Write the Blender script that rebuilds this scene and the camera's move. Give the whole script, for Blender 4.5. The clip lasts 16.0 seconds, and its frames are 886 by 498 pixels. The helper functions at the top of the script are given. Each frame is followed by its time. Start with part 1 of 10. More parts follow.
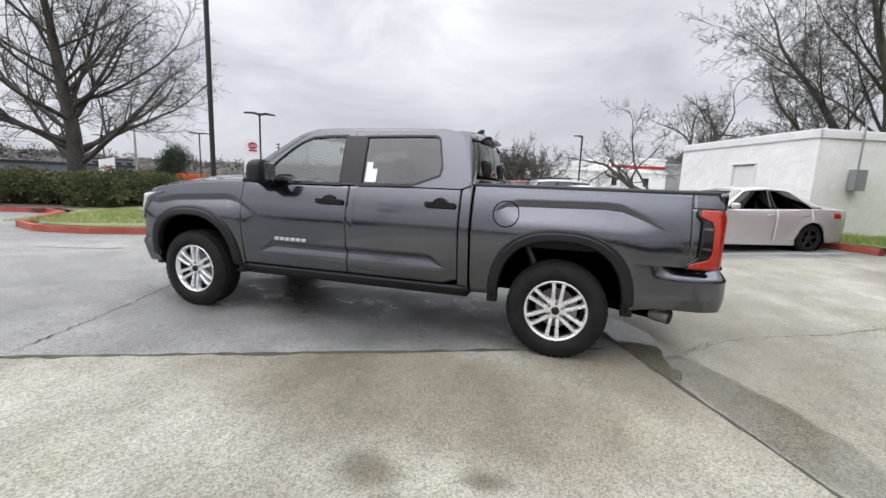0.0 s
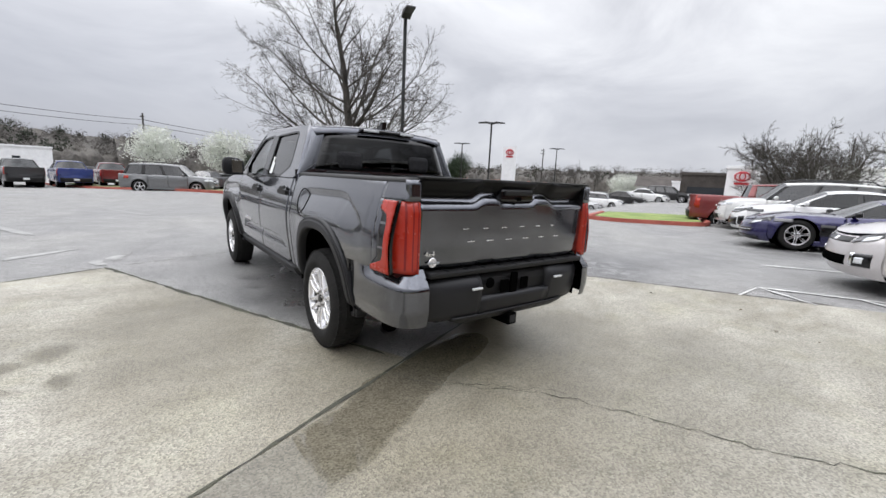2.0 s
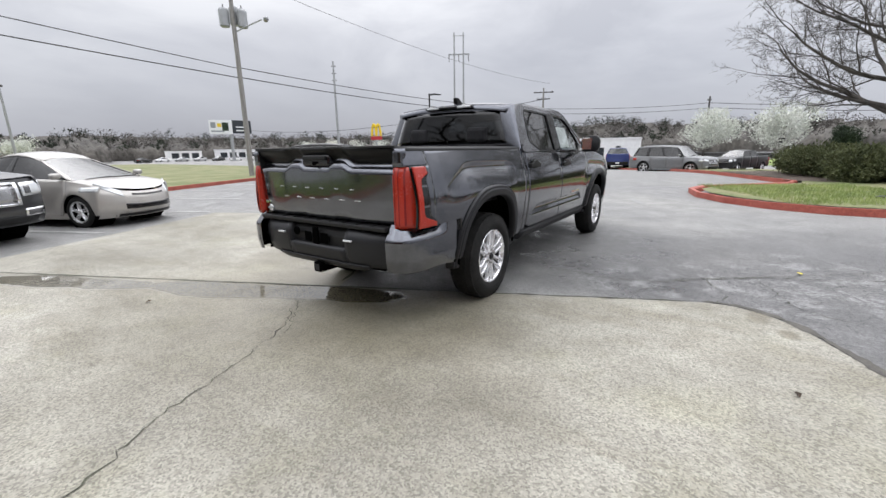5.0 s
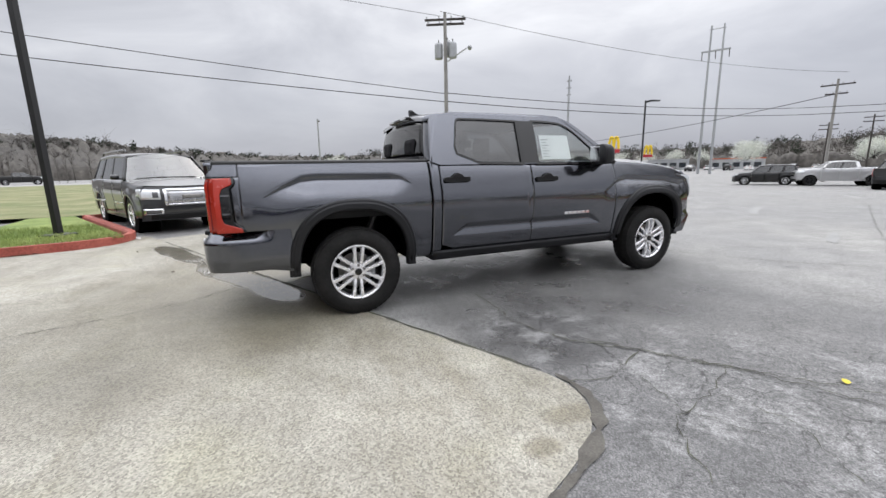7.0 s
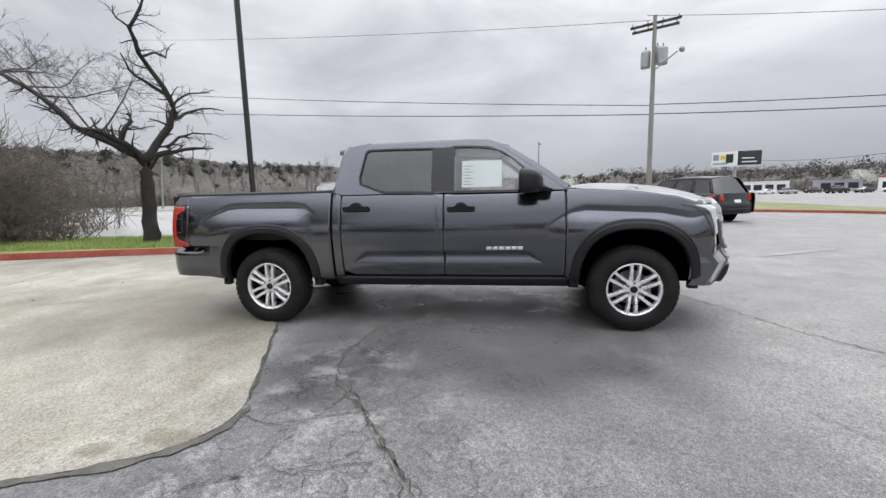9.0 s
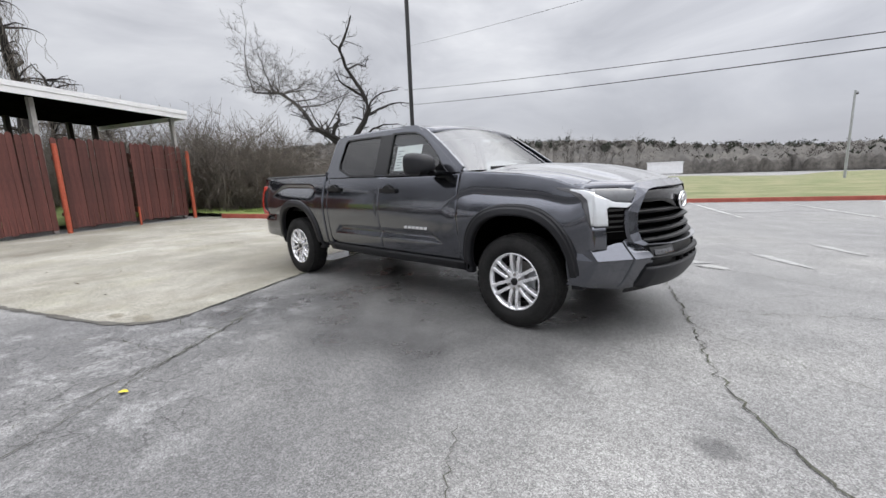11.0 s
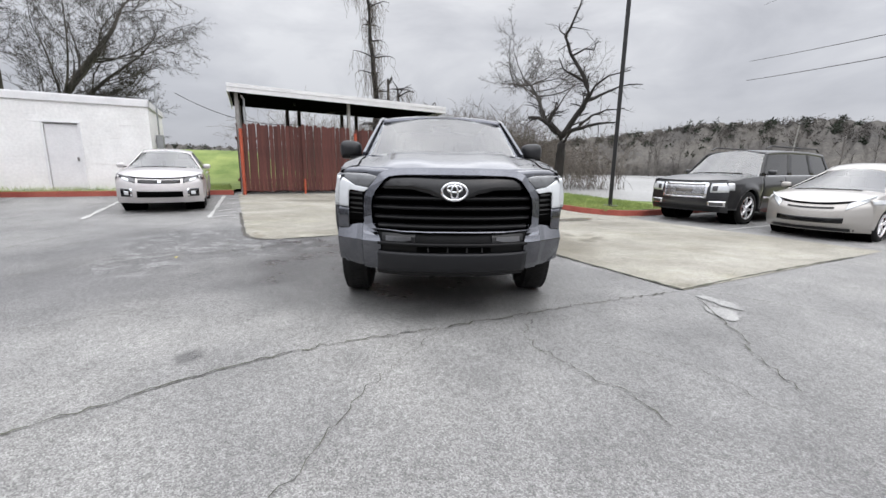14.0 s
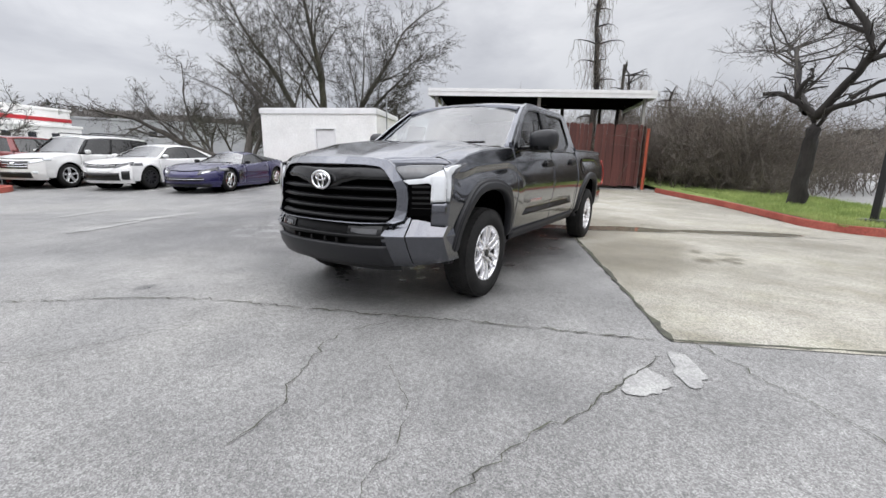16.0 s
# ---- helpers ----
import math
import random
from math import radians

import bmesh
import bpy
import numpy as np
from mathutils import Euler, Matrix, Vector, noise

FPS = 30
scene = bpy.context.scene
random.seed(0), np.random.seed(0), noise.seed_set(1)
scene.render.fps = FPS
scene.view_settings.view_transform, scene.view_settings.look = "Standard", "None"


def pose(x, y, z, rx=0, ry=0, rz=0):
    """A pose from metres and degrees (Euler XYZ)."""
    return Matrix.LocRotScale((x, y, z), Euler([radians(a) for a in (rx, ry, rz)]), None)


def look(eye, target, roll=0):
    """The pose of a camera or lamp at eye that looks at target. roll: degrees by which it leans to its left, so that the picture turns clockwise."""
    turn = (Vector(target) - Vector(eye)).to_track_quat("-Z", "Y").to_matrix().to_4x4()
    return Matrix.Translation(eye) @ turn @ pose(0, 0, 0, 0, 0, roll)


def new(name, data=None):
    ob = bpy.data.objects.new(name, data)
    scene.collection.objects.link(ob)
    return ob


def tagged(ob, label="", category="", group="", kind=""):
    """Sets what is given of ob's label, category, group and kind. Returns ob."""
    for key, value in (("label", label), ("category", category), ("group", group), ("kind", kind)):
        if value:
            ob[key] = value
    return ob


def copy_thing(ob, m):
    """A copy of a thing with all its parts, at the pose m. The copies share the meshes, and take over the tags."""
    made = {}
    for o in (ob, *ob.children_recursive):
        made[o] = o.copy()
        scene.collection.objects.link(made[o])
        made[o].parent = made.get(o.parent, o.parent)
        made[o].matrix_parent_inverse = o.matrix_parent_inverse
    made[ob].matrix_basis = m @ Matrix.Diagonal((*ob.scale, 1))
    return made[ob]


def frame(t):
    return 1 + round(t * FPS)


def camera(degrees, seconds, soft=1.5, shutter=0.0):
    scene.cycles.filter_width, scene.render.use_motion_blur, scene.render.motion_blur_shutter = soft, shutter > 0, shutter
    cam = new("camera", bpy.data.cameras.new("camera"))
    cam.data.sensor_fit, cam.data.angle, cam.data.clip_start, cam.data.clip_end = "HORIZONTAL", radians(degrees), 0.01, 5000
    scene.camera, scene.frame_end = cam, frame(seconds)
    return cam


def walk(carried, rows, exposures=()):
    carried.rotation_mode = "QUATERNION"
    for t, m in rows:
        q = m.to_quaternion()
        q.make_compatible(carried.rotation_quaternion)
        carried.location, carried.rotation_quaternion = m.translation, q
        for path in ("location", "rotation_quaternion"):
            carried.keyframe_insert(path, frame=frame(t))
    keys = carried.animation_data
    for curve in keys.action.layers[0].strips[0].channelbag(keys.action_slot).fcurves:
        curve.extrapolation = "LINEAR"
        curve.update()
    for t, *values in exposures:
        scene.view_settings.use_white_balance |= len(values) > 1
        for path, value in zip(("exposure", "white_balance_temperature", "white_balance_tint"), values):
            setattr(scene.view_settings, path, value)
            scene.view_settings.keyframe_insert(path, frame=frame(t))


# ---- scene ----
cam = camera(94.4, 16.0)
PATH = [
    (0, (-1.849, 4.341, 1.375), (-1.301, 2.442, 1.069), 2.3),
    (0.5, (-2.791, 4.032, 1.375), (-1.973, 2.236, 1.05), 3.3),
    (1, (-3.655, 3.504, 1.367), (-2.562, 1.862, 1.037), 3.4),
    (1.5, (-4.397, 2.88, 1.384), (-3.057, 1.431, 1.061), 3.2),
    (2, (-5.007, 2.139, 1.414), (-3.435, 0.95, 1.074), 2.8),
    (2.5, (-5.472, 1.366, 1.43), (-3.711, 0.497, 1.051), 2.3),
    (3, (-5.746, 0.517, 1.44), (-3.852, 0.039, 1.01), 1.5),
    (3.5, (-5.868, -0.343, 1.427), (-3.923, -0.383, 0.963), 0.5),
    (4, (-5.84, -1.204, 1.424), (-3.939, -0.806, 0.947), -0.4),
    (4.5, (-5.612, -2.004, 1.402), (-3.836, -1.216, 0.927), -0.9),
    (4.7, (-5.468, -2.302, 1.393), (-3.757, -1.381, 0.921), -0.9),
    (6.8, (-2.902, -4.515, 1.32), (-2.025, -2.762, 0.919), -1.2),
    (7, (-2.596, -4.633, 1.316), (-1.812, -2.833, 0.931), -1.1),
    (7.5, (-1.796, -4.854, 1.328), (-1.259, -2.958, 0.987), -0.9),
    (8, (-0.938, -4.951, 1.335), (-0.666, -2.993, 1.032), -0.9),
    (8.5, (-0.116, -4.972, 1.338), (-0.129, -2.991, 1.061), -1.0),
    (9, (0.687, -4.961, 1.331), (0.374, -3.003, 1.068), -1.5),
    (9.2, (1.012, -4.947, 1.316), (0.58, -3.012, 1.055), -1.6),
    (11.3, (4.13, -3.587, 1.305), (2.67, -2.267, 0.953), -2.0),
    (11.5, (4.358, -3.384, 1.325), (2.833, -2.14, 0.968), -1.8),
    (12, (4.916, -2.839, 1.336), (3.249, -1.802, 0.955), -1.6),
    (12.5, (5.354, -2.228, 1.299), (3.572, -1.405, 0.916), -1.1),
    (13, (5.68, -1.606, 1.269), (3.812, -1.0, 0.893), -0.3),
    (13.5, (5.937, -0.952, 1.252), (4.007, -0.586, 0.876), 0.2),
    (14, (6.05, -0.257, 1.223), (4.09, -0.149, 0.84), 0.9),
    (14.5, (6.019, 0.461, 1.198), (4.067, 0.285, 0.799), 1.2),
    (15, (5.821, 1.225, 1.188), (3.931, 0.717, 0.776), 1.0),
    (15.5, (5.521, 1.915, 1.201), (3.732, 1.124, 0.784), 0.9),
    (16, (5.139, 2.562, 1.214), (3.479, 1.528, 0.792), 1.0),
]
walk(cam, [(t, look(eye, target, roll)) for t, eye, target, roll in PATH])

# ---------- world and light ----------
world = bpy.data.worlds.new("overcast_sky")
scene.world = world
world.use_nodes = True
wn, wl = world.node_tree.nodes, world.node_tree.links
wn.clear()
w_out = wn.new("ShaderNodeOutputWorld")
w_bg = wn.new("ShaderNodeBackground")
w_sky = wn.new("ShaderNodeTexSky")
w_sky.sky_type = "NISHITA"
w_sky.sun_disc = False
w_sky.sun_elevation, w_sky.sun_rotation = radians(52), radians(40)
w_sky.dust_density = 3.0
w_dim = wn.new("ShaderNodeVectorMath"); w_dim.operation = "SCALE"; w_dim.inputs["Scale"].default_value = 0.07
wl.new(w_sky.outputs[0], w_dim.inputs[0])
w_tc = wn.new("ShaderNodeTexCoord")
w_map = wn.new("ShaderNodeMapping"); w_map.inputs["Scale"].default_value = (1.0, 1.0, 2.6)
w_map.inputs["Rotation"].default_value = (0.0, 0.0, 0.6)
wl.new(w_tc.outputs["Generated"], w_map.inputs[0])
w_n1 = wn.new("ShaderNodeTexNoise"); w_n1.inputs["Scale"].default_value = 2.3; w_n1.inputs["Detail"].default_value = 7.0
w_n1.inputs["Roughness"].default_value = 0.55; w_n1.inputs["Distortion"].default_value = 0.5
wl.new(w_map.outputs[0], w_n1.inputs["Vector"])
w_cr = wn.new("ShaderNodeValToRGB")
w_cr.color_ramp.elements[0].position, w_cr.color_ramp.elements[0].color = 0.32, (0.54, 0.55, 0.59, 1)
w_cr.color_ramp.elements[1].position, w_cr.color_ramp.elements[1].color = 0.66, (0.90, 0.91, 0.94, 1)
e = w_cr.color_ramp.elements.new(0.5); e.color = (0.72, 0.73, 0.77, 1)
wl.new(w_n1.outputs["Fac"], w_cr.inputs[0])
# heavier, bluer cloud towards the skyline
w_sep = wn.new("ShaderNodeSeparateXYZ"); wl.new(w_tc.outputs["Generated"], w_sep.inputs[0])
w_lo = wn.new("ShaderNodeMapRange"); w_lo.inputs[1].default_value, w_lo.inputs[2].default_value = 0.0, 0.42
w_lo.inputs[3].default_value, w_lo.inputs[4].default_value = 1.0, 0.0
wl.new(w_sep.outputs["Z"], w_lo.inputs[0])
w_dot = wn.new("ShaderNodeVectorMath"); w_dot.operation = "DOT_PRODUCT"; w_dot.inputs[1].default_value = (0.80, 0.60, 0.0)
wl.new(w_tc.outputs["Generated"], w_dot.inputs[0])
w_bank = wn.new("ShaderNodeMapRange"); w_bank.interpolation_type = "SMOOTHSTEP"
w_bank.inputs[1].default_value, w_bank.inputs[2].default_value = 0.25, 1.0
w_bank.inputs[3].default_value, w_bank.inputs[4].default_value = 0.60, 1.0
wl.new(w_dot.outputs["Value"], w_bank.inputs[0])
w_amt = wn.new("ShaderNodeMath"); w_amt.operation = "MULTIPLY"
wl.new(w_lo.outputs[0], w_amt.inputs[0]); wl.new(w_bank.outputs[0], w_amt.inputs[1])
w_dk = wn.new("ShaderNodeMix"); w_dk.data_type = "RGBA"
w_dk.inputs["B"].default_value = (0.285, 0.30, 0.355, 1)
wl.new(w_amt.outputs[0], w_dk.inputs["Factor"]); wl.new(w_cr.outputs[0], w_dk.inputs["A"])
w_mix = wn.new("ShaderNodeMix"); w_mix.data_type = "RGBA"; w_mix.inputs["Factor"].default_value = 0.9
wl.new(w_dim.outputs[0], w_mix.inputs["A"]); wl.new(w_dk.outputs["Result"], w_mix.inputs["B"])
w_up = wn.new("ShaderNodeMapRange"); w_up.interpolation_type = "SMOOTHSTEP"
w_up.inputs[1].default_value, w_up.inputs[2].default_value = 0.36, 0.72
w_up.inputs[3].default_value, w_up.inputs[4].default_value = 1.26, 3.75
wl.new(w_sep.outputs["Z"], w_up.inputs[0])
w_side = wn.new("ShaderNodeMath"); w_side.operation = "MULTIPLY_ADD"
w_side.inputs[1].default_value, w_side.inputs[2].default_value = 0.12, 0.99
wl.new(w_sep.outputs["X"], w_side.inputs[0])
w_str = wn.new("ShaderNodeMath"); w_str.operation = "MULTIPLY"
wl.new(w_up.outputs[0], w_str.inputs[0]); wl.new(w_side.outputs[0], w_str.inputs[1]); wl.new(w_str.outputs[0], w_bg.inputs["Strength"])
wl.new(w_mix.outputs["Result"], w_bg.inputs["Color"]); wl.new(w_bg.outputs[0], w_out.inputs[0])

sun = new("sun", bpy.data.lights.new("sun", "SUN"))
sun.data.energy, sun.data.angle, sun.data.color = 0.5, radians(140), (1.0, 0.97, 0.93)
sun.matrix_world = look((0, 0, 30), (-10, -12, 0))


# ---------- materials ----------
def nodes_of(m):
    m.use_nodes = True
    return m.node_tree.nodes, m.node_tree.links, m.node_tree.nodes["Principled BSDF"]


def noise_fac(n, l, scale, detail=4.0, rough=0.6, coords="Object", stretch=None):
    tc = n.new("ShaderNodeTexCoord")
    t = n.new("ShaderNodeTexNoise")
    t.inputs["Scale"].default_value, t.inputs["Detail"].default_value, t.inputs["Roughness"].default_value = scale, detail, rough
    src = tc.outputs[coords]
    if stretch:
        mp = n.new("ShaderNodeMapping"); mp.inputs["Scale"].default_value = stretch
        l.new(src, mp.inputs[0]); src = mp.outputs[0]
    l.new(src, t.inputs["Vector"])
    return t.outputs["Fac"]


def ramp(n, l, fac, stops):
    r = n.new("ShaderNodeValToRGB")
    els = r.color_ramp.elements
    while len(els) < len(stops):
        els.new(0.5)
    for el, (p, c) in zip(els, stops):
        el.position, el.color = p, (*c, 1) if len(c) == 3 else c
    l.new(fac, r.inputs[0])
    return r.outputs[0]


def mixc(n, l, fac, a, b, mode="MIX"):
    m = n.new("ShaderNodeMix"); m.data_type = "RGBA"; m.blend_type = mode
    for key, v in (("Factor", fac), ("A", a), ("B", b)):
        if hasattr(v, "is_linked") or hasattr(v, "links"):
            l.new(v, m.inputs[key])
        elif key == "Factor":
            m.inputs[key].default_value = v
        else:
            m.inputs[key].default_value = (*v, 1)
    return m.outputs["Result"]


def bumped(n, l, b, fac, strength, dist=0.01):
    k = n.new("ShaderNodeBump"); k.inputs["Strength"].default_value, k.inputs["Distance"].default_value = strength, dist
    l.new(fac, k.inputs["Height"]); l.new(k.outputs[0], b.inputs["Normal"])


def surf(name, c1, c2, scale=3.0, fine=60.0, rough=0.7, bump=0.2, metal=0.0, vary=0.35, stretch=None, random_tint=0.0):
    """Two-scale mottled surface: c1 to c2 in broad patches, finer grain on top."""
    m = bpy.data.materials.new(name)
    n, l, b = nodes_of(m)
    big = noise_fac(n, l, scale, 5.0, 0.6, stretch=stretch)
    small = noise_fac(n, l, fine, 3.0, 0.6, stretch=stretch)
    c = ramp(n, l, big, [(0.35, c1), (0.68, c2)])
    g = ramp(n, l, small, [(0.3, (1 - vary,) * 3), (0.7, (1 + vary * 0.4,) * 3)])
    c = mixc(n, l, 1.0, c, g, "MULTIPLY")
    if random_tint:
        oi = n.new("ShaderNodeObjectInfo")
        t = ramp(n, l, oi.outputs["Random"], [(0.0, (1 - random_tint,) * 3), (1.0, (1 + random_tint,) * 3)])
        c = mixc(n, l, 1.0, c, t, "MULTIPLY")
    l.new(c, b.inputs["Base Color"])
    b.inputs["Roughness"].default_value, b.inputs["Metallic"].default_value = rough, metal
    if bump:
        bumped(n, l, b, small, bump)
    return m


def plain(name, c, rough=0.5, metal=0.0, coat=0.0, grain=0.06, emit=None):
    """Manufactured surface with slight dirt in colour and gloss."""
    m = bpy.data.materials.new(name)
    n, l, b = nodes_of(m)
    f = noise_fac(n, l, 7.0, 6.0, 0.65)
    col = ramp(n, l, f, [(0.3, tuple(x * (1 - grain) for x in c)), (0.7, tuple(min(1, x * (1 + grain)) for x in c))])
    l.new(col, b.inputs["Base Color"])
    mr = n.new("ShaderNodeMapRange"); mr.inputs[3].default_value, mr.inputs[4].default_value = max(0.02, rough - 0.05), min(1, rough + 0.08)
    l.new(f, mr.inputs[0]); l.new(mr.outputs[0], b.inputs["Roughness"])
    b.inputs["Metallic"].default_value = metal
    b.inputs["Coat Weight"].default_value = coat
    b.inputs["Coat Roughness"].default_value = 0.04
    if emit:
        b.inputs["Emission Color"].default_value, b.inputs["Emission Strength"].default_value = (*emit[0], 1), emit[1]
    return m


def paint(name, c, metal=0.55, rough=0.38, coat=1.0, dirt=0.05):
    """Clear-coated car paint with fine flake and a film of road dust."""
    m = bpy.data.materials.new(name)
    n, l, b = nodes_of(m)
    fl = noise_fac(n, l, 900.0, 2.0, 0.5)
    col = ramp(n, l, fl, [(0.35, tuple(x * 0.8 for x in c)), (0.65, tuple(min(1, x * 1.2) for x in c))])
    d = noise_fac(n, l, 2.2, 6.0, 0.7)
    dm = n.new("ShaderNodeMapRange"); dm.inputs[1].default_value, dm.inputs[2].default_value = 0.45, 0.8
    dm.inputs[3].default_value, dm.inputs[4].default_value = 0.0, dirt
    l.new(d, dm.inputs[0])
    l.new(mixc(n, l, dm.outputs[0], col, (0.30, 0.28, 0.25)), b.inputs["Base Color"])
    b.inputs["Metallic"].default_value, b.inputs["Roughness"].default_value = metal, rough
    b.inputs["Coat Weight"].default_value = coat
    cr = n.new("ShaderNodeMapRange"); cr.inputs[3].default_value, cr.inputs[4].default_value = 0.03, 0.10
    l.new(d, cr.inputs[0]); l.new(cr.outputs[0], b.inputs["Coat Roughness"])
    return m


def pane(name, tint, gloss_rough=0.02, face=0.08):
    """Thin window glass: tinted see-through with Fresnel reflections."""
    m = bpy.data.materials.new(name)
    m.use_nodes = True
    n, l = m.node_tree.nodes, m.node_tree.links
    n.clear()
    out = n.new("ShaderNodeOutputMaterial")
    tr = n.new("ShaderNodeBsdfTransparent"); tr.inputs[0].default_value = (*tint, 1)
    gl = n.new("ShaderNodeBsdfGlossy"); gl.inputs["Roughness"].default_value = gloss_rough
    lw = n.new("ShaderNodeLayerWeight"); lw.inputs["Blend"].default_value = 0.5
    pw = n.new("ShaderNodeMath"); pw.operation = "POWER"; pw.inputs[1].default_value = 4.0; l.new(lw.outputs["Facing"], pw.inputs[0])
    fr = n.new("ShaderNodeMath"); fr.operation = "MULTIPLY_ADD"; fr.inputs[1].default_value, fr.inputs[2].default_value = 0.9 - face, face; l.new(pw.outputs[0], fr.inputs[0])
    mx = n.new("ShaderNodeMixShader")
    l.new(fr.outputs[0], mx.inputs[0]); l.new(tr.outputs[0], mx.inputs[1]); l.new(gl.outputs[0], mx.inputs[2])
    l.new(mx.outputs[0], out.inputs[0])
    return m


def damp(n, l, tc, spots, fray=0.9):
    """Mask with ragged rims for damp, stains and painted truck shade: ellipses (x, y, rx, ry, turn in degrees) on the
    ground.
    """
    nz = n.new("ShaderNodeTexNoise"); nz.inputs["Scale"].default_value, nz.inputs["Detail"].default_value = fray, 6.0
    l.new(tc.outputs["Object"], nz.inputs["Vector"])
    best = None
    for x, y, rx, ry, *turn in spots:
        mp = n.new("ShaderNodeMapping"); mp.vector_type = "TEXTURE"
        mp.inputs["Location"].default_value, mp.inputs["Scale"].default_value = (x, y, 0), (rx, ry, 1000.0)
        mp.inputs["Rotation"].default_value = (0, 0, radians(turn[0]) if turn else 0.0)
        l.new(tc.outputs["Object"], mp.inputs[0])
        ln = n.new("ShaderNodeVectorMath"); ln.operation = "LENGTH"; l.new(mp.outputs[0], ln.inputs[0])
        ad = n.new("ShaderNodeMath"); ad.operation = "MULTIPLY_ADD"; ad.inputs[1].default_value = 1.1
        l.new(nz.outputs["Fac"], ad.inputs[0]); l.new(ln.outputs["Value"], ad.inputs[2])
        mr = n.new("ShaderNodeMapRange"); mr.interpolation_type = "SMOOTHSTEP"
        mr.inputs[1].default_value, mr.inputs[2].default_value = 1.0, 1.75
        mr.inputs[3].default_value, mr.inputs[4].default_value = 1.0, 0.0
        l.new(ad.outputs[0], mr.inputs[0])
        if best is None:
            best = mr.outputs[0]
        else:
            mx = n.new("ShaderNodeMath"); mx.operation = "MAXIMUM"
            l.new(best, mx.inputs[0]); l.new(mr.outputs[0], mx.inputs[1]); best = mx.outputs[0]
    return best


def asphalt_mat():
    m = bpy.data.materials.new("worn_asphalt")
    n, l, b = nodes_of(m)
    tc = n.new("ShaderNodeTexCoord")
    vo = n.new("ShaderNodeTexVoronoi"); vo.inputs["Scale"].default_value = 165.0
    l.new(tc.outputs["Object"], vo.inputs["Vector"])
    speck = ramp(n, l, vo.outputs["Color"], [(0.18, (0.60,) * 3), (0.5, (0.98,) * 3), (0.88, (1.55,) * 3)])
    broad = noise_fac(n, l, 0.22, 6.0, 0.62)
    mid = noise_fac(n, l, 1.7, 6.0, 0.7)
    base = ramp(n, l, broad, [(0.32, (0.154, 0.153, 0.151)), (0.5, (0.219, 0.217, 0.212)), (0.68, (0.280, 0.276, 0.264))])
    tone = ramp(n, l, mid, [(0.3, (0.78,) * 3), (0.7, (1.16,) * 3)])
    c = mixc(n, l, 1.0, base, tone, "MULTIPLY")
    grit = ramp(n, l, noise_fac(n, l, 24.0, 5.0, 0.75), [(0.33, (0.76,) * 3), (0.5, (1.0,) * 3), (0.67, (1.22,) * 3)])
    c = mixc(n, l, 1.0, c, grit, "MULTIPLY")
    c = mixc(n, l, 1.0, c, speck, "MULTIPLY")
    # alligator cracking, worst beside the slab corner
    nz = n.new("ShaderNodeTexNoise"); nz.inputs["Scale"].default_value = 5.0; nz.inputs["Detail"].default_value = 8.0; nz.inputs["Roughness"].default_value = 0.68
    l.new(tc.outputs["Object"], nz.inputs["Vector"])
    ad = n.new("ShaderNodeVectorMath"); ad.operation = "MULTIPLY_ADD"; ad.inputs[1].default_value = (0.17, 0.17, 0.0)
    l.new(nz.outputs["Color"], ad.inputs[0]); l.new(tc.outputs["Object"], ad.inputs[2])
    craze = damp(n, l, tc, [(-0.45, -2.95, 1.1, 0.9), (0.40, -3.75, 1.2, 0.85), (-0.9, -4.3, 1.1, 0.8), (-0.6, -1.9, 0.6, 0.5)], 2.2)
    for sc, wd, amt in ((3.6, 0.016, 0.9), (9.0, 0.030, 0.55)):
        ed = n.new("ShaderNodeTexVoronoi"); ed.feature = "DISTANCE_TO_EDGE"; ed.inputs["Scale"].default_value = sc
        l.new(ad.outputs[0], ed.inputs["Vector"])
        line = ramp(n, l, ed.outputs["Distance"], [(0.0, (0.30,) * 3), (wd * 0.5, (0.55,) * 3), (wd, (1.0,) * 3)])
        fm = n.new("ShaderNodeMath"); fm.operation = "MULTIPLY"; fm.inputs[1].default_value = amt; l.new(craze, fm.inputs[0])
        c = mixc(n, l, fm.outputs[0], c, mixc(n, l, 1.0, c, line, "MULTIPLY"))
    pale = ramp(n, l, noise_fac(n, l, 3.0, 6.0, 0.7), [(0.50, (0.0,) * 3), (0.62, (0.42,) * 3)])
    pm = n.new("ShaderNodeMath"); pm.operation = "MULTIPLY"; l.new(craze, pm.inputs[0]); l.new(pale, pm.inputs[1])
    # damp patches, with the truck's shade below and beside it painted into the colour
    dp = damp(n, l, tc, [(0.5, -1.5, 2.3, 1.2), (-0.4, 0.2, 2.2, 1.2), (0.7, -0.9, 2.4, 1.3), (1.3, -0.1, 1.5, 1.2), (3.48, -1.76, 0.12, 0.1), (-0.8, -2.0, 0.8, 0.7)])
    worn = damp(n, l, tc, [(0.3, -3.5, 2.9, 2.5), (1.2, -4.6, 2.6, 1.5)], 0.5)
    c = mixc(n, l, worn, c, mixc(n, l, 1.0, c, (0.64, 0.64, 0.655), "MULTIPLY"))
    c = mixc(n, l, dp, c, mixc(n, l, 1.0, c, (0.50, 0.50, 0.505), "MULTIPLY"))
    c = mixc(n, l, pm.outputs[0], c, mixc(n, l, 1.0, (0.38, 0.38, 0.375), speck, "MULTIPLY"))
    l.new(c, b.inputs["Base Color"])
    wet = ramp(n, l, broad, [(0.30, (0.30,) * 3), (0.48, (0.62,) * 3), (0.62, (0.85,) * 3)])
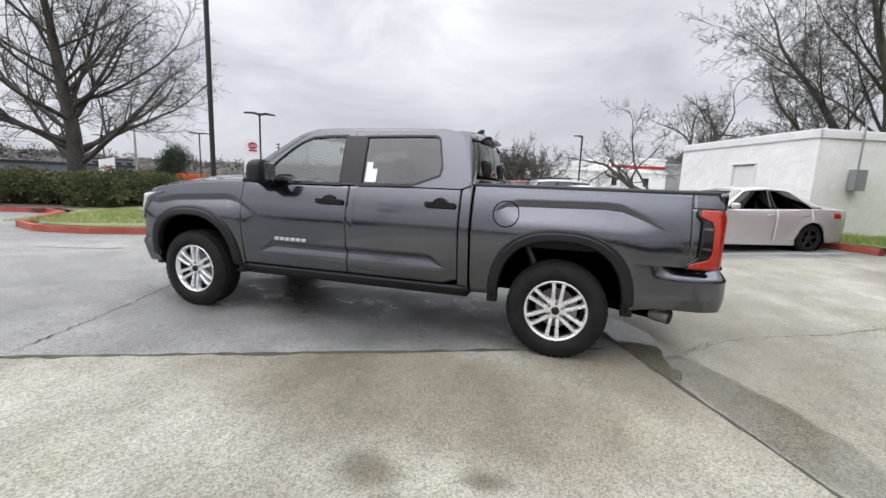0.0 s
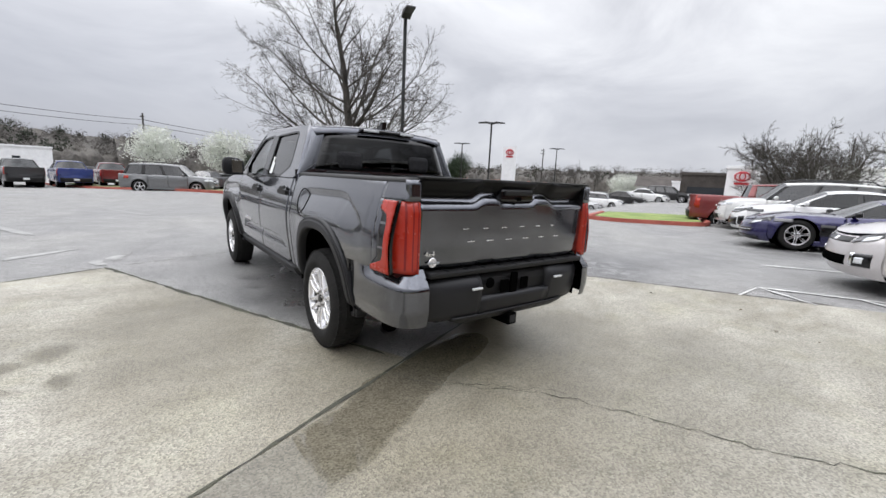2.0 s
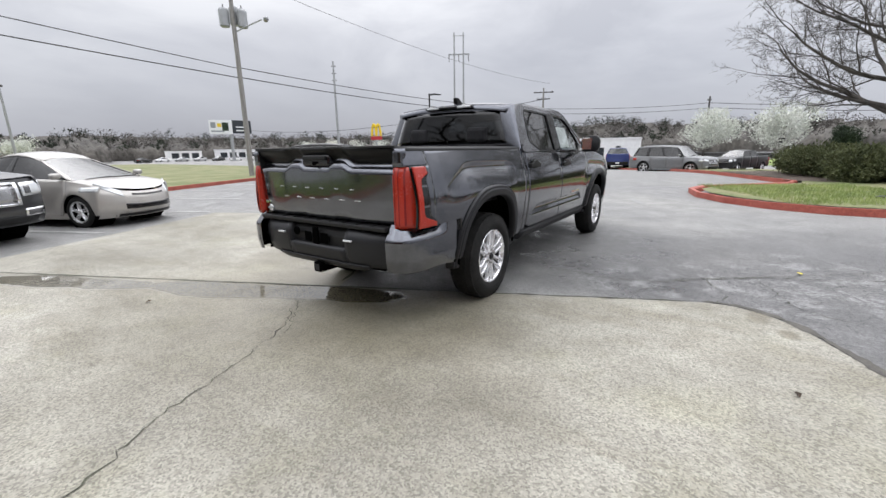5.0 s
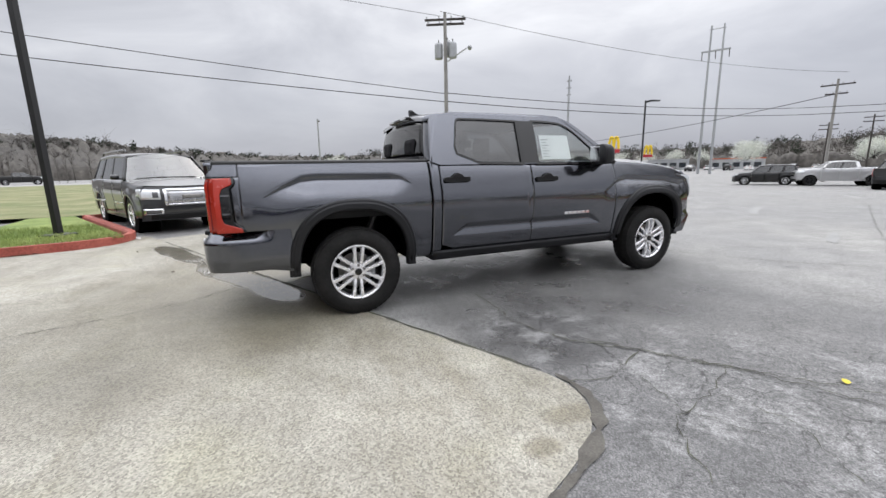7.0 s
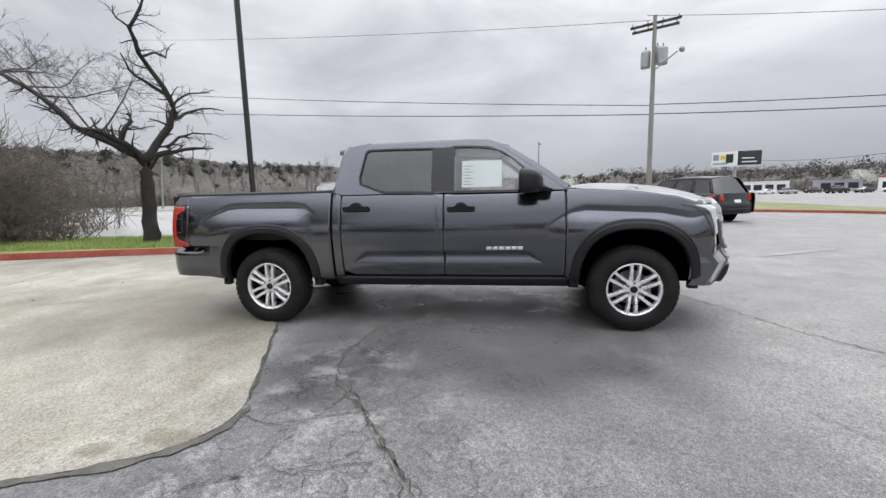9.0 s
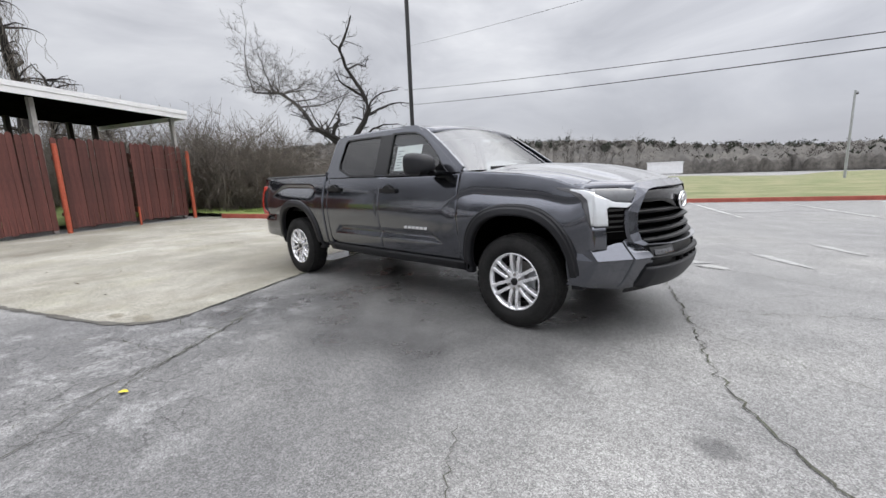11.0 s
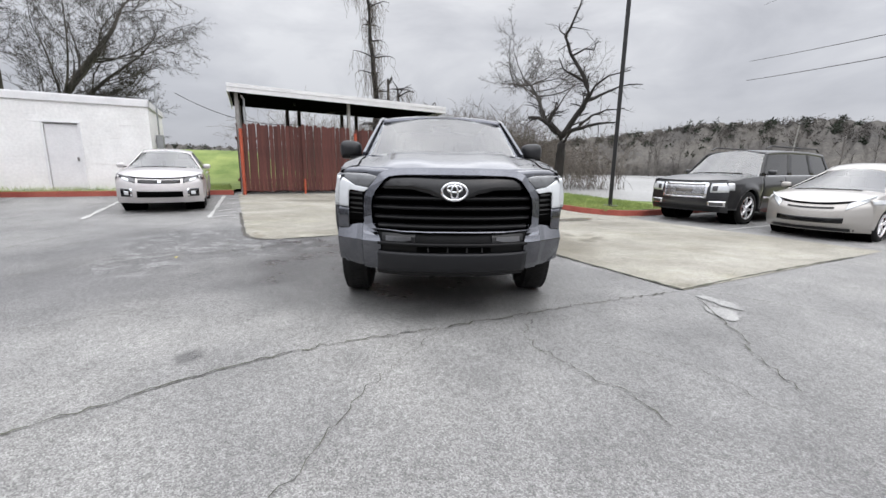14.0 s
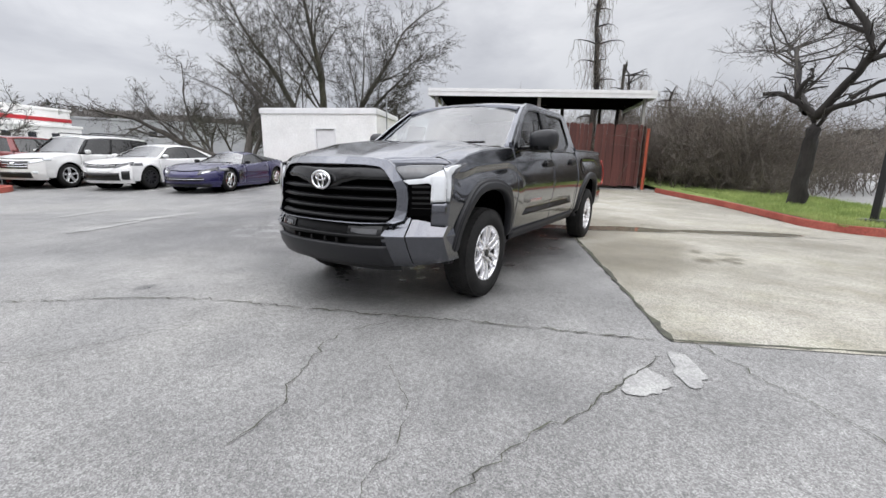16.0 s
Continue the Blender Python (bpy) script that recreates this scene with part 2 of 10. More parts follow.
    wet = mixc(n, l, dp, wet, ramp(n, l, mid, [(0.38, (0.16,) * 3), (0.5, (0.42,) * 3), (0.62, (0.55,) * 3)]))
    l.new(wet, b.inputs["Roughness"])
    b.inputs["Specular IOR Level"].default_value = 0.45
    bumped(n, l, b, vo.outputs["Distance"], 0.5, 0.006)
    return m


def concrete_mat():
    m = bpy.data.materials.new("old_exposed_concrete")
    n, l, b = nodes_of(m)
    tc = n.new("ShaderNodeTexCoord")
    vo = n.new("ShaderNodeTexVoronoi"); vo.inputs["Scale"].default_value = 110.0
    l.new(tc.outputs["Object"], vo.inputs["Vector"])
    speck = ramp(n, l, vo.outputs["Color"], [(0.15, (0.62,) * 3), (0.5, (1.0,) * 3), (0.9, (1.32,) * 3)])
    broad = noise_fac(n, l, 0.34, 6.0, 0.6)
    mid = noise_fac(n, l, 2.4, 7.0, 0.7)
    base = ramp(n, l, broad, [(0.33, (0.228, 0.216, 0.182)), (0.5, (0.316, 0.303, 0.263)), (0.68, (0.415, 0.402, 0.362))])
    tone = ramp(n, l, mid, [(0.28, (0.80, 0.79, 0.77)), (0.72, (1.13, 1.13, 1.13))])
    c = mixc(n, l, 1.0, base, tone, "MULTIPLY")
    c = mixc(n, l, 1.0, c, speck, "MULTIPLY")
    wash = ramp(n, l, noise_fac(n, l, 0.75, 8.0, 0.75, stretch=(1.0, 0.35, 1.0)), [(0.36, (0.72, 0.70, 0.65)), (0.50, (0.95, 0.95, 0.94)), (0.64, (1.09, 1.09, 1.09))])
    c = mixc(n, l, 1.0, c, wash, "MULTIPLY")
    dp = damp(n, l, tc, [(-2.9, 0.4, 1.7, 2.4), (-1.2, 1.9, 2.2, 0.8), (-1.05, 2.71, 0.17, 0.14), (-1.22, 2.93, 0.11, 0.10), (-1.36, 3.02, 0.11, 0.10), (-1.12, 3.05, 0.08, 0.07), (-1.6, 2.6, 0.11, 0.06), (-1.19, -3.08, 0.2, 0.1), (-1.5, -3.25, 0.12, 0.08)])
    c = mixc(n, l, dp, c, mixc(n, l, 1.0, c, (0.66, 0.63, 0.56), "MULTIPLY"))
    oil = damp(n, l, tc, [(-1.05, 2.71, 0.22, 0.18), (-1.22, 2.93, 0.15, 0.14), (-1.36, 3.02, 0.15, 0.14), (-1.12, 3.05, 0.12, 0.10), (-1.6, 2.6, 0.15, 0.09), (-1.62, 2.95, 0.10, 0.16)], 5.0)
    c = mixc(n, l, oil, c, mixc(n, l, 1.0, c, (0.62, 0.61, 0.58), "MULTIPLY"))
    pool = damp(n, l, tc, [(-3.10, 1.33, 1.2, 0.27, 113), (-2.54, 0.15, 0.6, 0.25, 113), (-3.97, 3.25, 1.3, 0.26, 113), (-2.84, 0.85, 0.6, 0.25, 113)], 1.1)
    pool = ramp(n, l, pool, [(0.15, (0.0,) * 3), (0.62, (1.0,) * 3)])
    c = mixc(n, l, pool, c, mixc(n, l, 1.0, c, (0.60, 0.59, 0.57), "MULTIPLY"))
    moss = ramp(n, l, noise_fac(n, l, 0.9, 5.0, 0.7), [(0.50, (0.0,) * 3), (0.72, (0.55,) * 3)])
    c = mixc(n, l, moss, c, mixc(n, l, 1.0, c, (0.88, 0.88, 0.72), "MULTIPLY"))
    l.new(c, b.inputs["Base Color"])
    wet = ramp(n, l, broad, [(0.28, (0.34,) * 3), (0.42, (0.72,) * 3), (0.6, (0.88,) * 3)])
    wet = mixc(n, l, dp, wet, (0.40, 0.40, 0.40))
    wet = mixc(n, l, pool, wet, (0.05, 0.05, 0.05))
    l.new(wet, b.inputs["Roughness"])
    bumped(n, l, b, vo.outputs["Distance"], 0.4, 0.005)
    flat_ = n.new("ShaderNodeMapRange"); flat_.inputs[3].default_value, flat_.inputs[4].default_value = 0.4, 0.0
    l.new(pool, flat_.inputs[0])
    for nd in n:
        if nd.type == "BUMP":
            l.new(flat_.outputs[0], nd.inputs["Strength"])
    return m


M = {}
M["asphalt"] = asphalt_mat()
M["concrete"] = concrete_mat()
M["crack"] = surf("crack_dirt", (0.045, 0.043, 0.038), (0.10, 0.105, 0.07), 6, 90, 0.9, 0.4)
M["silt"] = surf("dark_damp_silt", (0.060, 0.055, 0.047), (0.110, 0.102, 0.088), 7, 80, 0.7, 0.3)
M["patch"] = surf("pale_cement_patch", (0.28, 0.28, 0.275), (0.42, 0.42, 0.405), 5, 80, 0.85, 0.4)
M["roadline"] = surf("worn_white_road_paint", (0.42, 0.42, 0.41), (0.66, 0.66, 0.64), 9, 45, 0.7, 0.25)
M["kerb"] = surf("faded_red_kerb_paint", (0.33, 0.070, 0.050), (0.46, 0.125, 0.090), 2.2, 30, 0.65, 0.3)
M["kerbgrey"] = surf("bare_concrete_kerb", (0.36, 0.33, 0.29), (0.46, 0.43, 0.39), 2.2, 30, 0.8, 0.3)
M["grass"] = surf("spring_grass", (0.135, 0.200, 0.045), (0.285, 0.345, 0.105), 0.9, 25, 0.9, 0.6)
M["drygrass"] = surf("patchy_lawn", (0.125, 0.155, 0.055), (0.27, 0.25, 0.135), 0.45, 18, 0.95, 0.5)
M["mulch"] = surf("bark_mulch", (0.06, 0.045, 0.035), (0.13, 0.10, 0.08), 5, 50, 0.95, 0.8)
M["whitewall"] = surf("white_painted_block", (0.80, 0.80, 0.79), (0.90, 0.90, 0.89), 1.2, 14, 0.75, 0.35, vary=0.08)
M["whitetrim"] = surf("white_painted_metal", (0.72, 0.72, 0.73), (0.82, 0.82, 0.83), 1.5, 20, 0.5, 0.1, vary=0.06)
M["greypost"] = surf("weathered_grey_post", (0.30, 0.29, 0.28), (0.45, 0.44, 0.42), 3, 40, 0.8, 0.3, stretch=(1, 1, 0.2))
# near-black all over: the shade below the carport roof is in the colour
M["darkroof"] = surf("shade_black_roof", (0.004, 0.004, 0.004), (0.008, 0.008, 0.0085), 2, 20, 0.7, 0.1)
M["fence"] = surf("red_brown_stained_board", (0.080, 0.026, 0.021), (0.135, 0.044, 0.035), 2.0, 26, 0.75, 0.35, stretch=(6, 6, 0.5), random_tint=0.25)
M["orange"] = surf("orange_red_painted_post", (0.40, 0.075, 0.035), (0.52, 0.11, 0.055), 3, 30, 0.6, 0.2)
M["blackmetal"] = plain("black_painted_steel", (0.018, 0.018, 0.019), 0.45, 0.2)
M["galv"] = plain("galvanised_steel", (0.36, 0.37, 0.38), 0.5, 0.6)
M["woodpole"] = surf("weathered_utility_pole_wood", (0.22, 0.21, 0.20), (0.34, 0.33, 0.31), 2, 30, 0.9, 0.4, stretch=(5, 5, 0.3))
M["darkpole"] = surf("dark_creosote_pole", (0.035, 0.03, 0.028), (0.07, 0.062, 0.055), 2, 30, 0.9, 0.4)
M["bark"] = surf("grey_brown_bark", (0.045, 0.040, 0.037), (0.115, 0.105, 0.092), 3, 28, 0.95, 0.7, stretch=(1, 1, 0.35))
M["barkdark"] = surf("dark_wet_bark", (0.012, 0.010, 0.009), (0.034, 0.029, 0.026), 3, 28, 0.9, 0.7, stretch=(1, 1, 0.35))
M["twig"] = surf("dry_twig", (0.105, 0.090, 0.076), (0.22, 0.19, 0.16), 2, 20, 0.95, 0.2)
M["paint"] = paint("dark_grey_metallic_paint", (0.102, 0.107, 0.124), 0.97, 0.16, 1.0, 0.02)
M["plastic"] = plain("black_textured_plastic", (0.009, 0.009, 0.0095), 0.5)
M["gloss"] = plain("gloss_black", (0.004, 0.004, 0.0045), 0.12)
M["satin"] = plain("satin_black_grille", (0.0035, 0.0035, 0.004), 0.34)
M["flare"] = plain("dark_grey_fender_trim", (0.013, 0.0133, 0.0155), 0.42)
M["rubber"] = surf("tyre_rubber", (0.009, 0.009, 0.009), (0.019, 0.0185, 0.018), 6, 60, 0.8, 0.25)
M["alloy"] = plain("silver_alloy", (0.86, 0.86, 0.88), 0.25, 0.7, coat=0.6)
M["dalloy"] = plain("dark_alloy", (0.05, 0.05, 0.055), 0.35, 0.7)
M["chrome"] = plain("chrome", (0.82, 0.82, 0.84), 0.07, 1.0)
M["steel"] = plain("dull_steel", (0.25, 0.24, 0.23), 0.45, 0.9)
# black parts, with the shade of wells, recesses and underbody put into the colour
M["under"] = plain("shade_black_underbody", (0.0022, 0.0022, 0.0022), 0.9)
M["glass"] = pane("clear_car_glass", (0.80, 0.84, 0.83), 0.02, 0.12)
M["tint"] = pane("tinted_car_glass", (0.10, 0.104, 0.11), 0.015, 0.11)
M["shield"] = pane("windscreen_glass", (0.50, 0.54, 0.54), 0.03, 0.22)
M["redlens"] = plain("red_tail_lamp_lens", (0.36, 0.022, 0.010), 0.25, coat=0.2)
M["darkred"] = plain("deep_red_lamp_strip", (0.19, 0.010, 0.008), 0.2, coat=0.3)
M["lamp"] = plain("clear_lamp_white", (0.66, 0.68, 0.70), 0.15, 0.30, coat=1.0, grain=0.08)
M["lampsmoke"] = plain("smoked_clear_lens", (0.075, 0.078, 0.083), 0.10, 0.3, coat=1.0, grain=0.3)
M["lampdark"] = plain("smoked_lamp_housing", (0.06, 0.06, 0.065), 0.08, coat=1.0)
M["paper"] = plain("white_paper", (0.74, 0.75, 0.75), 0.7)
M["ink"] = plain("grey_print", (0.25, 0.27, 0.28), 0.7)
M["seat"] = surf("dark_seat_cloth", (0.022, 0.022, 0.024), (0.04, 0.04, 0.042), 5, 80, 0.9, 0.2)
M["cable"] = plain("black_cable", (0.02, 0.02, 0.021), 0.6)


# specular off at 0.0, so the shade painted in near-black stays dark
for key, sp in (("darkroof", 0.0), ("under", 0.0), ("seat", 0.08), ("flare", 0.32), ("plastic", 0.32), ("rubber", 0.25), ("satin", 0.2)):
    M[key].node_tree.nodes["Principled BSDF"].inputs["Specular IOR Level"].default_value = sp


# ---------- mesh helpers ----------
def link_bm(name, bm, material, parent=None, label="", smooth=False):
    me = bpy.data.meshes.new(name)
    bm.normal_update()
    bm.to_mesh(me); bm.free()
    if smooth:
        me.polygons.foreach_set("use_smooth", [True] * len(me.polygons))
    for mt in (material if isinstance(material, (list, tuple)) else [material]):
        me.materials.append(mt)
    ob = new(name, me)
    if parent is not None:
        ob.parent = parent
    if label:
        ob["label"] = label
    return ob


def part(name, bm, material, parent, label="", smooth=False):
    return link_bm(name, bm, material, parent, label, smooth)


def thing(name, label, category, m=None, group="", kind=""):
    ob = new(name)
    ob.empty_display_size = 0.1
    if m is not None:
        ob.matrix_world = m
    return tagged(ob, label, category, group, kind)


def add_box(bm, c, s, bevel=0.0, rot=None):
    r = bmesh.ops.create_cube(bm, size=1.0)
    vs = r["verts"]
    m = Matrix.LocRotScale(Vector(c), rot, Vector(s))
    bmesh.ops.transform(bm, matrix=m, verts=vs)
    if bevel:
        es = list({e for v in vs for e in v.link_edges})
        bmesh.ops.bevel(bm, geom=es, offset=bevel, segments=2, affect="EDGES", profile=0.5)
    return vs


def box_bm(c, s, bevel=0.0, rot=None):
    bm = bmesh.new()
    add_box(bm, c, s, bevel, rot)
    return bm


def add_tube(bm, pts, rad, seg=6, cap=True):
    """Tapered tube along points; rad is one radius or one for each point."""
    pts = [Vector(p) for p in pts]
    rs = rad if isinstance(rad, (list, tuple)) else [rad] * len(pts)
    rings, up = [], Vector((0.13, 0.21, 0.97))
    for i, p in enumerate(pts):
        d = (pts[min(i + 1, len(pts) - 1)] - pts[max(i - 1, 0)])
        d = d.normalized() if d.length > 1e-9 else Vector((0, 0, 1))
        a = d.cross(up)
        if a.length < 0.05:
            a = d.cross(Vector((1, 0, 0)))
        a.normalize(); b = d.cross(a)
        rings.append([bm.verts.new(p + (a * math.cos(k * 2 * math.pi / seg) + b * math.sin(k * 2 * math.pi / seg)) * rs[i]) for k in range(seg)])
    for r0, r1 in zip(rings, rings[1:]):
        for k in range(seg):
            bm.faces.new((r0[k], r0[(k + 1) % seg], r1[(k + 1) % seg], r1[k]))
    if cap:
        bm.faces.new(rings[0][::-1]); bm.faces.new(rings[-1])
    return bm


def tube_bm(pts, rad, seg=8):
    return add_tube(bmesh.new(), pts, rad, seg)


def add_lathe(bm, profile, seg=32, axis="y", centre=(0, 0, 0)):
    """Turns (radius, offset) pairs round an axis through centre."""
    c = Vector(centre)
    rings = []
    for r, o in profile:
        ring = []
        for k in range(seg):
            a = 2 * math.pi * k / seg
            u, v = r * math.cos(a), r * math.sin(a)
            ring.append(bm.verts.new(c + (Vector((u, o, v)) if axis == "y" else Vector((o, u, v)) if axis == "x" else Vector((u, v, o)))))
        rings.append(ring)
    for r0, r1 in zip(rings, rings[1:]):
        for k in range(seg):
            bm.faces.new((r0[k], r0[(k + 1) % seg], r1[(k + 1) % seg], r1[k]))
    return rings


def lathe_bm(profile, seg=32, axis="y", centre=(0, 0, 0), cap=False):
    bm = bmesh.new()
    rings = add_lathe(bm, profile, seg, axis, centre)
    if cap:
        bm.faces.new(rings[0]); bm.faces.new(rings[-1])
    bmesh.ops.recalc_face_normals(bm, faces=bm.faces)
    return bm


def patch_bm(us, lo, hi, n, put, back=None, bm=None):
    """Sheet over columns us, with n steps from lo(u) to hi(u) in each; put(u, v) gives the place. back: a vector by which its rim turns in."""
    bm = bm or bmesh.new()
    cols = []
    for u in us:
        a, b = lo(u), hi(u)
        cols.append([bm.verts.new(put(u, a + (b - a) * k / n)) for k in range(n + 1)])
    fs = [bm.faces.new((c0[k], c1[k], c1[k + 1], c0[k + 1])) for c0, c1 in zip(cols, cols[1:]) for k in range(n)]
    if back is not None:
        rim = [c[0] for c in cols] + cols[-1][1:] + [c[-1] for c in cols[-2::-1]] + cols[0][-2:0:-1]
        bk = Vector(back)
        inner = [bm.verts.new(v.co + bk) for v in rim]
        N = len(rim)
        for k in range(N):
            bm.faces.new((rim[k], inner[k], inner[(k + 1) % N], rim[(k + 1) % N]))
    bmesh.ops.recalc_face_normals(bm, faces=bm.faces)
    return bm


def prism_bm(outline, put, depth, bm=None):
    """Flat outline (2D pairs) placed by put(u, v), given thickness by the vector depth."""
    bm = bm or bmesh.new()
    d = Vector(depth)
    a = [bm.verts.new(put(u, v)) for u, v in outline]
    b = [bm.verts.new(v.co + d) for v in a]
    N = len(a)
    bm.faces.new(a); bm.faces.new(b[::-1])
    for k in range(N):
        bm.faces.new((a[k], b[k], b[(k + 1) % N], a[(k + 1) % N]))
    bmesh.ops.recalc_face_normals(bm, faces=bm.faces)
    return bm


def steps(a, b, n):
    return [a + (b - a) * k / n for k in range(n + 1)]


def lerp_table(table, x):
    if x <= table[0][0]:
        return table[0][1]
    for (x0, y0), (x1, y1) in zip(table, table[1:]):
        if x <= x1:
            t = (x - x0) / (x1 - x0)
            return y0 + (y1 - y0) * t
    return table[-1][1]


def soft_table(table, x):
    """Like lerp_table, rounded at the knots."""
    h = 0.03
    return (lerp_table(table, x - 2 * h) + 2 * lerp_table(table, x - h) + 3 * lerp_table(table, x) + 2 * lerp_table(table, x + h) + lerp_table(table, x + 2 * h)) / 9


def lerp(a, b, t):
    return a + (b - a) * t


def sstep(a, b, x):
    t = min(1.0, max(0.0, (x - a) / (b - a)))
    return t * t * (3 - 2 * t)


# ---------- the yard: its own axes, turned against the truck ----------
TH = radians(24.5)
E1, E2 = Vector((math.cos(TH), math.sin(TH), 0)), Vector((-math.sin(TH), math.cos(TH), 0))


def to_yard(x, y):
    return x * E1.x + y * E1.y, x * E2.x + y * E2.y


def height(a, b):
    """Ground level: rises gently behind the joint, falls away to the far lot."""
    up = min(0.9, 0.030 * max(0.0, -(a + 2.0)))
    drop = 1.4 * sstep(-13.0, -36.0, b) * sstep(-3.0, 6.0, a)
    east = 0.60 * sstep(16.0, 38.0, a) + 0.30 * sstep(38.0, 95.0, a)
    bank = 1.35 * sstep(-14.8, -20.5, a) * sstep(1.5, -1.5, b) * sstep(-13.0, -9.0, b)
    return up * (1 - sstep(30, 80, math.hypot(a, b))) + bank - drop - east * (1 - sstep(120, 400, math.hypot(a, b)))


def yard(a, b, z=0.0):
    p = E1 * a + E2 * b
    return Vector((p.x, p.y, height(a, b) + z))


def ypose(a, b, turn=0.0, z=0.0):
    """Pose standing on the yard at (a, b), facing turn degrees from its first axis."""
    p = yard(a, b, z)
    return pose(p.x, p.y, p.z, 0, 0, 24.5 + turn)


def sheet(name, us, lo, hi, n, z, material, label, category, kind="structure"):
    bm = patch_bm(us, lo, hi, n, lambda a, b: yard(a, b, z))
    for f in bm.faces:
        if f.normal.z < 0:
            f.normal_flip()
    return tagged(link_bm(name, bm, material), label, category, kind=kind)


# ground: one sheet out to the skyline
def build_ground():
    marks = sorted(set([-1500, -900, -500, -300, -180, -120, -90, -70, -55] + list(range(-46, 47, 1)) + [55, 70, 90, 120, 180, 300, 500, 900, 1500]))
    bm = bmesh.new()
    rows = [[bm.verts.new(yard(a, b)) for b in marks] for a in marks]
    for r0, r1 in zip(rows, rows[1:]):
        for k in range(len(marks) - 1):
            bm.faces.new((r0[k], r1[k], r1[k + 1], r0[k + 1]))
    bmesh.ops.recalc_face_normals(bm, faces=bm.faces)
    tagged(link_bm("ground", bm, M["asphalt"], smooth=True), "worn grey asphalt car park with patches, damp areas and painted truck shade", "ground", kind="structure")


build_ground()


# concrete slabs, butted at the joint
def round_lo(a):
    """South edge of the rear slab, with its rounded corner."""
    if a > -2.9:
        t = min(1.0, (a + 2.9) / 0.87)
        return -2.50 + 0.62 * (1 - max(0.0, 1 - t ** 2.6) ** (1 / 2.6))
    return -2.50 - 0.01 * (a + 2.9)


JT = -2.03
cols = [-2.9 + 0.87 * math.sin(k * math.pi / 32) for k in range(17)]
rear_slab = sheet("concrete_slab_rear", steps(-10.6, -2.95, 22) + cols, round_lo, lambda a: 6.25 if a < -3.4 else 6.25 + 1.2 * sstep(-3.4, -2.05, a), 24, 0.006, M["concrete"],
                  "pale tan exposed-aggregate concrete slab, damp in places", "pavement")
left_slab = sheet("concrete_slab_left", steps(JT + 0.012, 2.88, 14), lambda a: 1.47, lambda a: 6.75, 16, 0.006, M["concrete"],
                  "pale tan exposed-aggregate concrete slab beside the truck", "pavement")


def ribbon(name, pts, width, z, material, label, category="crack", wob=0.02, seed=1, parent=None, sub=0.12):
    """Ragged strip lying on the yard along world points."""
    rnd = random.Random(seed)
    line = []
    for (x0, y0), (x1, y1) in zip(pts, pts[1:]):
        L = math.hypot(x1 - x0, y1 - y0)
        k = max(1, int(L / sub))
        line += [(x0 + (x1 - x0) * i / k, y0 + (y1 - y0) * i / k) for i in range(k)]
    line.append(pts[-1])
    jit = [(x + rnd.uniform(-wob, wob), y + rnd.uniform(-wob, wob)) for x, y in line]
    bm = bmesh.new()
    prev = None
    for i, (x, y) in enumerate(jit):
        x2, y2 = jit[min(i + 1, len(jit) - 1)]
        x1, y1 = jit[max(i - 1, 0)]
        dx, dy = x2 - x1, y2 - y1
        L = math.hypot(dx, dy) or 1
        w = width * rnd.uniform(0.22, 1.35) / 2 * (0.35 if i in (0, len(jit) - 1) else 1)
        a, b = to_yard(x, y)
        zz = height(a, b) + z
        cur = (bm.verts.new((x - dy / L * w, y + dx / L * w, zz)), bm.verts.new((x + dy / L * w, y - dx / L * w, zz)))
        if prev:
            bm.faces.new((prev[0], prev[1], cur[1], cur[0]))
        prev = cur
    bmesh.ops.recalc_face_normals(bm, faces=bm.faces)
    for f in bm.faces:
        if f.normal.z < 0:
            f.normal_flip()
    ob = link_bm(name, bm, material, parent)
    if parent is None:
        tagged(ob, label, category, kind="structure")
    return ob


def blob(name, x, y, r, z, material, label, seed, squash=1.0, turn=0.0):
    """Flat uneven stain or patch on the ground."""
    rnd = random.Random(seed)
    bm = bmesh.new()
    ph = [rnd.uniform(0, 6.28) for _ in range(4)]
    rim = []
    for k in range(28):
        t = 2 * math.pi * k / 28
        q = r * (1 + 0.16 * math.sin(2 * t + ph[0]) + 0.12 * math.sin(3 * t + ph[1]) + 0.09 * math.sin(5 * t + ph[2]) + 0.07 * math.sin(8 * t + ph[3]))
        u, v = q * math.cos(t), q * math.sin(t) * squash
        X, Y = x + u * math.cos(turn) - v * math.sin(turn), y + u * math.sin(turn) + v * math.cos(turn)
        a, b = to_yard(X, Y)
        rim.append(bm.verts.new((X, Y, height(a, b) + z)))
    bm.faces.new(rim)
    bmesh.ops.recalc_face_normals(bm, faces=bm.faces)
    for f in bm.faces:
        if f.normal.z < 0:
            f.normal_flip()
    return tagged(link_bm(name, bm, material), label, "stain", kind="structure")


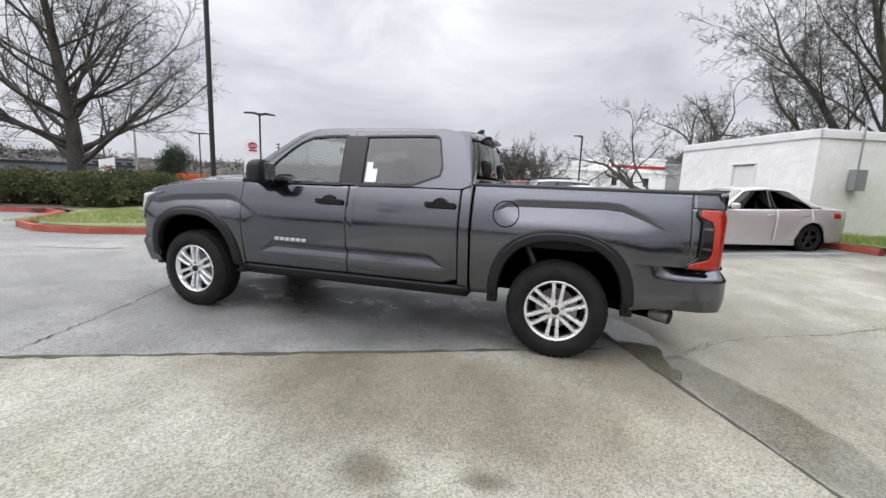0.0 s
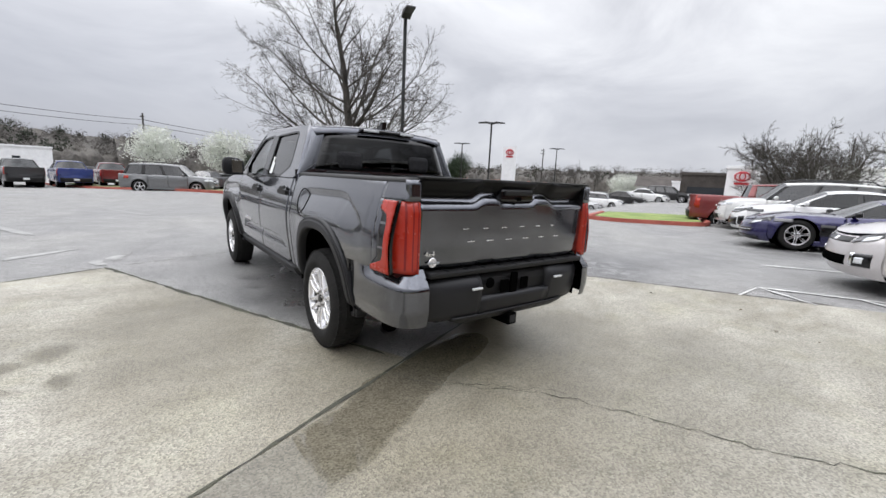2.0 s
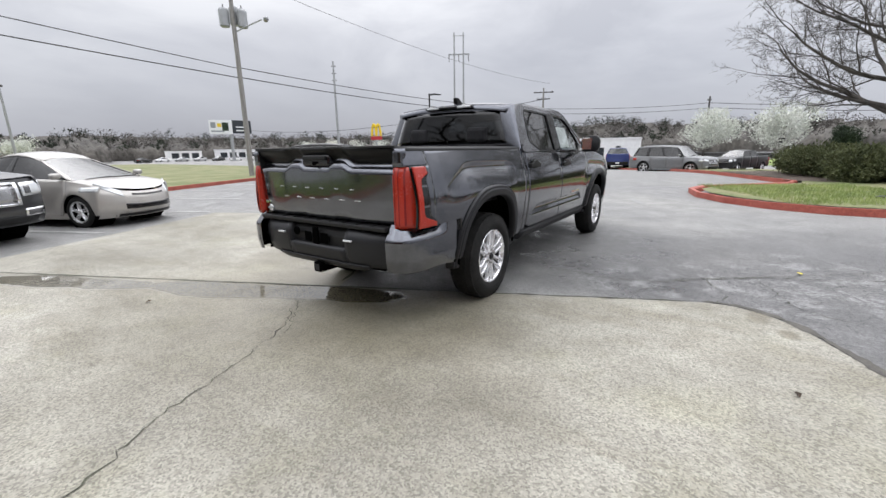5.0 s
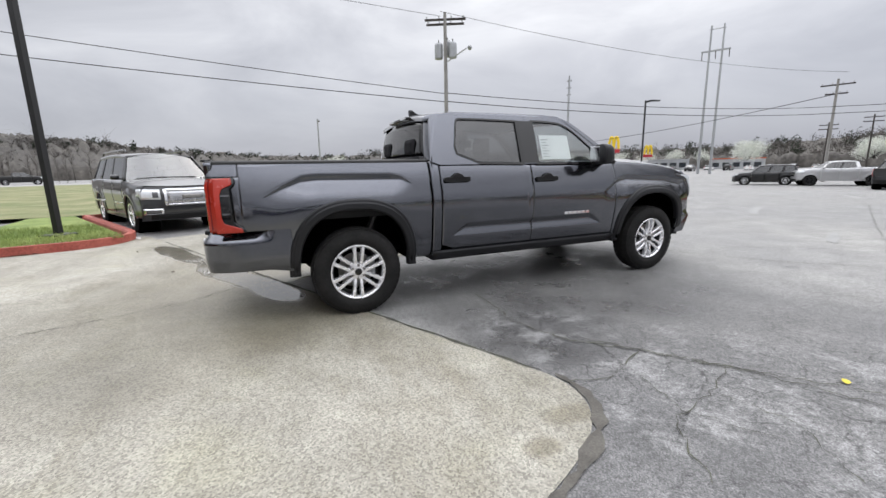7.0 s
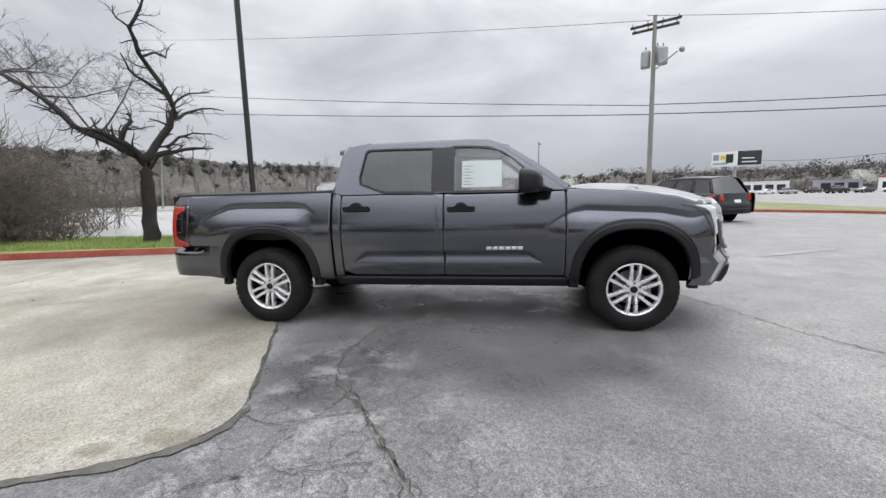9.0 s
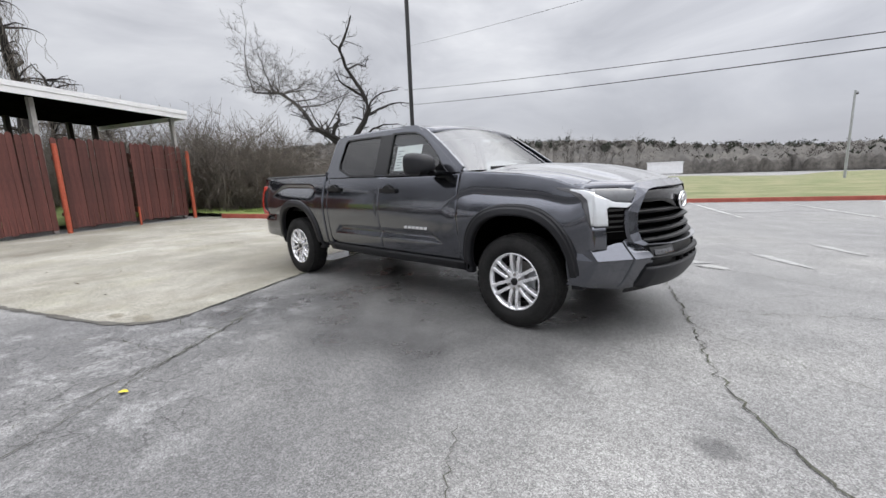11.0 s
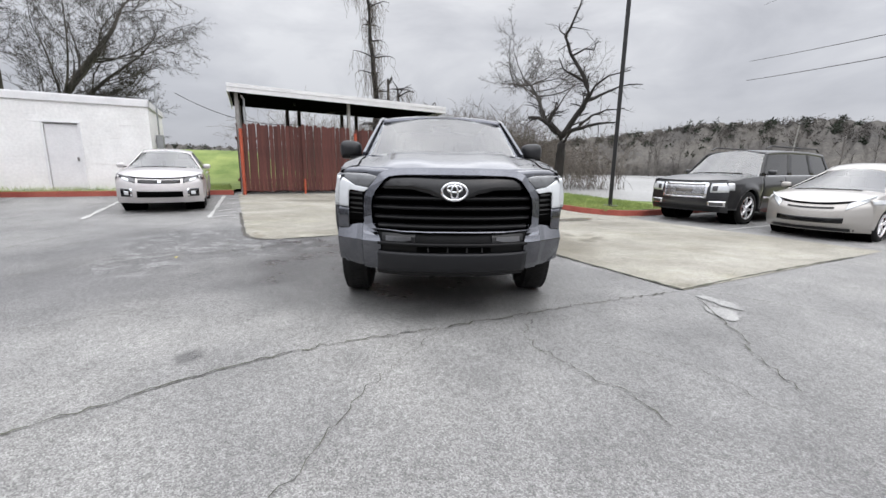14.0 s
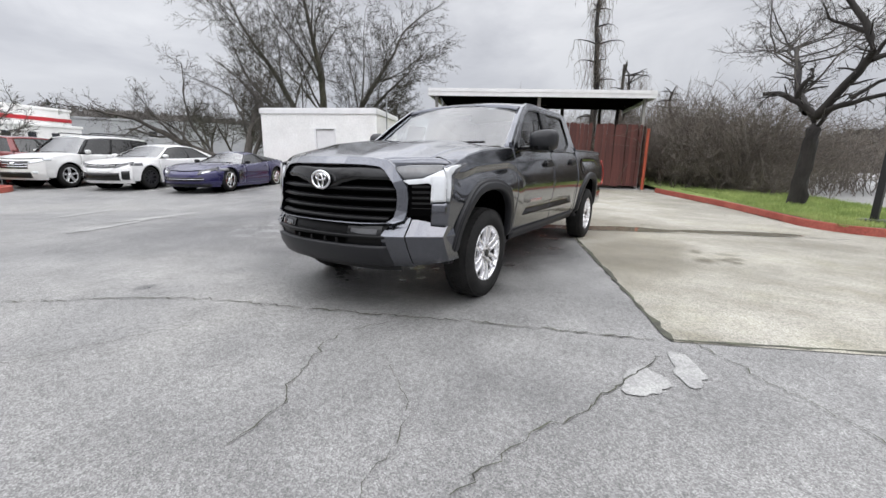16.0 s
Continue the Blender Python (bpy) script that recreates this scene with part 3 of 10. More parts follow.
# joints and cracks
ribbon("joint_line", [tuple(yard(JT + 0.006, b))[:2] for b in (-1.95, -1.2, 0.0, 1.3, 2.6, 4.2, 6.2)], 0.034, 0.010, M["crack"], "dark weathered joint between the concrete slabs", wob=0.008, seed=2)
ribbon("joint_line", [(2.02, 2.52), (-1.5, 0.97), (-2.3, 0.62)], 0.05, 0.010, M["crack"], "dark ragged edge between asphalt and concrete", wob=0.012, seed=3)
ribbon("joint_line", [(2.0, 2.5), (1.4, 3.75), (0.3, 6.3)], 0.035, 0.010, M["crack"], "dark ragged edge between asphalt and concrete", wob=0.012, seed=33)
CR = [
    ([(4.6, -2.6), (4.17, -2.04), (3.87, -1.7), (3.66, -1.45), (3.34, -0.95), (3.04, -0.1), (2.5, 1.15), (2.05, 2.45)], 0.034, 4),
    ([(2.86, 0.65), (3.2, 0.52), (3.36, 0.55), (3.81, 0.75), (3.97, 0.9), (4.3, 1.0)], 0.018, 5),
    ([(2.3, 2.47), (2.86, 2.3), (3.2, 2.2), (3.46, 2.07), (4.03, 1.92)], 0.022, 6),
    ([(-2.6, 0.75), (-2.91, 0.57), (-3.42, 0.04), (-3.73, -0.12), (-4.12, -0.32), (-4.43, -0.43), (-5.2, -0.9)], 0.022, 7),
    ([(-1.0, -6.04), (0.65, -6.24), (2.96, -6.5), (5.6, -6.26)], 0.03, 8),
    ([(1.5, -4.7), (0.8, -4.35), (0.54, -4.09), (0.2, -3.3), (-0.2, -2.7)], 0.022, 9),
    ([(0.27, -3.35), (0.07, -3.05), (-0.2, -2.67), (-0.55, -2.3), (-0.7, -1.8), (-0.6, -0.9)], 0.026, 10),
    ([(-0.2, -2.66), (-0.65, -2.86), (-1.0, -2.8)], 0.018, 11),
    ([(-0.43, -2.33), (0.0, -2.95), (0.21, -3.24), (0.8, -4.0), (1.6, -4.9)], 0.022, 12),
    ([(-0.75, -2.45), (-0.85, -2.2), (-1.1, -2.1)], 0.016, 13),
    ([(0.1, -3.1), (-0.3, -3.25), (-0.75, -3.35), (-1.0, -3.7)], 0.018, 14),
    ([(-0.3, -3.25), (-0.2, -3.6), (-0.45, -4.0)], 0.014, 15),
    ([(3.04, -0.1), (3.9, -0.55), (4.7, -0.8), (6.0, -1.9)], 0.012, 16),
    ([(1.9, 2.6), (2.9, 3.6), (4.0, 4.2), (5.5, 5.2)], 0.02, 17),
    ([(-0.5, -2.9), (-0.62, -3.3), (-0.4, -3.7)], 0.014, 18),
    ([(3.3, 1.0), (3.7, 1.5), (4.4, 1.7)], 0.012, 19),
    ([(2.4, -2.4), (3.0, -3.2), (3.3, -4.1), (4.6, -5.0)], 0.014, 20),
    ([(5.5, -2.0), (9.0, -0.5), (14.0, 1.5)], 0.02, 21),
    ([(-3.9, -4.6), (-2.2, -4.9), (0.0, -5.6)], 0.02, 22),
    ([(-5.3, -1.2), (-7.5, -2.3)], 0.014, 23),
    ([(-2.9, 0.5), (-3.5, -0.1)], 0.016, 24),
    ([(4.4, 6.0), (8.0, 6.6), (14.0, 8.8)], 0.02, 25),
]
for pts, w, sd in CR:
    ribbon("crack", pts, w * 0.40, 0.009, M["crack"], "dark jagged crack with weeds in the paving", wob=0.024, seed=sd, sub=0.05)
# silt washed against the rounded slab corner
ribbon("silt_band", [tuple(yard(a + 0.03 * sstep(-2.9, -2.1, a), round_lo(a) - 0.03))[:2] for a in (-5.6, -4.6, -3.8, -3.2, -2.9, -2.7, -2.5, -2.35, -2.22, -2.12, -2.06, -2.035)], 0.07, 0.008, M["silt"], "dark damp silt along the slab edge", "silt", wob=0.005, seed=34, sub=0.06)
# loop of joints on the rear slab
ribbon("joint_line", [(yard(-6.2, -2.4).x, yard(-6.2, -2.4).y), (yard(-6.2, 6.2).x, yard(-6.2, 6.2).y)], 0.014, 0.009, M["crack"], "thin saw-cut joint across the slab", wob=0.004, seed=30)
# stains on the concrete, patches on the asphalt, water in the joint
for i, (x, y, r, s, tn) in enumerate([(2.42, 2.62, 0.20, 0.45, 0.3), (2.72, 2.42, 0.17, 0.7, 0.2), (3.35, 3.35, 0.5, 0.16, -0.9), (3.9, 4.7, 0.5, 0.14, -0.9), (1.2, -6.6, 0.8, 0.14, 0.2)]):
    blob("cement_patch", x, y, r, 0.0075, M["patch"], "pale cement patch smeared on the asphalt", 60 + i, s, tn)
M["tint2"] = pane("dark_rear_glass", (0.05, 0.052, 0.055), 0.02, 0.05)


# ---------- kerbs, lawns, lines ----------
def kerb(name, pts, material, label, w=0.16, h=0.15, closed=False, sub=0.6):
    """Kerb with a rounded nose along (a, b) points, its face on the right-hand side of travel."""
    line = []
    seq = pts + ([pts[0]] if closed else [])
    for (x0, y0), (x1, y1) in zip(seq, seq[1:]):
        k = max(1, int(math.hypot(x1 - x0, y1 - y0) / sub))
        line += [(x0 + (x1 - x0) * i / k, y0 + (y1 - y0) * i / k) for i in range(k)]
    line.append(seq[-1])
    prof = [(0.0, -0.05), (0.012, h * 0.7), (0.04, h * 0.94), (0.075, h), (w, h), (w, -0.05)]
    bm = bmesh.new()
    rings = []
    for i, (a, b) in enumerate(line):
        a2, b2 = line[min(i + 1, len(line) - 1)]; a1, b1 = line[max(i - 1, 0)]
        da, db = a2 - a1, b2 - b1
        L = math.hypot(da, db) or 1
        rings.append([bm.verts.new(yard(a - db / L * u, b + da / L * u, 0) + Vector((0, 0, z))) for u, z in prof])
    for r0, r1 in zip(rings, rings[1:]):
        for k in range(len(prof) - 1):
            bm.faces.new((r0[k], r1[k], r1[k + 1], r0[k + 1]))
    bm.faces.new(rings[0]); bm.faces.new(rings[-1][::-1])
    bmesh.ops.recalc_face_normals(bm, faces=bm.faces)
    return tagged(link_bm(name, bm, material), label, "kerb", kind="structure")


def arc(ca, cb, r, d0, d1, n=8):
    return [(ca + r * math.cos(radians(d0 + (d1 - d0) * k / n)), cb + r * math.sin(radians(d0 + (d1 - d0) * k / n))) for k in range(n + 1)]


red = "faded red painted concrete kerb"
# verge with the dead tree and the near lamp pole
kerb("kerb_verge", [(-2.38, 12.95), (-2.38, 7.75)] + arc(-3.55, 7.6, 1.17, 0, -90) + [(-6.0, 6.36), (-9.75, 5.85)], M["kerb"], red)
sheet("lawn_verge", steps(-45, -10, 14) + steps(-9.6, -3.5, 10) + [-3.0, -2.7, -2.54], lambda a: lerp_table([(-45, 5.9), (-9.75, 5.92), (-6.0, 6.42), (-3.6, 6.5)], a) if a < -3.6 else 6.58 + 1.0 * (1 - math.sqrt(max(0, 1 - ((a + 3.6) / 1.08) ** 2))),
      lambda a: 9.8 if a < -4.5 else 9.8 + 3.1 * sstep(-4.5, -3.4, a), 10, 0.135, M["grass"], "bright spring grass on the kerbed verge", "grass")
sheet("pale_lot", steps(-140, -4.5, 20), lambda a: 9.9, lambda a: 46, 8, 0.02, surf("wet_pale_gravel", (0.27, 0.27, 0.262), (0.40, 0.40, 0.39), 0.15, 6, 0.4, 0.1), "pale wet gravel lot beyond the verge", "ground")
# the broad lawn on the street side
kerb("kerb_field", [(36, 13), (33.5, 6)] + arc(30.2, 6.0, 1.7, 0, -150) + [(27.6, 7.5), (25.5, 11.0), (21, 13.0), (8, 13.1), (-2.38, 13.0)], M["kerb"], red)


def field_lo(a):
    if a < 21:
        return 13.2
    if a < 25.5:
        return 13.2 - 2.0 * (a - 21) / 4.5
    if a < 28.7:
        return 11.2 - 6.2 * sstep(25.5, 28.9, a)
    return 4.8 if a < 31.4 else 4.8 + (a - 31.4) * 1.6


sheet("lawn_field", steps(-4.4, 20, 16) + steps(20.6, 36, 24) + steps(38, 78, 12), field_lo, lambda a: 70 + 40 * sstep(24, 60, a), 16, 0.12, M["drygrass"], "wide patchy spring lawn beside the street", "grass")
sheet("lawn_far", steps(-140, -4.4, 10), lambda a: 46, lambda a: 70, 4, 0.06, M["drygrass"], "far strip of spring grass", "grass")
sheet("road_far", steps(-260, 30, 20), lambda a: 70, lambda a: 84, 3, 0.05, surf("pale_road", (0.30, 0.30, 0.30), (0.38, 0.38, 0.37), 0.2, 8, 0.8, 0.1), "pale grey two-lane road", "road")
# tree island and the lawns towards the far lot
kerb("kerb_tree_island", [(2.9, -12.6), (2.9, -8.6)] + [(2.9 + 0.25, -7.6), (3.6, -6.7), (4.4, -6.0), (5.4, -5.62), (6.6, -5.5), (7.8, -5.75)] + [(8.7, -6.5), (9.2, -7.8), (9.9, -9.6), (10.8, -10.3), (18, -10.3), (40, -9.6)], M["kerb"], red)


def isl_hi(a):
    return -lerp_table([(3.0, 8.7), (3.3, 7.75), (3.75, 6.9), (4.5, 6.2), (5.45, 5.8), (6.6, 5.68), (7.7, 5.9), (8.6, 6.65), (9.05, 7.9), (9.75, 9.75), (10.8, 10.48), (18, 10.48), (40, 9.8)], a)


sheet("lawn_tree_island", [3.05, 3.3, 3.75, 4.1, 4.5, 5.0, 5.45, 6, 6.6, 7.2, 7.7, 8.2, 8.6, 8.85, 9.05, 9.4, 9.75, 10.2, 10.8, 12, 14, 18, 24, 32, 40], lambda a: -12.6, isl_hi, 10, 0.135, M["drygrass"], "patchy spring lawn on the kerbed tree island", "grass")
kerb("kerb_lamp_lawn", [(1.6, -19.5), (1.6, -15.0)] + arc(2.8, -14.6, 1.2, 180, 90) + [(6, -13.3), (14, -13.3)], M["kerb"], red)
sheet("lawn_lamp", [1.8, 2.1, 2.6, 4, 6, 9, 12, 16, 22, 30], lambda a: -20.5, lambda a: -13.5 if a > 2.5 else -14.2, 10, 0.13, M["drygrass"], "patchy spring lawn with a lamp post", "grass")
kerb("kerb_far_lawn", [(-5.0, -19.5), (-5.0, -15.3)] + arc(-4.3, -14.9, 0.7, 180, 90) + [(-1.6, -14.2)] + arc(-1.5, -15.0, 0.8, 90, 0) + [(-0.7, -19.5)], M["kerb"], red)
sheet("lawn_far_strip", [-4.85, -4.4, -3, -1.8, -1.0, -0.85], lambda a: -19.5, lambda a: -14.5 if -4.5 < a < -1.5 else -15.0, 6, 0.13, M["grass"], "small strip of bright grass between parking bays", "grass")
# behind the parking row: kerb, rough grass and the rising bank
kerb("kerb_building", [(-10.55, -2.55), (-10.75, -20.0)], M["kerb"], red)
sheet("lawn_bank", steps(-60, -10.9, 98), lambda a: -34, lambda a: -2.5 if a > -11.8 else 6.2, 72, 0.12, M["grass"], "green grass bank behind the yard", "grass")


def strip(a0, b0, a1, b1, w=0.1, seed=0, label="worn white parking bay line"):
    p, q = yard(a0, b0), yard(a1, b1)
    return ribbon("parking_line", [(p.x, p.y), (q.x, q.y)], w * 0.95, 0.0125, M["roadline"], label, "road marking", wob=0.006, seed=seed + 100, sub=0.25)


for i, b in enumerate([-5.4, -8.0, -10.6, -13.3, -16.0]):
    strip(-10.4, b, -5.3, b, 0.1, i)
strip(-10.0, -2.84, -4.9, -3.14, 0.10, 40, "worn white edge of the hatched strip")
for i, (a0, b0, a1, b1) in enumerate([(-8.9, -2.86, -9.1, -2.36), (-7.3, -2.95, -7.85, -2.37), (-6.0, -3.05, -6.5, -2.38), (-4.95, -3.12, -5.4, -2.40), (-4.9, -3.10, -4.62, -2.46)]):
    strip(a0, b0, a1, b1, 0.09, 22 + i, "worn white hatching line")
for i, a in enumerate([-2.25, 0.35, 3.0, 5.7, 8.4, 11.1, 13.9, 16.6, 19.3]):
    strip(a, 7.0, a, 12.8, 0.1, 40 + i)
M["scuff"] = surf("scuffed_pale_asphalt", (0.27, 0.27, 0.265), (0.36, 0.36, 0.35), 4, 60, 0.85, 0.3)
for i, (a, b, r, sq) in enumerate([(7.5, 1.1, 0.9, 0.12), (10, -2.0, 1.2, 0.10), (15, 2.2, 1.4, 0.12), (5.5, -3.5, 0.7, 0.12), (11, 5.8, 1.4, 0.10), (17.5, -4.2, 1.3, 0.12), (-0.5, -6.4, 0.7, 0.14), (-1.7, -8.3, 0.7, 0.14), (19.5, 5.1, 1.3, 0.12), (12.2, -6.6, 1.0, 0.12), (6.6, 9.0, 0.9, 0.2), (4.4, 8.2, 0.7, 0.25)]):
    q = yard(a, b)
    blob("scuff_patch", q.x, q.y, r, 0.0085, M["scuff"], "scuffed pale remains of lane paint", 160 + i, sq, radians(24.5 + 4 * (i % 3)))


# ---------- white block building ----------
def white_building():
    base = ypose(-11.1, -7.3, 0, 0.12)
    ob = thing("utility_building", "low white-painted block building with a flush door", "building", base)
    L, D, H = 5.0, 3.4, 2.78
    rnd = random.Random(5)

    def wall(u0, v0, u1, v1, name, hole=None):
        """One wall leaf as a rough sheet of painted blocks, 0.2 thick."""
        n = max(2, int(math.hypot(u1 - u0, v1 - v0) / 0.2)); k = 14
        du, dv = (u1 - u0), (v1 - v0); L2 = math.hypot(du, dv); nx, ny = dv / L2, -du / L2
        bm = bmesh.new()
        grid = {}
        for i in range(n + 1):
            for j in range(k + 1):
                r = rnd.uniform(-0.006, 0.006) if 0 < i < n and 0 < j < k else 0
                grid[i, j] = bm.verts.new((u0 + du * i / n + nx * r, v0 + dv * i / n + ny * r, H * j / k - (0.25 if j == 0 else 0)))
        for i in range(n):
            for j in range(k):
                if hole and hole[0] <= i < hole[1] and j < hole[2]:
                    continue
                bm.faces.new((grid[i, j], grid[i + 1, j], grid[i + 1, j + 1], grid[i, j + 1]))
        geo = bmesh.ops.extrude_face_region(bm, geom=list(bm.faces))
        bmesh.ops.translate(bm, vec=(-nx * 0.2, -ny * 0.2, 0), verts=[v for v in geo["geom"] if isinstance(v, bmesh.types.BMVert)])
        bmesh.ops.recalc_face_normals(bm, faces=bm.faces)
        return part(name, bm, M["whitewall"], ob)
    # front wall faces the yard; the door stands in it
    wall(0, -L / 2, 0, L / 2, "wall", (12, 16, 10))
    wall(0.0, L / 2, -D, L / 2, "wall")
    wall(-D, L / 2, -D, -L / 2, "wall")
    wall(-D, -L / 2, 0.0, -L / 2, "wall")
    # painted blocks standing a little proud
    for j in range(1, 14):
        for v in steps(-L / 2 + 0.02, L / 2 - 0.42, 12):
            if rnd.random() < 0.35 and not (-0.25 < v + 0.2 < 0.85 and j * 0.2 < 2.1):
                part("block", box_bm((0.003, v + 0.2, j * 0.2 + 0.1), (0.008, 0.38, 0.18), 0.003), M["whitewall"], ob)
    door = part("door", box_bm((-0.06, 0.30, 0.98), (0.05, 0.78, 1.98), 0.004), M["whitetrim"], ob, "flush white painted steel door")
    part("door_handle", box_bm((-0.02, 0.60, 0.95), (0.05, 0.05, 0.12), 0.01), M["steel"], door, "small dull metal door latch")
    bm = bmesh.new()
    add_box(bm, (0.004, 0.30, 2.03), (0.05, 0.92, 0.05), 0.004)
    add_box(bm, (0.004, -0.125, 1.0), (0.05, 0.06, 2.0), 0.004); add_box(bm, (0.004, 0.725, 1.0), (0.05, 0.06, 2.0), 0.004)
    part("door_frame", bm, M["whitetrim"], ob)
    part("door_head_gap", box_bm((0.012, 0.30, 2.0), (0.03, 0.80, 0.012)), M["under"], door)
    part("roof", box_bm((-D / 2, 0, H + 0.02), (D + 0.04, L + 0.04, 0.08), 0.01), M["whitetrim"], ob)
    bm = bmesh.new()
    add_box(bm, (0.02, 0, H - 0.07), (0.06, L + 0.1, 0.2), 0.006)
    add_box(bm, (-D / 2, L / 2 + 0.02, H - 0.07), (D + 0.1, 0.06, 0.2), 0.006)
    add_box(bm, (-D / 2, -L / 2 - 0.02, H - 0.07), (D + 0.1, 0.06, 0.2), 0.006)
    part("parapet_trim", bm, M["whitetrim"], ob)
    part("meter_box", box_bm((-1.2, L / 2 + 0.12, 1.55), (0.35, 0.2, 0.55), 0.01), M["galv"], ob, "grey electric meter box")
    part("conduit", tube_bm([(-1.2, L / 2 + 0.1, 1.8), (-1.2, L / 2 + 0.1, H + 0.55), (-1.1, L / 2 + 0.16, H + 0.62)], 0.025), M["galv"], ob)


white_building()


# ---------- carport behind the board fence ----------
CP = ypose(-10.45, -2.35, 3.6, 0.04)     # origin at its near corner; local y runs along the front


def carport():
    ob = thing("carport", "open carport with flat white-edged roof on posts", "carport", CP)
    W, D = 7.95, 4.2

    def zr(y):
        return 3.41 - 0.006 * y
    # roof sheet, underside shade painted in near-black, with a white fascia
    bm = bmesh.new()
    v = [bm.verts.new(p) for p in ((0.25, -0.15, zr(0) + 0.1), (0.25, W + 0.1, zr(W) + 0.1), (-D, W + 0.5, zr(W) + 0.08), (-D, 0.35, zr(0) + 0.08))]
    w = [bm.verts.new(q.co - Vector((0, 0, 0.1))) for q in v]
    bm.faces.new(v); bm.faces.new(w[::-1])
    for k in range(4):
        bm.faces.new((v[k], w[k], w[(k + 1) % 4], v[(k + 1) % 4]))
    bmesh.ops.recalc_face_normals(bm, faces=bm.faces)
    part("roof", bm, M["darkroof"], ob, "flat roof, underside shade put into its near-black colour")
    for nm, (p, q) in (("fascia", ((0.27, -0.17), (0.27, W + 0.12))), ("fascia", ((0.27, -0.17), (-D, 0.33))), ("fascia", ((0.27, W + 0.12), (-D, W + 0.52)))):
        bm = bmesh.new()
        d = 0.03
        for lo, hi, out in ((-0.13, 0.02, 0.0), (0.02, 0.14, 0.02)):
            vs = []
            for x, y in (p, q):
                top = zr(y) + (0 if x > 0 else -0.02)
                vs.append([(x + out, y, top + lo), (x + out, y, top + hi)])
            nrm = Vector((q[1] - p[1], -(q[0] - p[0]), 0)).normalized() * d
            a = [bm.verts.new(c) for c in (vs[0][0], vs[1][0], vs[1][1], vs[0][1])]
            b = [bm.verts.new(Vector(c.co) - nrm) for c in a]
            bm.faces.new(a); bm.faces.new(b[::-1])
            for k in range(4):
                bm.faces.new((a[k], b[k], b[(k + 1) % 4], a[(k + 1) % 4]))
        bmesh.ops.recalc_face_normals(bm, faces=bm.faces)
        part(nm, bm, M["whitetrim"], ob, "white metal roof edge")
    for y in (0.1, 3.95, 7.8):
        part("post", box_bm((-0.12, y, zr(y) / 2 - 0.1), (0.11, 0.11, zr(y)), 0.006), M["greypost"], ob, "weathered pale post")
    for y in (0.62, 2.45, 2.95, 4.9, 5.6, 7.3, 8.1):
        part("post", box_bm((-D + 0.25, y, zr(y) / 2 - 0.05), (0.13, 0.13, zr(y) + 0.08), 0.006), M["darkpole"], ob, "dark wooden post")
    for x in (-1.4, -2.8):
        part("post", box_bm((x, 0.1 - 0.12 * x, zr(0) / 2 - 0.13), (0.1, 0.1, zr(0) - 0.06), 0.006), M["greypost"], ob, "weathered pale post")
    part("downpipe", tube_bm([(-0.05, 0.25, zr(0) - 0.18), (-0.02, 0.32, zr(0) - 0.3), (-0.02, 0.32, 2.05)], 0.03), M["galv"], ob)
    part("vent_pipe", tube_bm([(-1.9, 2.35, zr(2.3) - 0.1), (-1.9, 2.35, zr(2.3) + 0.5)], 0.04), M["blackmetal"], ob, "black vent pipe")
    # gear stored below: dark shapes behind the boards
    return ob


carport()


def fence_run(label, p0, p1, n, seed, ztop=1.98, zlow=0.10):
    """One run of upright boards on rails, in the carport's axes."""
    ob = thing("board_fence", label, "fence", CP, group="fence round the carport")
    rnd = random.Random(seed)
    (x0, y0), (x1, y1) = p0, p1
    ang = math.atan2(x1 - x0, y1 - y0)
    L = math.hypot(x1 - x0, y1 - y0)
    wb = L / n
    for i in range(n):
        t = (i + 0.5) / n
        x, y = x0 + (x1 - x0) * t, y0 + (y1 - y0) * t
        top = ztop + rnd.uniform(-0.03, 0.03); low = zlow + rnd.uniform(-0.02, 0.03)
        w = wb * rnd.uniform(0.88, 0.97)
        # dog-eared board
        o = [(-w / 2, low), (w / 2, low), (w / 2, top - 0.05), (w / 2 - 0.035, top), (-w / 2 + 0.035, top), (-w / 2, top - 0.05)]
        bm = prism_bm(o, lambda u, v: Vector((0, u, v)), (0.018, 0, 0))
        b = part("board", bm, M["fence"], ob)
        b.matrix_local = Matrix.Translation((x, y, 0)) @ Matrix.Rotation(-ang + rnd.uniform(-0.012, 0.012), 4, "Z") @ Matrix.Rotation(rnd.uniform(-0.012, 0.012), 4, "X")
    for z in (0.45, 1.85):
        bm = box_bm((-0.035, 0, z), (0.04, L, 0.09), 0.004)
        r = part("rail", bm, M["fence"], ob)
        r.matrix_local = Matrix.Translation(((x0 + x1) / 2, (y0 + y1) / 2, 0)) @ Matrix.Rotation(-ang, 4, "Z")
    return ob


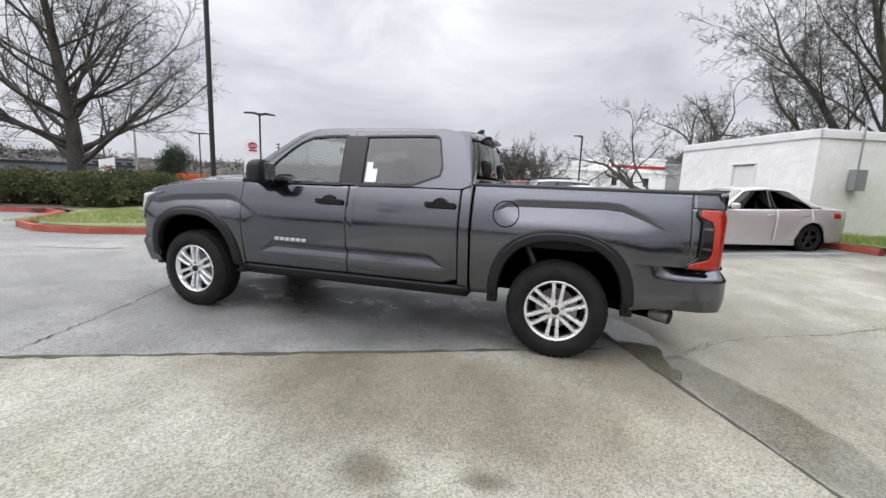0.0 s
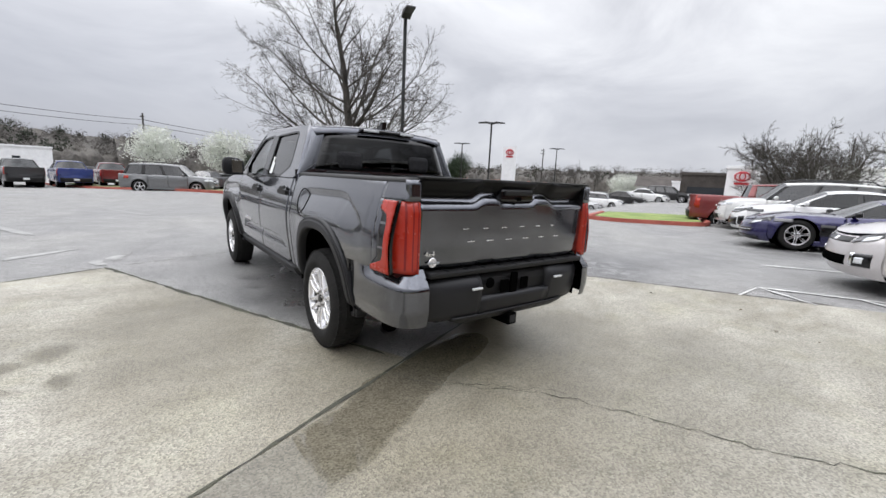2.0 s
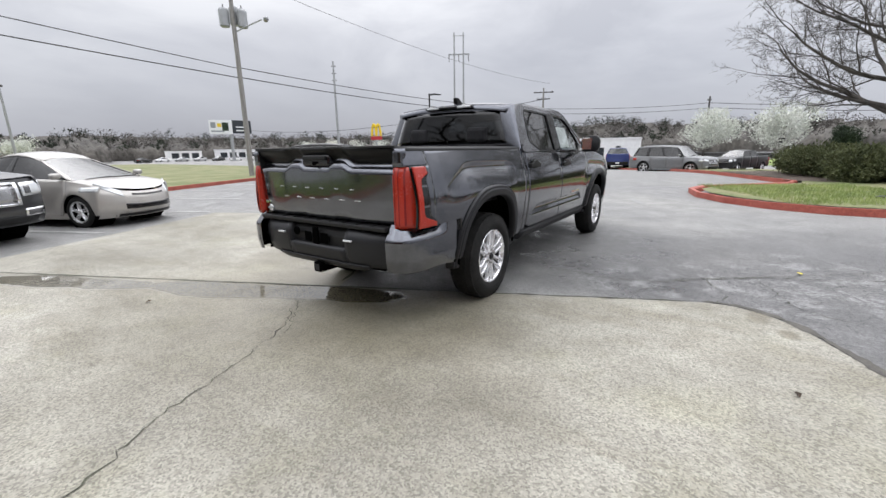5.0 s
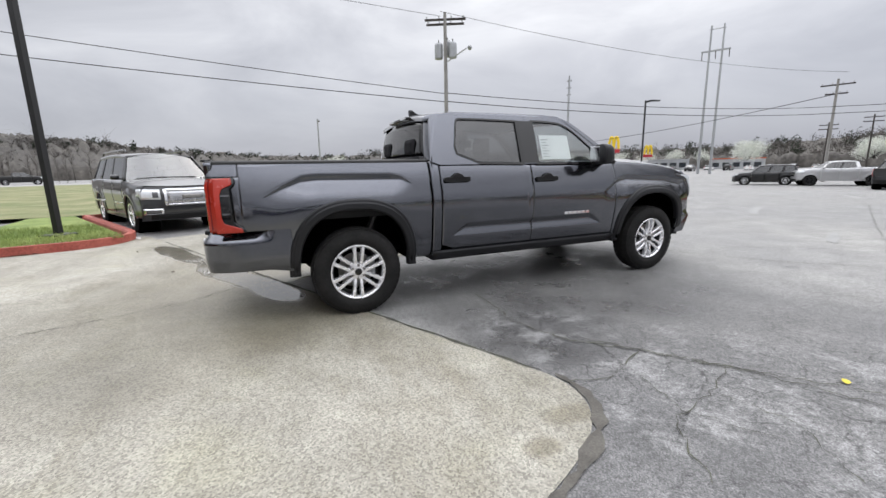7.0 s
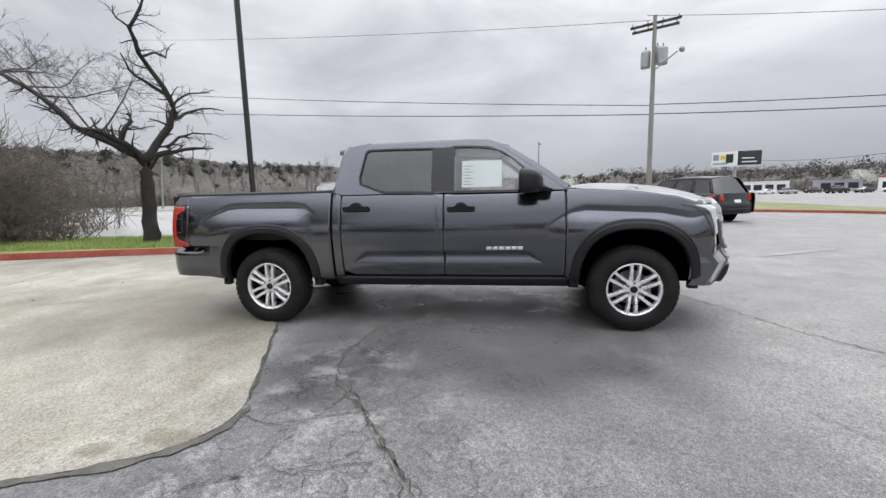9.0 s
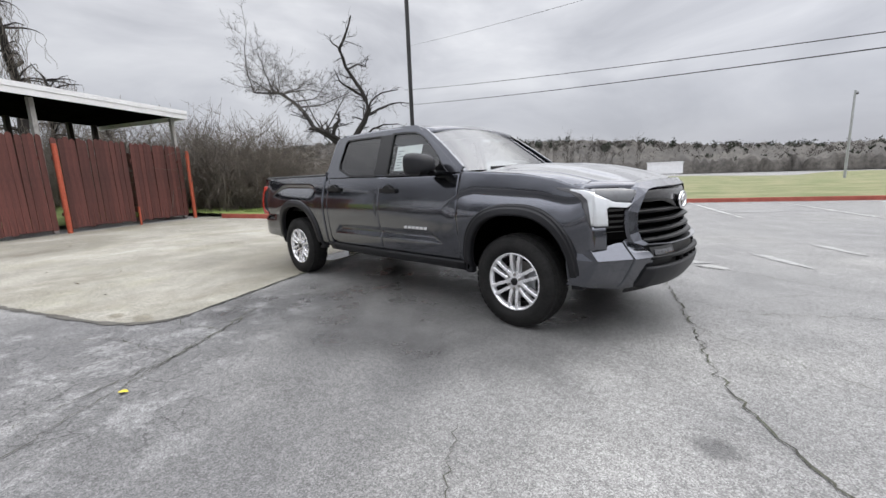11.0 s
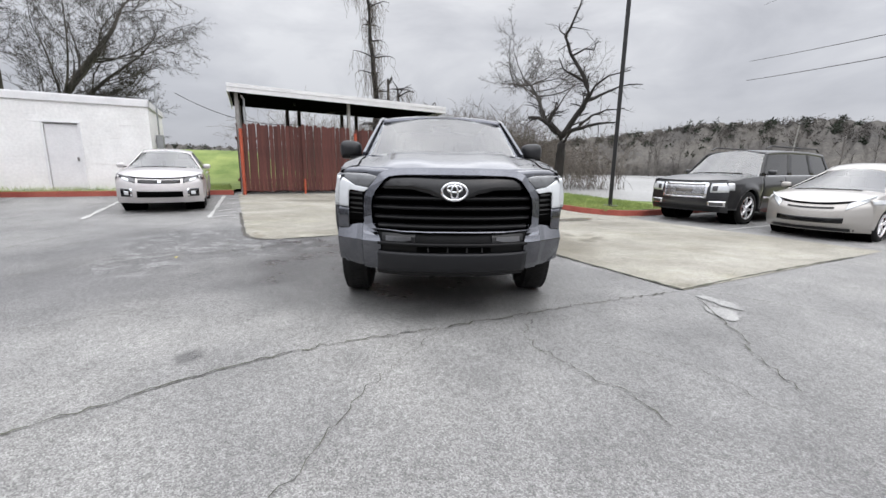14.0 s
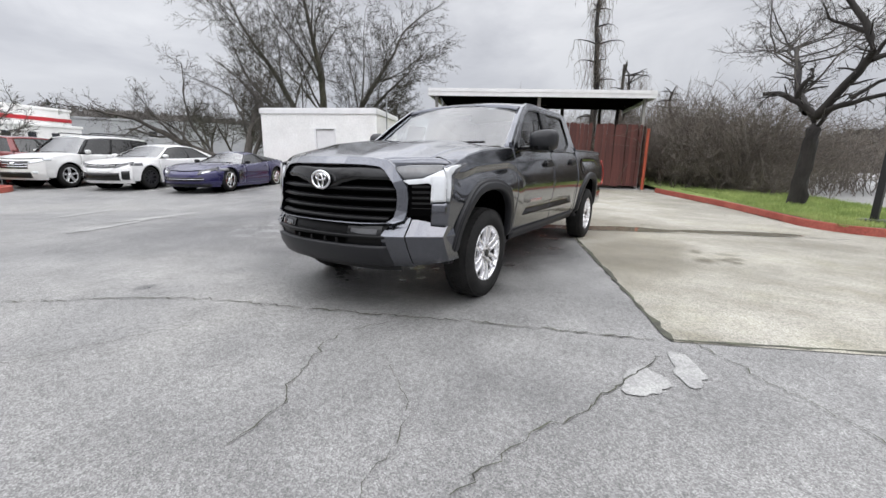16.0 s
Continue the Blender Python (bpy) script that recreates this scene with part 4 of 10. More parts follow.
fl = "red-brown stained board fence, boards uneven at the top"
fence_run(fl, (0.06, 0.2), (0.06, 2.12), 14, 1, 2.34, 0.06)
fence_run(fl, (0.12, 2.12), (0.10, 3.9), 13, 2, 2.39, 0.06)
fence_run(fl, (0.04, 4.1), (0.04, 5.95), 13, 3, 2.37, 0.08)
fence_run(fl, (0.06, 6.05), (0.02, 7.8), 12, 4, 2.36, 0.08)
fence_run("red-brown stained side fence returning under the carport", (0.0, 0.02), (-4.1, 0.55), 24, 5, 2.33)
fence_run("red-brown stained side fence at the carport's end", (-0.1, 7.95), (-4.1, 8.45), 24, 6, 2.3)
for y, h, r in ((0.13, 2.15, 0.055), (4.1, 2.2, 0.055), (7.95, 2.2, 0.055), (2.15, 0.5, 0.04), (6.0, 0.5, 0.03)):
    ob = tagged(link_bm("fence_post", tube_bm([(0, 0, -0.1), (0, 0, h - 0.03), (0, 0, h)], [r, r, r * 0.85], 12), M["orange"]), "orange-red painted steel fence post", "post", group="fence posts")
    ob.matrix_world = CP @ Matrix.Translation((0.16, y, 0))


# ---------- poles and wires ----------
def lamp_post(x, y, h, label, heads=1, face=0.0, base=0.5, wide=0.11):
    a, b = to_yard(x, y)
    z = height(a, b) + (0.1)
    ob = thing("street_lamp", label, "street lamp", pose(x, y, z, 0, 0, face), group="parking lot lamps")
    part("footing", box_bm((0, 0, 0.03), (0.42, 0.42, 0.1), 0.02), M["blackmetal"], ob)
    w = wide / 2
    bm = bmesh.new()
    add_box(bm, (0, 0, h / 2), (wide, wide, h), 0.008)
    part("pole", bm, M["blackmetal"], ob)
    for k in range(heads):
        sx = 1 if k == 0 else -1
        o = [(0.04 * sx, h - 0.06), (0.35 * sx, h + 0.02), (0.95 * sx, h - 0.05), (0.95 * sx, h - 0.1), (0.4 * sx, h - 0.09), (0.04 * sx, h - 0.16)]
        part("lamp_head", prism_bm(o, lambda u, v: Vector((u, -0.16, v)), (0, 0.32, 0)), M["blackmetal"], ob)
    return ob


lamp_post(8.55, -5.95, 6.95, "tall black square lamp post on the tree island", 1, 160)
lamp_post(-6.25, 5.52, 7.6, "tall black square lamp post on the grass verge", 1, 60)
lamp_post(23.5, 18.0, 6.15, "black lamp post on the lawn", 1, -40)
lamp_post(17.6, -18.8, 6.15, "black twin-arm lamp post on the lawn", 2, 40)
lamp_post(33.4, -29.0, 6.9, "black twin-arm lamp post in the far lot", 2, 40)
lamp_post(44.0, -14.0, 6.9, "black lamp post in the far lot", 1, 40)
lamp_post(-3.0, -38.0, 6.0, "thin dark lamp post by the dealership", 1, 40, wide=0.12)
lamp_post(30.0, -42.0, 7.2, "black lamp post among far parked cars", 2, 40)
lamp_post(48, -30.0, 7.2, "black lamp post among far parked cars", 1, 40)


def utility_pole(x, y, h, label, arms=((0.4, 2.4),), turn=0.0, r=0.15, mat=None, extras=True, lean=0.0):
    a, b = to_yard(x, y)
    ob = thing("utility_pole", label, "utility pole", pose(x, y, height(a, b) - 0.2, 0, lean, turn), group="utility poles")
    part("shaft", tube_bm([(0, 0, 0), (0, 0, h * 0.5), (0, 0, h)], [r, r * 0.85, r * 0.65], 10), mat or M["woodpole"], ob)
    for d, L in arms:
        arm = part("crossarm", box_bm((0.12, 0, h - d), (0.1, L, 0.12), 0.01), M["darkpole"], ob)
        for k in steps(-L / 2 + 0.12, L / 2 - 0.12, 3):
            part("insulator", lathe_bm([(0.02, 0), (0.045, 0.03), (0.03, 0.08), (0.045, 0.12), (0.0, 0.16)], 8, "z", (0.12, k, h - d + 0.06)), M["galv"], arm)
    return ob


up = utility_pole(8.55, 20.0, 10.75, "weathered utility pole with transformers and a street light", ((0.35, 2.5), (0.62, 2.3)), 62)
for x, y, z in ((0.1, 0.42, 8.6), (0.38, -0.1, 8.8), (-0.05, -0.45, 8.6)):
    t = part("transformer", lathe_bm([(0.0, 0), (0.22, 0.0), (0.25, 0.05), (0.25, 0.8), (0.2, 0.9), (0.0, 0.92)], 16, "z", (x, y, z - 0.45)), M["galv"], up, "grey pole transformer drum")
    part("bushing", tube_bm([(x, y, z + 0.4), (x + 0.03, y, z + 0.65)], 0.03, 6), M["darkpole"], t)
part("lamp_arm", tube_bm([(0, 0, 7.9), (-0.5, -0.6, 8.15), (-1.1, -1.3, 8.4)], 0.035, 6), M["galv"], up)
part("lamp_head", lathe_bm([(0.0, -0.3), (0.1, -0.22), (0.14, 0.0), (0.1, 0.22), (0.0, 0.3)], 10, "x", (-1.25, -1.5, 8.4)), M["galv"], up, "cobra-head street light")
part("meter_box", box_bm((0.18, 0, 1.3), (0.16, 0.3, 0.5), 0.02), M["galv"], up)
utility_pole(47.2, 17.4, 9.6, "utility pole with crossarms across the street", ((0.5, 2.4), (1.3, 1.6)), 20)
utility_pole(59, 68.4, 21.0, "tall slim steel utility pole", ((1.0, 0.9), (2.4, 0.9), (3.8, 0.9)), 40, 0.28, M["galv"])
utility_pole(75, 30, 8.0, "distant dark wooden utility pole", ((0.4, 2.2), (1.0, 2.2)), 20, 0.14, M["darkpole"])
utility_pole(80, 27, 9.0, "distant dark wooden utility pole", ((0.4, 2.2), (1.0, 2.2)), 20, 0.14, M["darkpole"])
utility_pole(30.0, -19.9, 6.6, "slim grey pole behind the hedge", ((0.3, 0.6),), 20, 0.1, M["woodpole"])
utility_pole(60, -75, 11, "distant utility pole with crossarms", ((0.4, 2.4), (1.1, 2.4)), 20, 0.16, M["darkpole"])
utility_pole(10, -90, 11, "distant utility pole with crossarms", ((0.4, 2.4), (1.1, 2.4)), 20, 0.16, M["darkpole"])
utility_pole(4.7, 51, 8.2, "slim pole beyond the lawn", ((0.3, 0.5),), 20, 0.12, M["galv"])
utility_pole(-62, 62, 10, "leaning pole beside the far road", ((0.4, 1.5),), 20, 0.14, M["woodpole"], lean=4)
utility_pole(70, 0.5, 10.5, "slim dark pole behind the far lot", ((0.5, 0.6),), 20, 0.16, M["darkpole"])
utility_pole(-24.5, -2.6, 6.9, "weathered pole with a crossarm in the thicket", ((0.2, 2.6),), 100, 0.13, M["darkpole"])
# two-legged transmission tower
hp = thing("transmission_tower", "tall two-legged steel transmission tower with crossbar", "pylon", pose(57, 36.0, -0.2, 0, 0, 30))
for y in (-0.75, 0.75):
    part("leg", tube_bm([(0, y, 0), (0, y, 20.2)], [0.2, 0.11], 10), M["galv"], hp)
part("crossbar", box_bm((0, 0, 16.9), (0.2, 3.5, 0.22), 0.03), M["galv"], hp)
part("top_brace", box_bm((0, 0, 19.7), (0.1, 2.0, 0.10), 0.02), M["galv"], hp)
for y in (-1.6, 0, 1.6):
    part("insulator_string", tube_bm([(0, y, 16.8), (0, y, 15.8)], 0.055, 6), M["darkpole"], hp)


def wire(p, q, sag, label="black overhead wire above the street", r=0.02):
    P, Q = Vector(p), Vector(q)
    pts = [P.lerp(Q, k / 24) - Vector((0, 0, sag * 4 * (k / 24) * (1 - k / 24))) for k in range(25)]
    return tagged(link_bm("overhead_wire", tube_bm(pts, r, 5), M["cable"]), label, "wire", group="overhead wires")


wire((8.5, 20.0, 5.95), (47, 17.4, 6.3), 0.5, r=0.025)
wire((8.5, 20.0, 5.45), (47, 17.4, 5.7), 0.5, r=0.028)
wire((8.5, 20.0, 5.9), (-35, 31.6, 11.95), 0.25, r=0.022)
wire((8.5, 20.0, 5.42), (-35, 31.6, 10.2), 0.25, r=0.026)
wire((8.5, 20.5, 10.5), (-35, 32.2, 17.0), 0.3, r=0.013)
wire((8.0, 19.5, 10.4), (47, 16.6, 9.2), 0.8, r=0.013)
wire((47, 17.4, 6.3), (70, 0.5, 7.6), 0.3, r=0.03)
wire((47, 17.4, 5.7), (70, 0.5, 6.9), 0.3, r=0.03)
wire((70, 0.5, 7.6), (110, -60, 8.0), 1.0, r=0.04)
wire((70, 0.5, 6.9), (110, -60, 7.3), 1.0, r=0.04)
wire((47, 17.4, 7.4), (60, 110, 8.0), 2.2, r=0.035)
wb = CP @ Vector((-1.9, 2.3, 2.6))
wire((-9.95, -9.1, 3.75), wb, 0.35, "slack black service wire to the building", 0.012)


# ---------- the pickup truck: front towards +x, wheels at x = +-1.85 ----------
truck = thing("pickup_truck", "dark grey metallic crew-cab pickup truck, clean and new", "pickup truck")

SIDE = [(0.42, 0.890), (0.47, 0.925), (0.52, 0.948), (0.60, 0.962), (0.70, 0.976), (0.80, 0.988), (0.92, 0.999), (1.00, 1.001), (1.06, 0.996), (1.12, 0.984), (1.20, 0.965), (1.28, 0.942), (1.36, 0.914), (1.42, 0.890)]
CREASE_R = [(-2.60, 1.105), (-2.44, 1.20), (-2.28, 1.278), (-2.16, 1.290), (-1.50, 1.280), (-1.40, 1.255), (-1.30, 1.185)]
CREASE_F = [(1.04, 1.01), (1.14, 1.085), (1.28, 1.172), (1.40, 1.205), (2.07, 1.170), (2.3, 1.125)]


def crease_z(x):
    return lerp_table(CREASE_R if x < 0 else CREASE_F, x)


def crease_m(x):
    """How strongly the fender crease is drawn at x: full over the wheels, to a point at its ends."""
    t = CREASE_R if x < 0 else CREASE_F
    return max(0.0, min(1.0, (x - t[0][0]) / 0.34, (t[-1][0] + (0.0 if x < 0 else 0.25) - x) / 0.20))


def crease(x, z):
    m = crease_m(x)
    if m <= 0:
        return 0.0
    d, w, deep = z - crease_z(x), 0.048 * m + 0.004, 0.030 * m
    if d >= 0:
        return 0.0
    if d > -w:
        return deep * d / w
    t = min(1.0, (-w - d) / 0.20)
    return lerp(-deep, 0.012 * m, 1 - (1 - t) ** 1.6) - 0.012 * m * sstep(-0.26, -0.55, d)


def facet_m(x):
    return max(0.0, min(1.0, (x + 0.90) / 0.15, (1.03 - x) / 0.15))


def facet(x, z):
    """Pressed facet low on the doors: an undercut line over a slope that faces the sky."""
    m = facet_m(x)
    top = 0.655 + 0.078 * m
    if m <= 0 or not 0.655 < z < top + 0.042 * m:
        return 0.0
    return -0.034 * m * ((z - 0.655) / (top - 0.655) if z < top else 1 - (z - top) / (0.042 * m))


def side_y(x, z):
    y = soft_table(SIDE, z) + facet(x, z) + crease(x, z)
    if x > 2.15:
        y -= 0.022 * ((x - 2.15) / 0.32) ** 2
    if x < -2.6:
        y -= 0.05 * ((-2.6 - x) / 0.35) ** 2
    return y


def side_rows(lo, hi):
    """Levels of a side panel's rows at x, close together on both sides of each pressed edge."""
    def rows(x):
        a, b = lo(x), hi(x)
        m, c, k = facet_m(x), crease_z(x), crease_m(x)
        top, w = 0.655 + 0.078 * m, 0.048 * k + 0.004
        marks = [(a, 0), (0.652, 4), (0.658, 1), (top - 0.003, 3), (top + 0.003, 1), (top + 0.042 * m + 0.004, 2), (top + 0.042 * m + 0.010, 1), (c - 0.26, 8), (c - w - 0.012, 8), (c - w - 0.003, 1), (c - w + 0.003, 1), (c - 0.003, 2), (c + 0.003, 1), (b, 8)]
        out, last = [a], a
        for i, (z, n) in enumerate(marks[1:]):
            left = len(marks) - 2 - i
            z = b if not left else min(max(z, last + 0.0005 * n), b - 0.0005 * left)
            out += [last + (z - last) * j / n for j in range(1, n + 1)]
            last = z
        return out
    return rows


def rows_bm(us, rows, put, back=None):
    """Sheet over columns us whose levels rows(u) names; back: a vector by which its rim turns in."""
    bm = bmesh.new()
    cols = [[bm.verts.new(put(u, v)) for v in rows(u)] for u in us]
    n = len(cols[0]) - 1
    for c0, c1 in zip(cols, cols[1:]):
        for k in range(n):
            bm.faces.new((c0[k], c1[k], c1[k + 1], c0[k + 1]))
    if back is not None:
        rim = [c[0] for c in cols] + cols[-1][1:] + [c[-1] for c in cols[-2::-1]] + cols[0][-2:0:-1]
        inner = [bm.verts.new(v.co + Vector(back)) for v in rim]
        for k in range(len(rim)):
            j = (k + 1) % len(rim)
            bm.faces.new((rim[k], inner[k], inner[j], rim[j]))
    bmesh.ops.recalc_face_normals(bm, faces=bm.faces)
    return bm


def on_side(s, off=0.0):
    return lambda x, z: Vector((x, s * (side_y(x, z) + off), z))


def arch(x, xw, a, b, zc=0.42, p=2.5):
    q = abs((x - xw) / a)
    return zc + b * (1 - q ** p) ** (1 / p) if q < 1 else None


def low_edge(x):
    for xw in (1.85, -1.85):
        z = arch(x, xw, 0.545, 0.605)
        if z:
            return max(z, 0.47)
    return 0.845 if x < -1.85 else 0.47


def sweep(y):
    """How far the nose falls back from its middle: a bow, then a straight cut towards the corner."""
    ay = abs(y)
    return 0.265 * (ay / 0.8) ** 2.6 if ay < 0.78 else 0.2483 + 0.62 * (ay - 0.78)


def front_x(y, z, off=0.0):
    p = soft_table([(0.38, 2.86), (0.44, 2.92), (0.52, 2.955), (0.62, 2.965), (0.70, 2.955), (0.76, 2.915), (0.80, 2.885), (0.90, 2.875), (1.02, 2.865), (1.10, 2.85), (1.17, 2.82), (1.22, 2.77), (1.26, 2.70)], z)
    return p - sweep(y) + off


def on_front(off=0.0, s=1):
    return lambda y, z: Vector((front_x(y, z, off), s * y, z))


def wing_x(y, z, off=0.0):
    p = lerp_table([(0.38, 2.80), (0.46, 2.862), (0.56, 2.912), (0.65, 2.950), (0.78, 2.852), (0.9, 2.846)], z)
    return p - sweep(y) - 0.026 * (max(0.0, abs(y) - 0.735) / 0.22) ** 2 + off


def on_wing(off=0.0, s=1):
    return lambda y, z: Vector((wing_x(y, z, off), s * y, z))


def flat(v):
    return lambda u: v


# side panels
for s in (1, -1):
    nm = "left" if s > 0 else "right"
    back = (0, -s * 0.035, 0)
    P = M["paint"]
    part("front_fender", rows_bm(steps(1.230, 2.512, 78), side_rows(low_edge, lambda x: lerp_table([(1.2, 1.365), (1.5, 1.345), (1.9, 1.315), (2.2, 1.265), (2.38, 1.205), (2.5, 1.17)], x)), on_side(s), back), P, truck, smooth=True)
    fdoor = part("front_door", rows_bm(steps(0.064, 1.223, 70), side_rows(flat(0.515), flat(1.355)), on_side(s), back), P, truck, smooth=True)
    rdoor = part("rear_door", rows_bm(steps(-1.0, 0.057, 62), side_rows(lambda x: 0.515 + 0.05 * sstep(-0.85, -1.0, x), flat(1.355)), on_side(s), back), P, truck, smooth=True)
    part("cab_corner", patch_bm(steps(-1.098, -1.008, 6), flat(0.47), flat(1.385), 36, on_side(s, -0.004), back), P, truck, smooth=True)
    part("bed_side", rows_bm(steps(-2.76, -1.118, 100), side_rows(low_edge, flat(1.392)), on_side(s), back), P, truck, smooth=True)
    # quarter behind the wheel turning in above the bumper, round the lamp
    part("bed_corner", patch_bm(steps(-2.99, -2.762, 8), flat(1.272), flat(1.392), 8, on_side(s), back), P, truck, smooth=True)
    part("sill", patch_bm(steps(-1.09, 1.26, 20), flat(0.415), flat(0.507), 3, lambda x, z, s=s: Vector((x, s * (0.905 + 0.5 * (z - 0.41)), z)), (0, -s * 0.3, 0)), M["flare"], truck, smooth=True)
    # wheel arch trims
    for xw, tip in ((1.85, 0.0), (-1.85, 0.0)):
        def put(t, v, xw=xw, s=s):
            a, b = 0.492 + 0.093 * v, 0.552 + 0.10 * v
            c, d = math.cos(t), math.sin(t)
            q = (abs(c) ** 2.5 + abs(d) ** 2.5) ** (-1 / 2.5)
            x, z = xw + a * q * c, 0.42 + b * q * d
            return Vector((x, s * (side_y(max(-2.6, min(2.3, x)), max(z, 0.5)) - (0.03 if z < 0.5 else 0) + lerp_table([(0.0, 0.016), (0.12, 0.030), (0.62, 0.030), (0.68, 0.020), (0.90, 0.022), (1.0, -0.006)], v)), z))
        fl_ = part("wheel_arch_trim", patch_bm(steps(-0.02, math.pi + 0.02, 56), flat(0.0), flat(1.0), 16, put, (0, -s * 0.05, 0)), M["flare"], truck, "dark grey wheel arch trim", smooth=True)
        # inner well
        def well(t, v, xw=xw, s=s):
            c, d = math.cos(t), math.sin(t)
            q = (abs(c) ** 2.5 + abs(d) ** 2.5) ** (-1 / 2.5)
            return Vector((xw + 0.53 * q * c, s * (0.96 - 0.5 * v), 0.42 + 0.585 * q * d))
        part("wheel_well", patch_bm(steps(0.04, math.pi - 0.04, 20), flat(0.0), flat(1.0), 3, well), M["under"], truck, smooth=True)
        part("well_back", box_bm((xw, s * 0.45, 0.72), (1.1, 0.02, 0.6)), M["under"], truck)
    # handles
    for door, x, zz in ((fdoor, 0.235, 1.192), (rdoor, -0.835, 1.212)):
        y = s * side_y(x, zz)
        cup = lathe_bm([(0.0, -0.012), (0.040, -0.010), (0.060, 0.001), (0.066, 0.002)], 24, "y", (0, 0, 0))
        for v in cup.verts:
            v.co = Vector((x + v.co.x * 1.1, y + s * v.co.y, zz - 0.006 + v.co.z))
        part("handle_recess", cup, M["flare"], door, smooth=True)
        grip = [(-0.135, -0.018), (-0.125, -0.026), (0.125, -0.026), (0.137, -0.016), (0.137, 0.014), (0.128, 0.022), (0.062, 0.022), (0.045, 0.042), (0.022, 0.052), (-0.022, 0.052), (-0.045, 0.042), (-0.062, 0.022), (-0.128, 0.020), (-0.137, 0.012)]
        bm = prism_bm(grip, lambda u, v, x=x, y=y, zz=zz, s=s: Vector((x + u, y + s * (0.040 - 0.35 * u * u), zz + v)), (0, -s * 0.024, 0))
        bmesh.ops.bevel(bm, geom=list(bm.edges), offset=0.004, segments=2, affect="EDGES", profile=0.5)
        for u in (-0.118, 0.118):
            add_box(bm, (x + u, y + s * 0.012, zz - 0.002), (0.034, 0.034, 0.036), 0.006)
        part("handle", bm, M["plastic"], door, "black pull handle")
    # name badge as plain chrome bars
    for k in range(6):
        x = 0.505 + k * 0.060
        y = s * (side_y(x, 0.803) + 0.004)
        part("badge_bar", box_bm((x, y, 0.803), (0.050, 0.006, 0.030), 0.002), M["chrome"], fdoor, "small chrome badge bar")
    for k in range(3):
        x = -0.955 + k * 0.026
        part("badge_bar", box_bm((x, s * (side_y(x, 1.385) + 0.0), 1.388), (0.02, 0.008, 0.018), 0.002), M["chrome"], rdoor, "small chrome badge bar")


def upper_y(z):
    return 0.929 - 0.335 * (z - 1.355)


def resample(loop, n):
    L = [0.0]
    for p, q in zip(loop, loop[1:] + loop[:1]):
        L.append(L[-1] + math.hypot(q[0] - p[0], q[1] - p[1]))
    out = []
    for k in range(n):
        d = L[-1] * k / n
        i = max(j for j in range(len(loop)) if L[j] <= d + 1e-9)
        p, q = loop[i], loop[(i + 1) % len(loop)]
        t = (d - L[i]) / max(1e-9, L[i + 1] - L[i])
        out.append((p[0] + (q[0] - p[0]) * t, p[1] + (q[1] - p[1]) * t))
    return out


def ring_bm(outer, inner, put, back):
    """Band between two loops with matching points, turned in at both rims."""
    bm = bmesh.new()
    o = [bm.verts.new(put(*p)) for p in outer]
    i = [bm.verts.new(put(*p)) for p in inner]
    bk = Vector(back)
    o2 = [bm.verts.new(v.co + bk) for v in o]
    i2 = [bm.verts.new(v.co + bk) for v in i]
    N = len(o)
    for k in range(N):
        j = (k + 1) % N
        bm.faces.new((o[k], o[j], i[j], i[k])); bm.faces.new((o[k], o2[k], o2[j], o[j])); bm.faces.new((i[k], i[j], i2[j], i2[k]))
    bmesh.ops.recalc_face_normals(bm, faces=bm.faces)
    return bm


def fan_bm(loop, put):
    bm = bmesh.new()
    cx, cz = sum(p[0] for p in loop) / len(loop), sum(p[1] for p in loop) / len(loop)
    c = bm.verts.new(put(cx, cz))
    vs = [bm.verts.new(put(*p)) for p in loop]
    for k in range(len(vs)):
        bm.faces.new((c, vs[k], vs[(k + 1) % len(vs)]))
    bmesh.ops.recalc_face_normals(bm, faces=bm.faces)
    return bm


# cab upper: frames, trims and glass on both sides
F_OUT = [(0.058, 1.352), (1.235, 1.352), (1.26, 1.40), (0.98, 1.605), (0.80, 1.725), (0.66, 1.81), (0.50, 1.862), (0.30, 1.873), (0.058, 1.873)]
F_IN = [(0.150, 1.352), (1.02, 1.348), (1.03, 1.372), (0.90, 1.53), (0.74, 1.665), (0.64, 1.735), (0.52, 1.785), (0.33, 1.802), (0.150, 1.805)]
R_OUT = [(0.054, 1.352), (0.054, 1.875), (-0.45, 1.873), (-0.80, 1.868), (-0.93, 1.845), (-0.985, 1.78), (-1.04, 1.55), (-1.09, 1.385), (-1.0, 1.352)]
R_IN = [(-0.045, 1.352), (-0.045, 1.798), (-0.45, 1.806), (-0.71, 1.806), (-0.745, 1.796), (-0.765, 1.77), (-0.815, 1.53), (-0.80, 1.455), (-0.56, 1.365)]
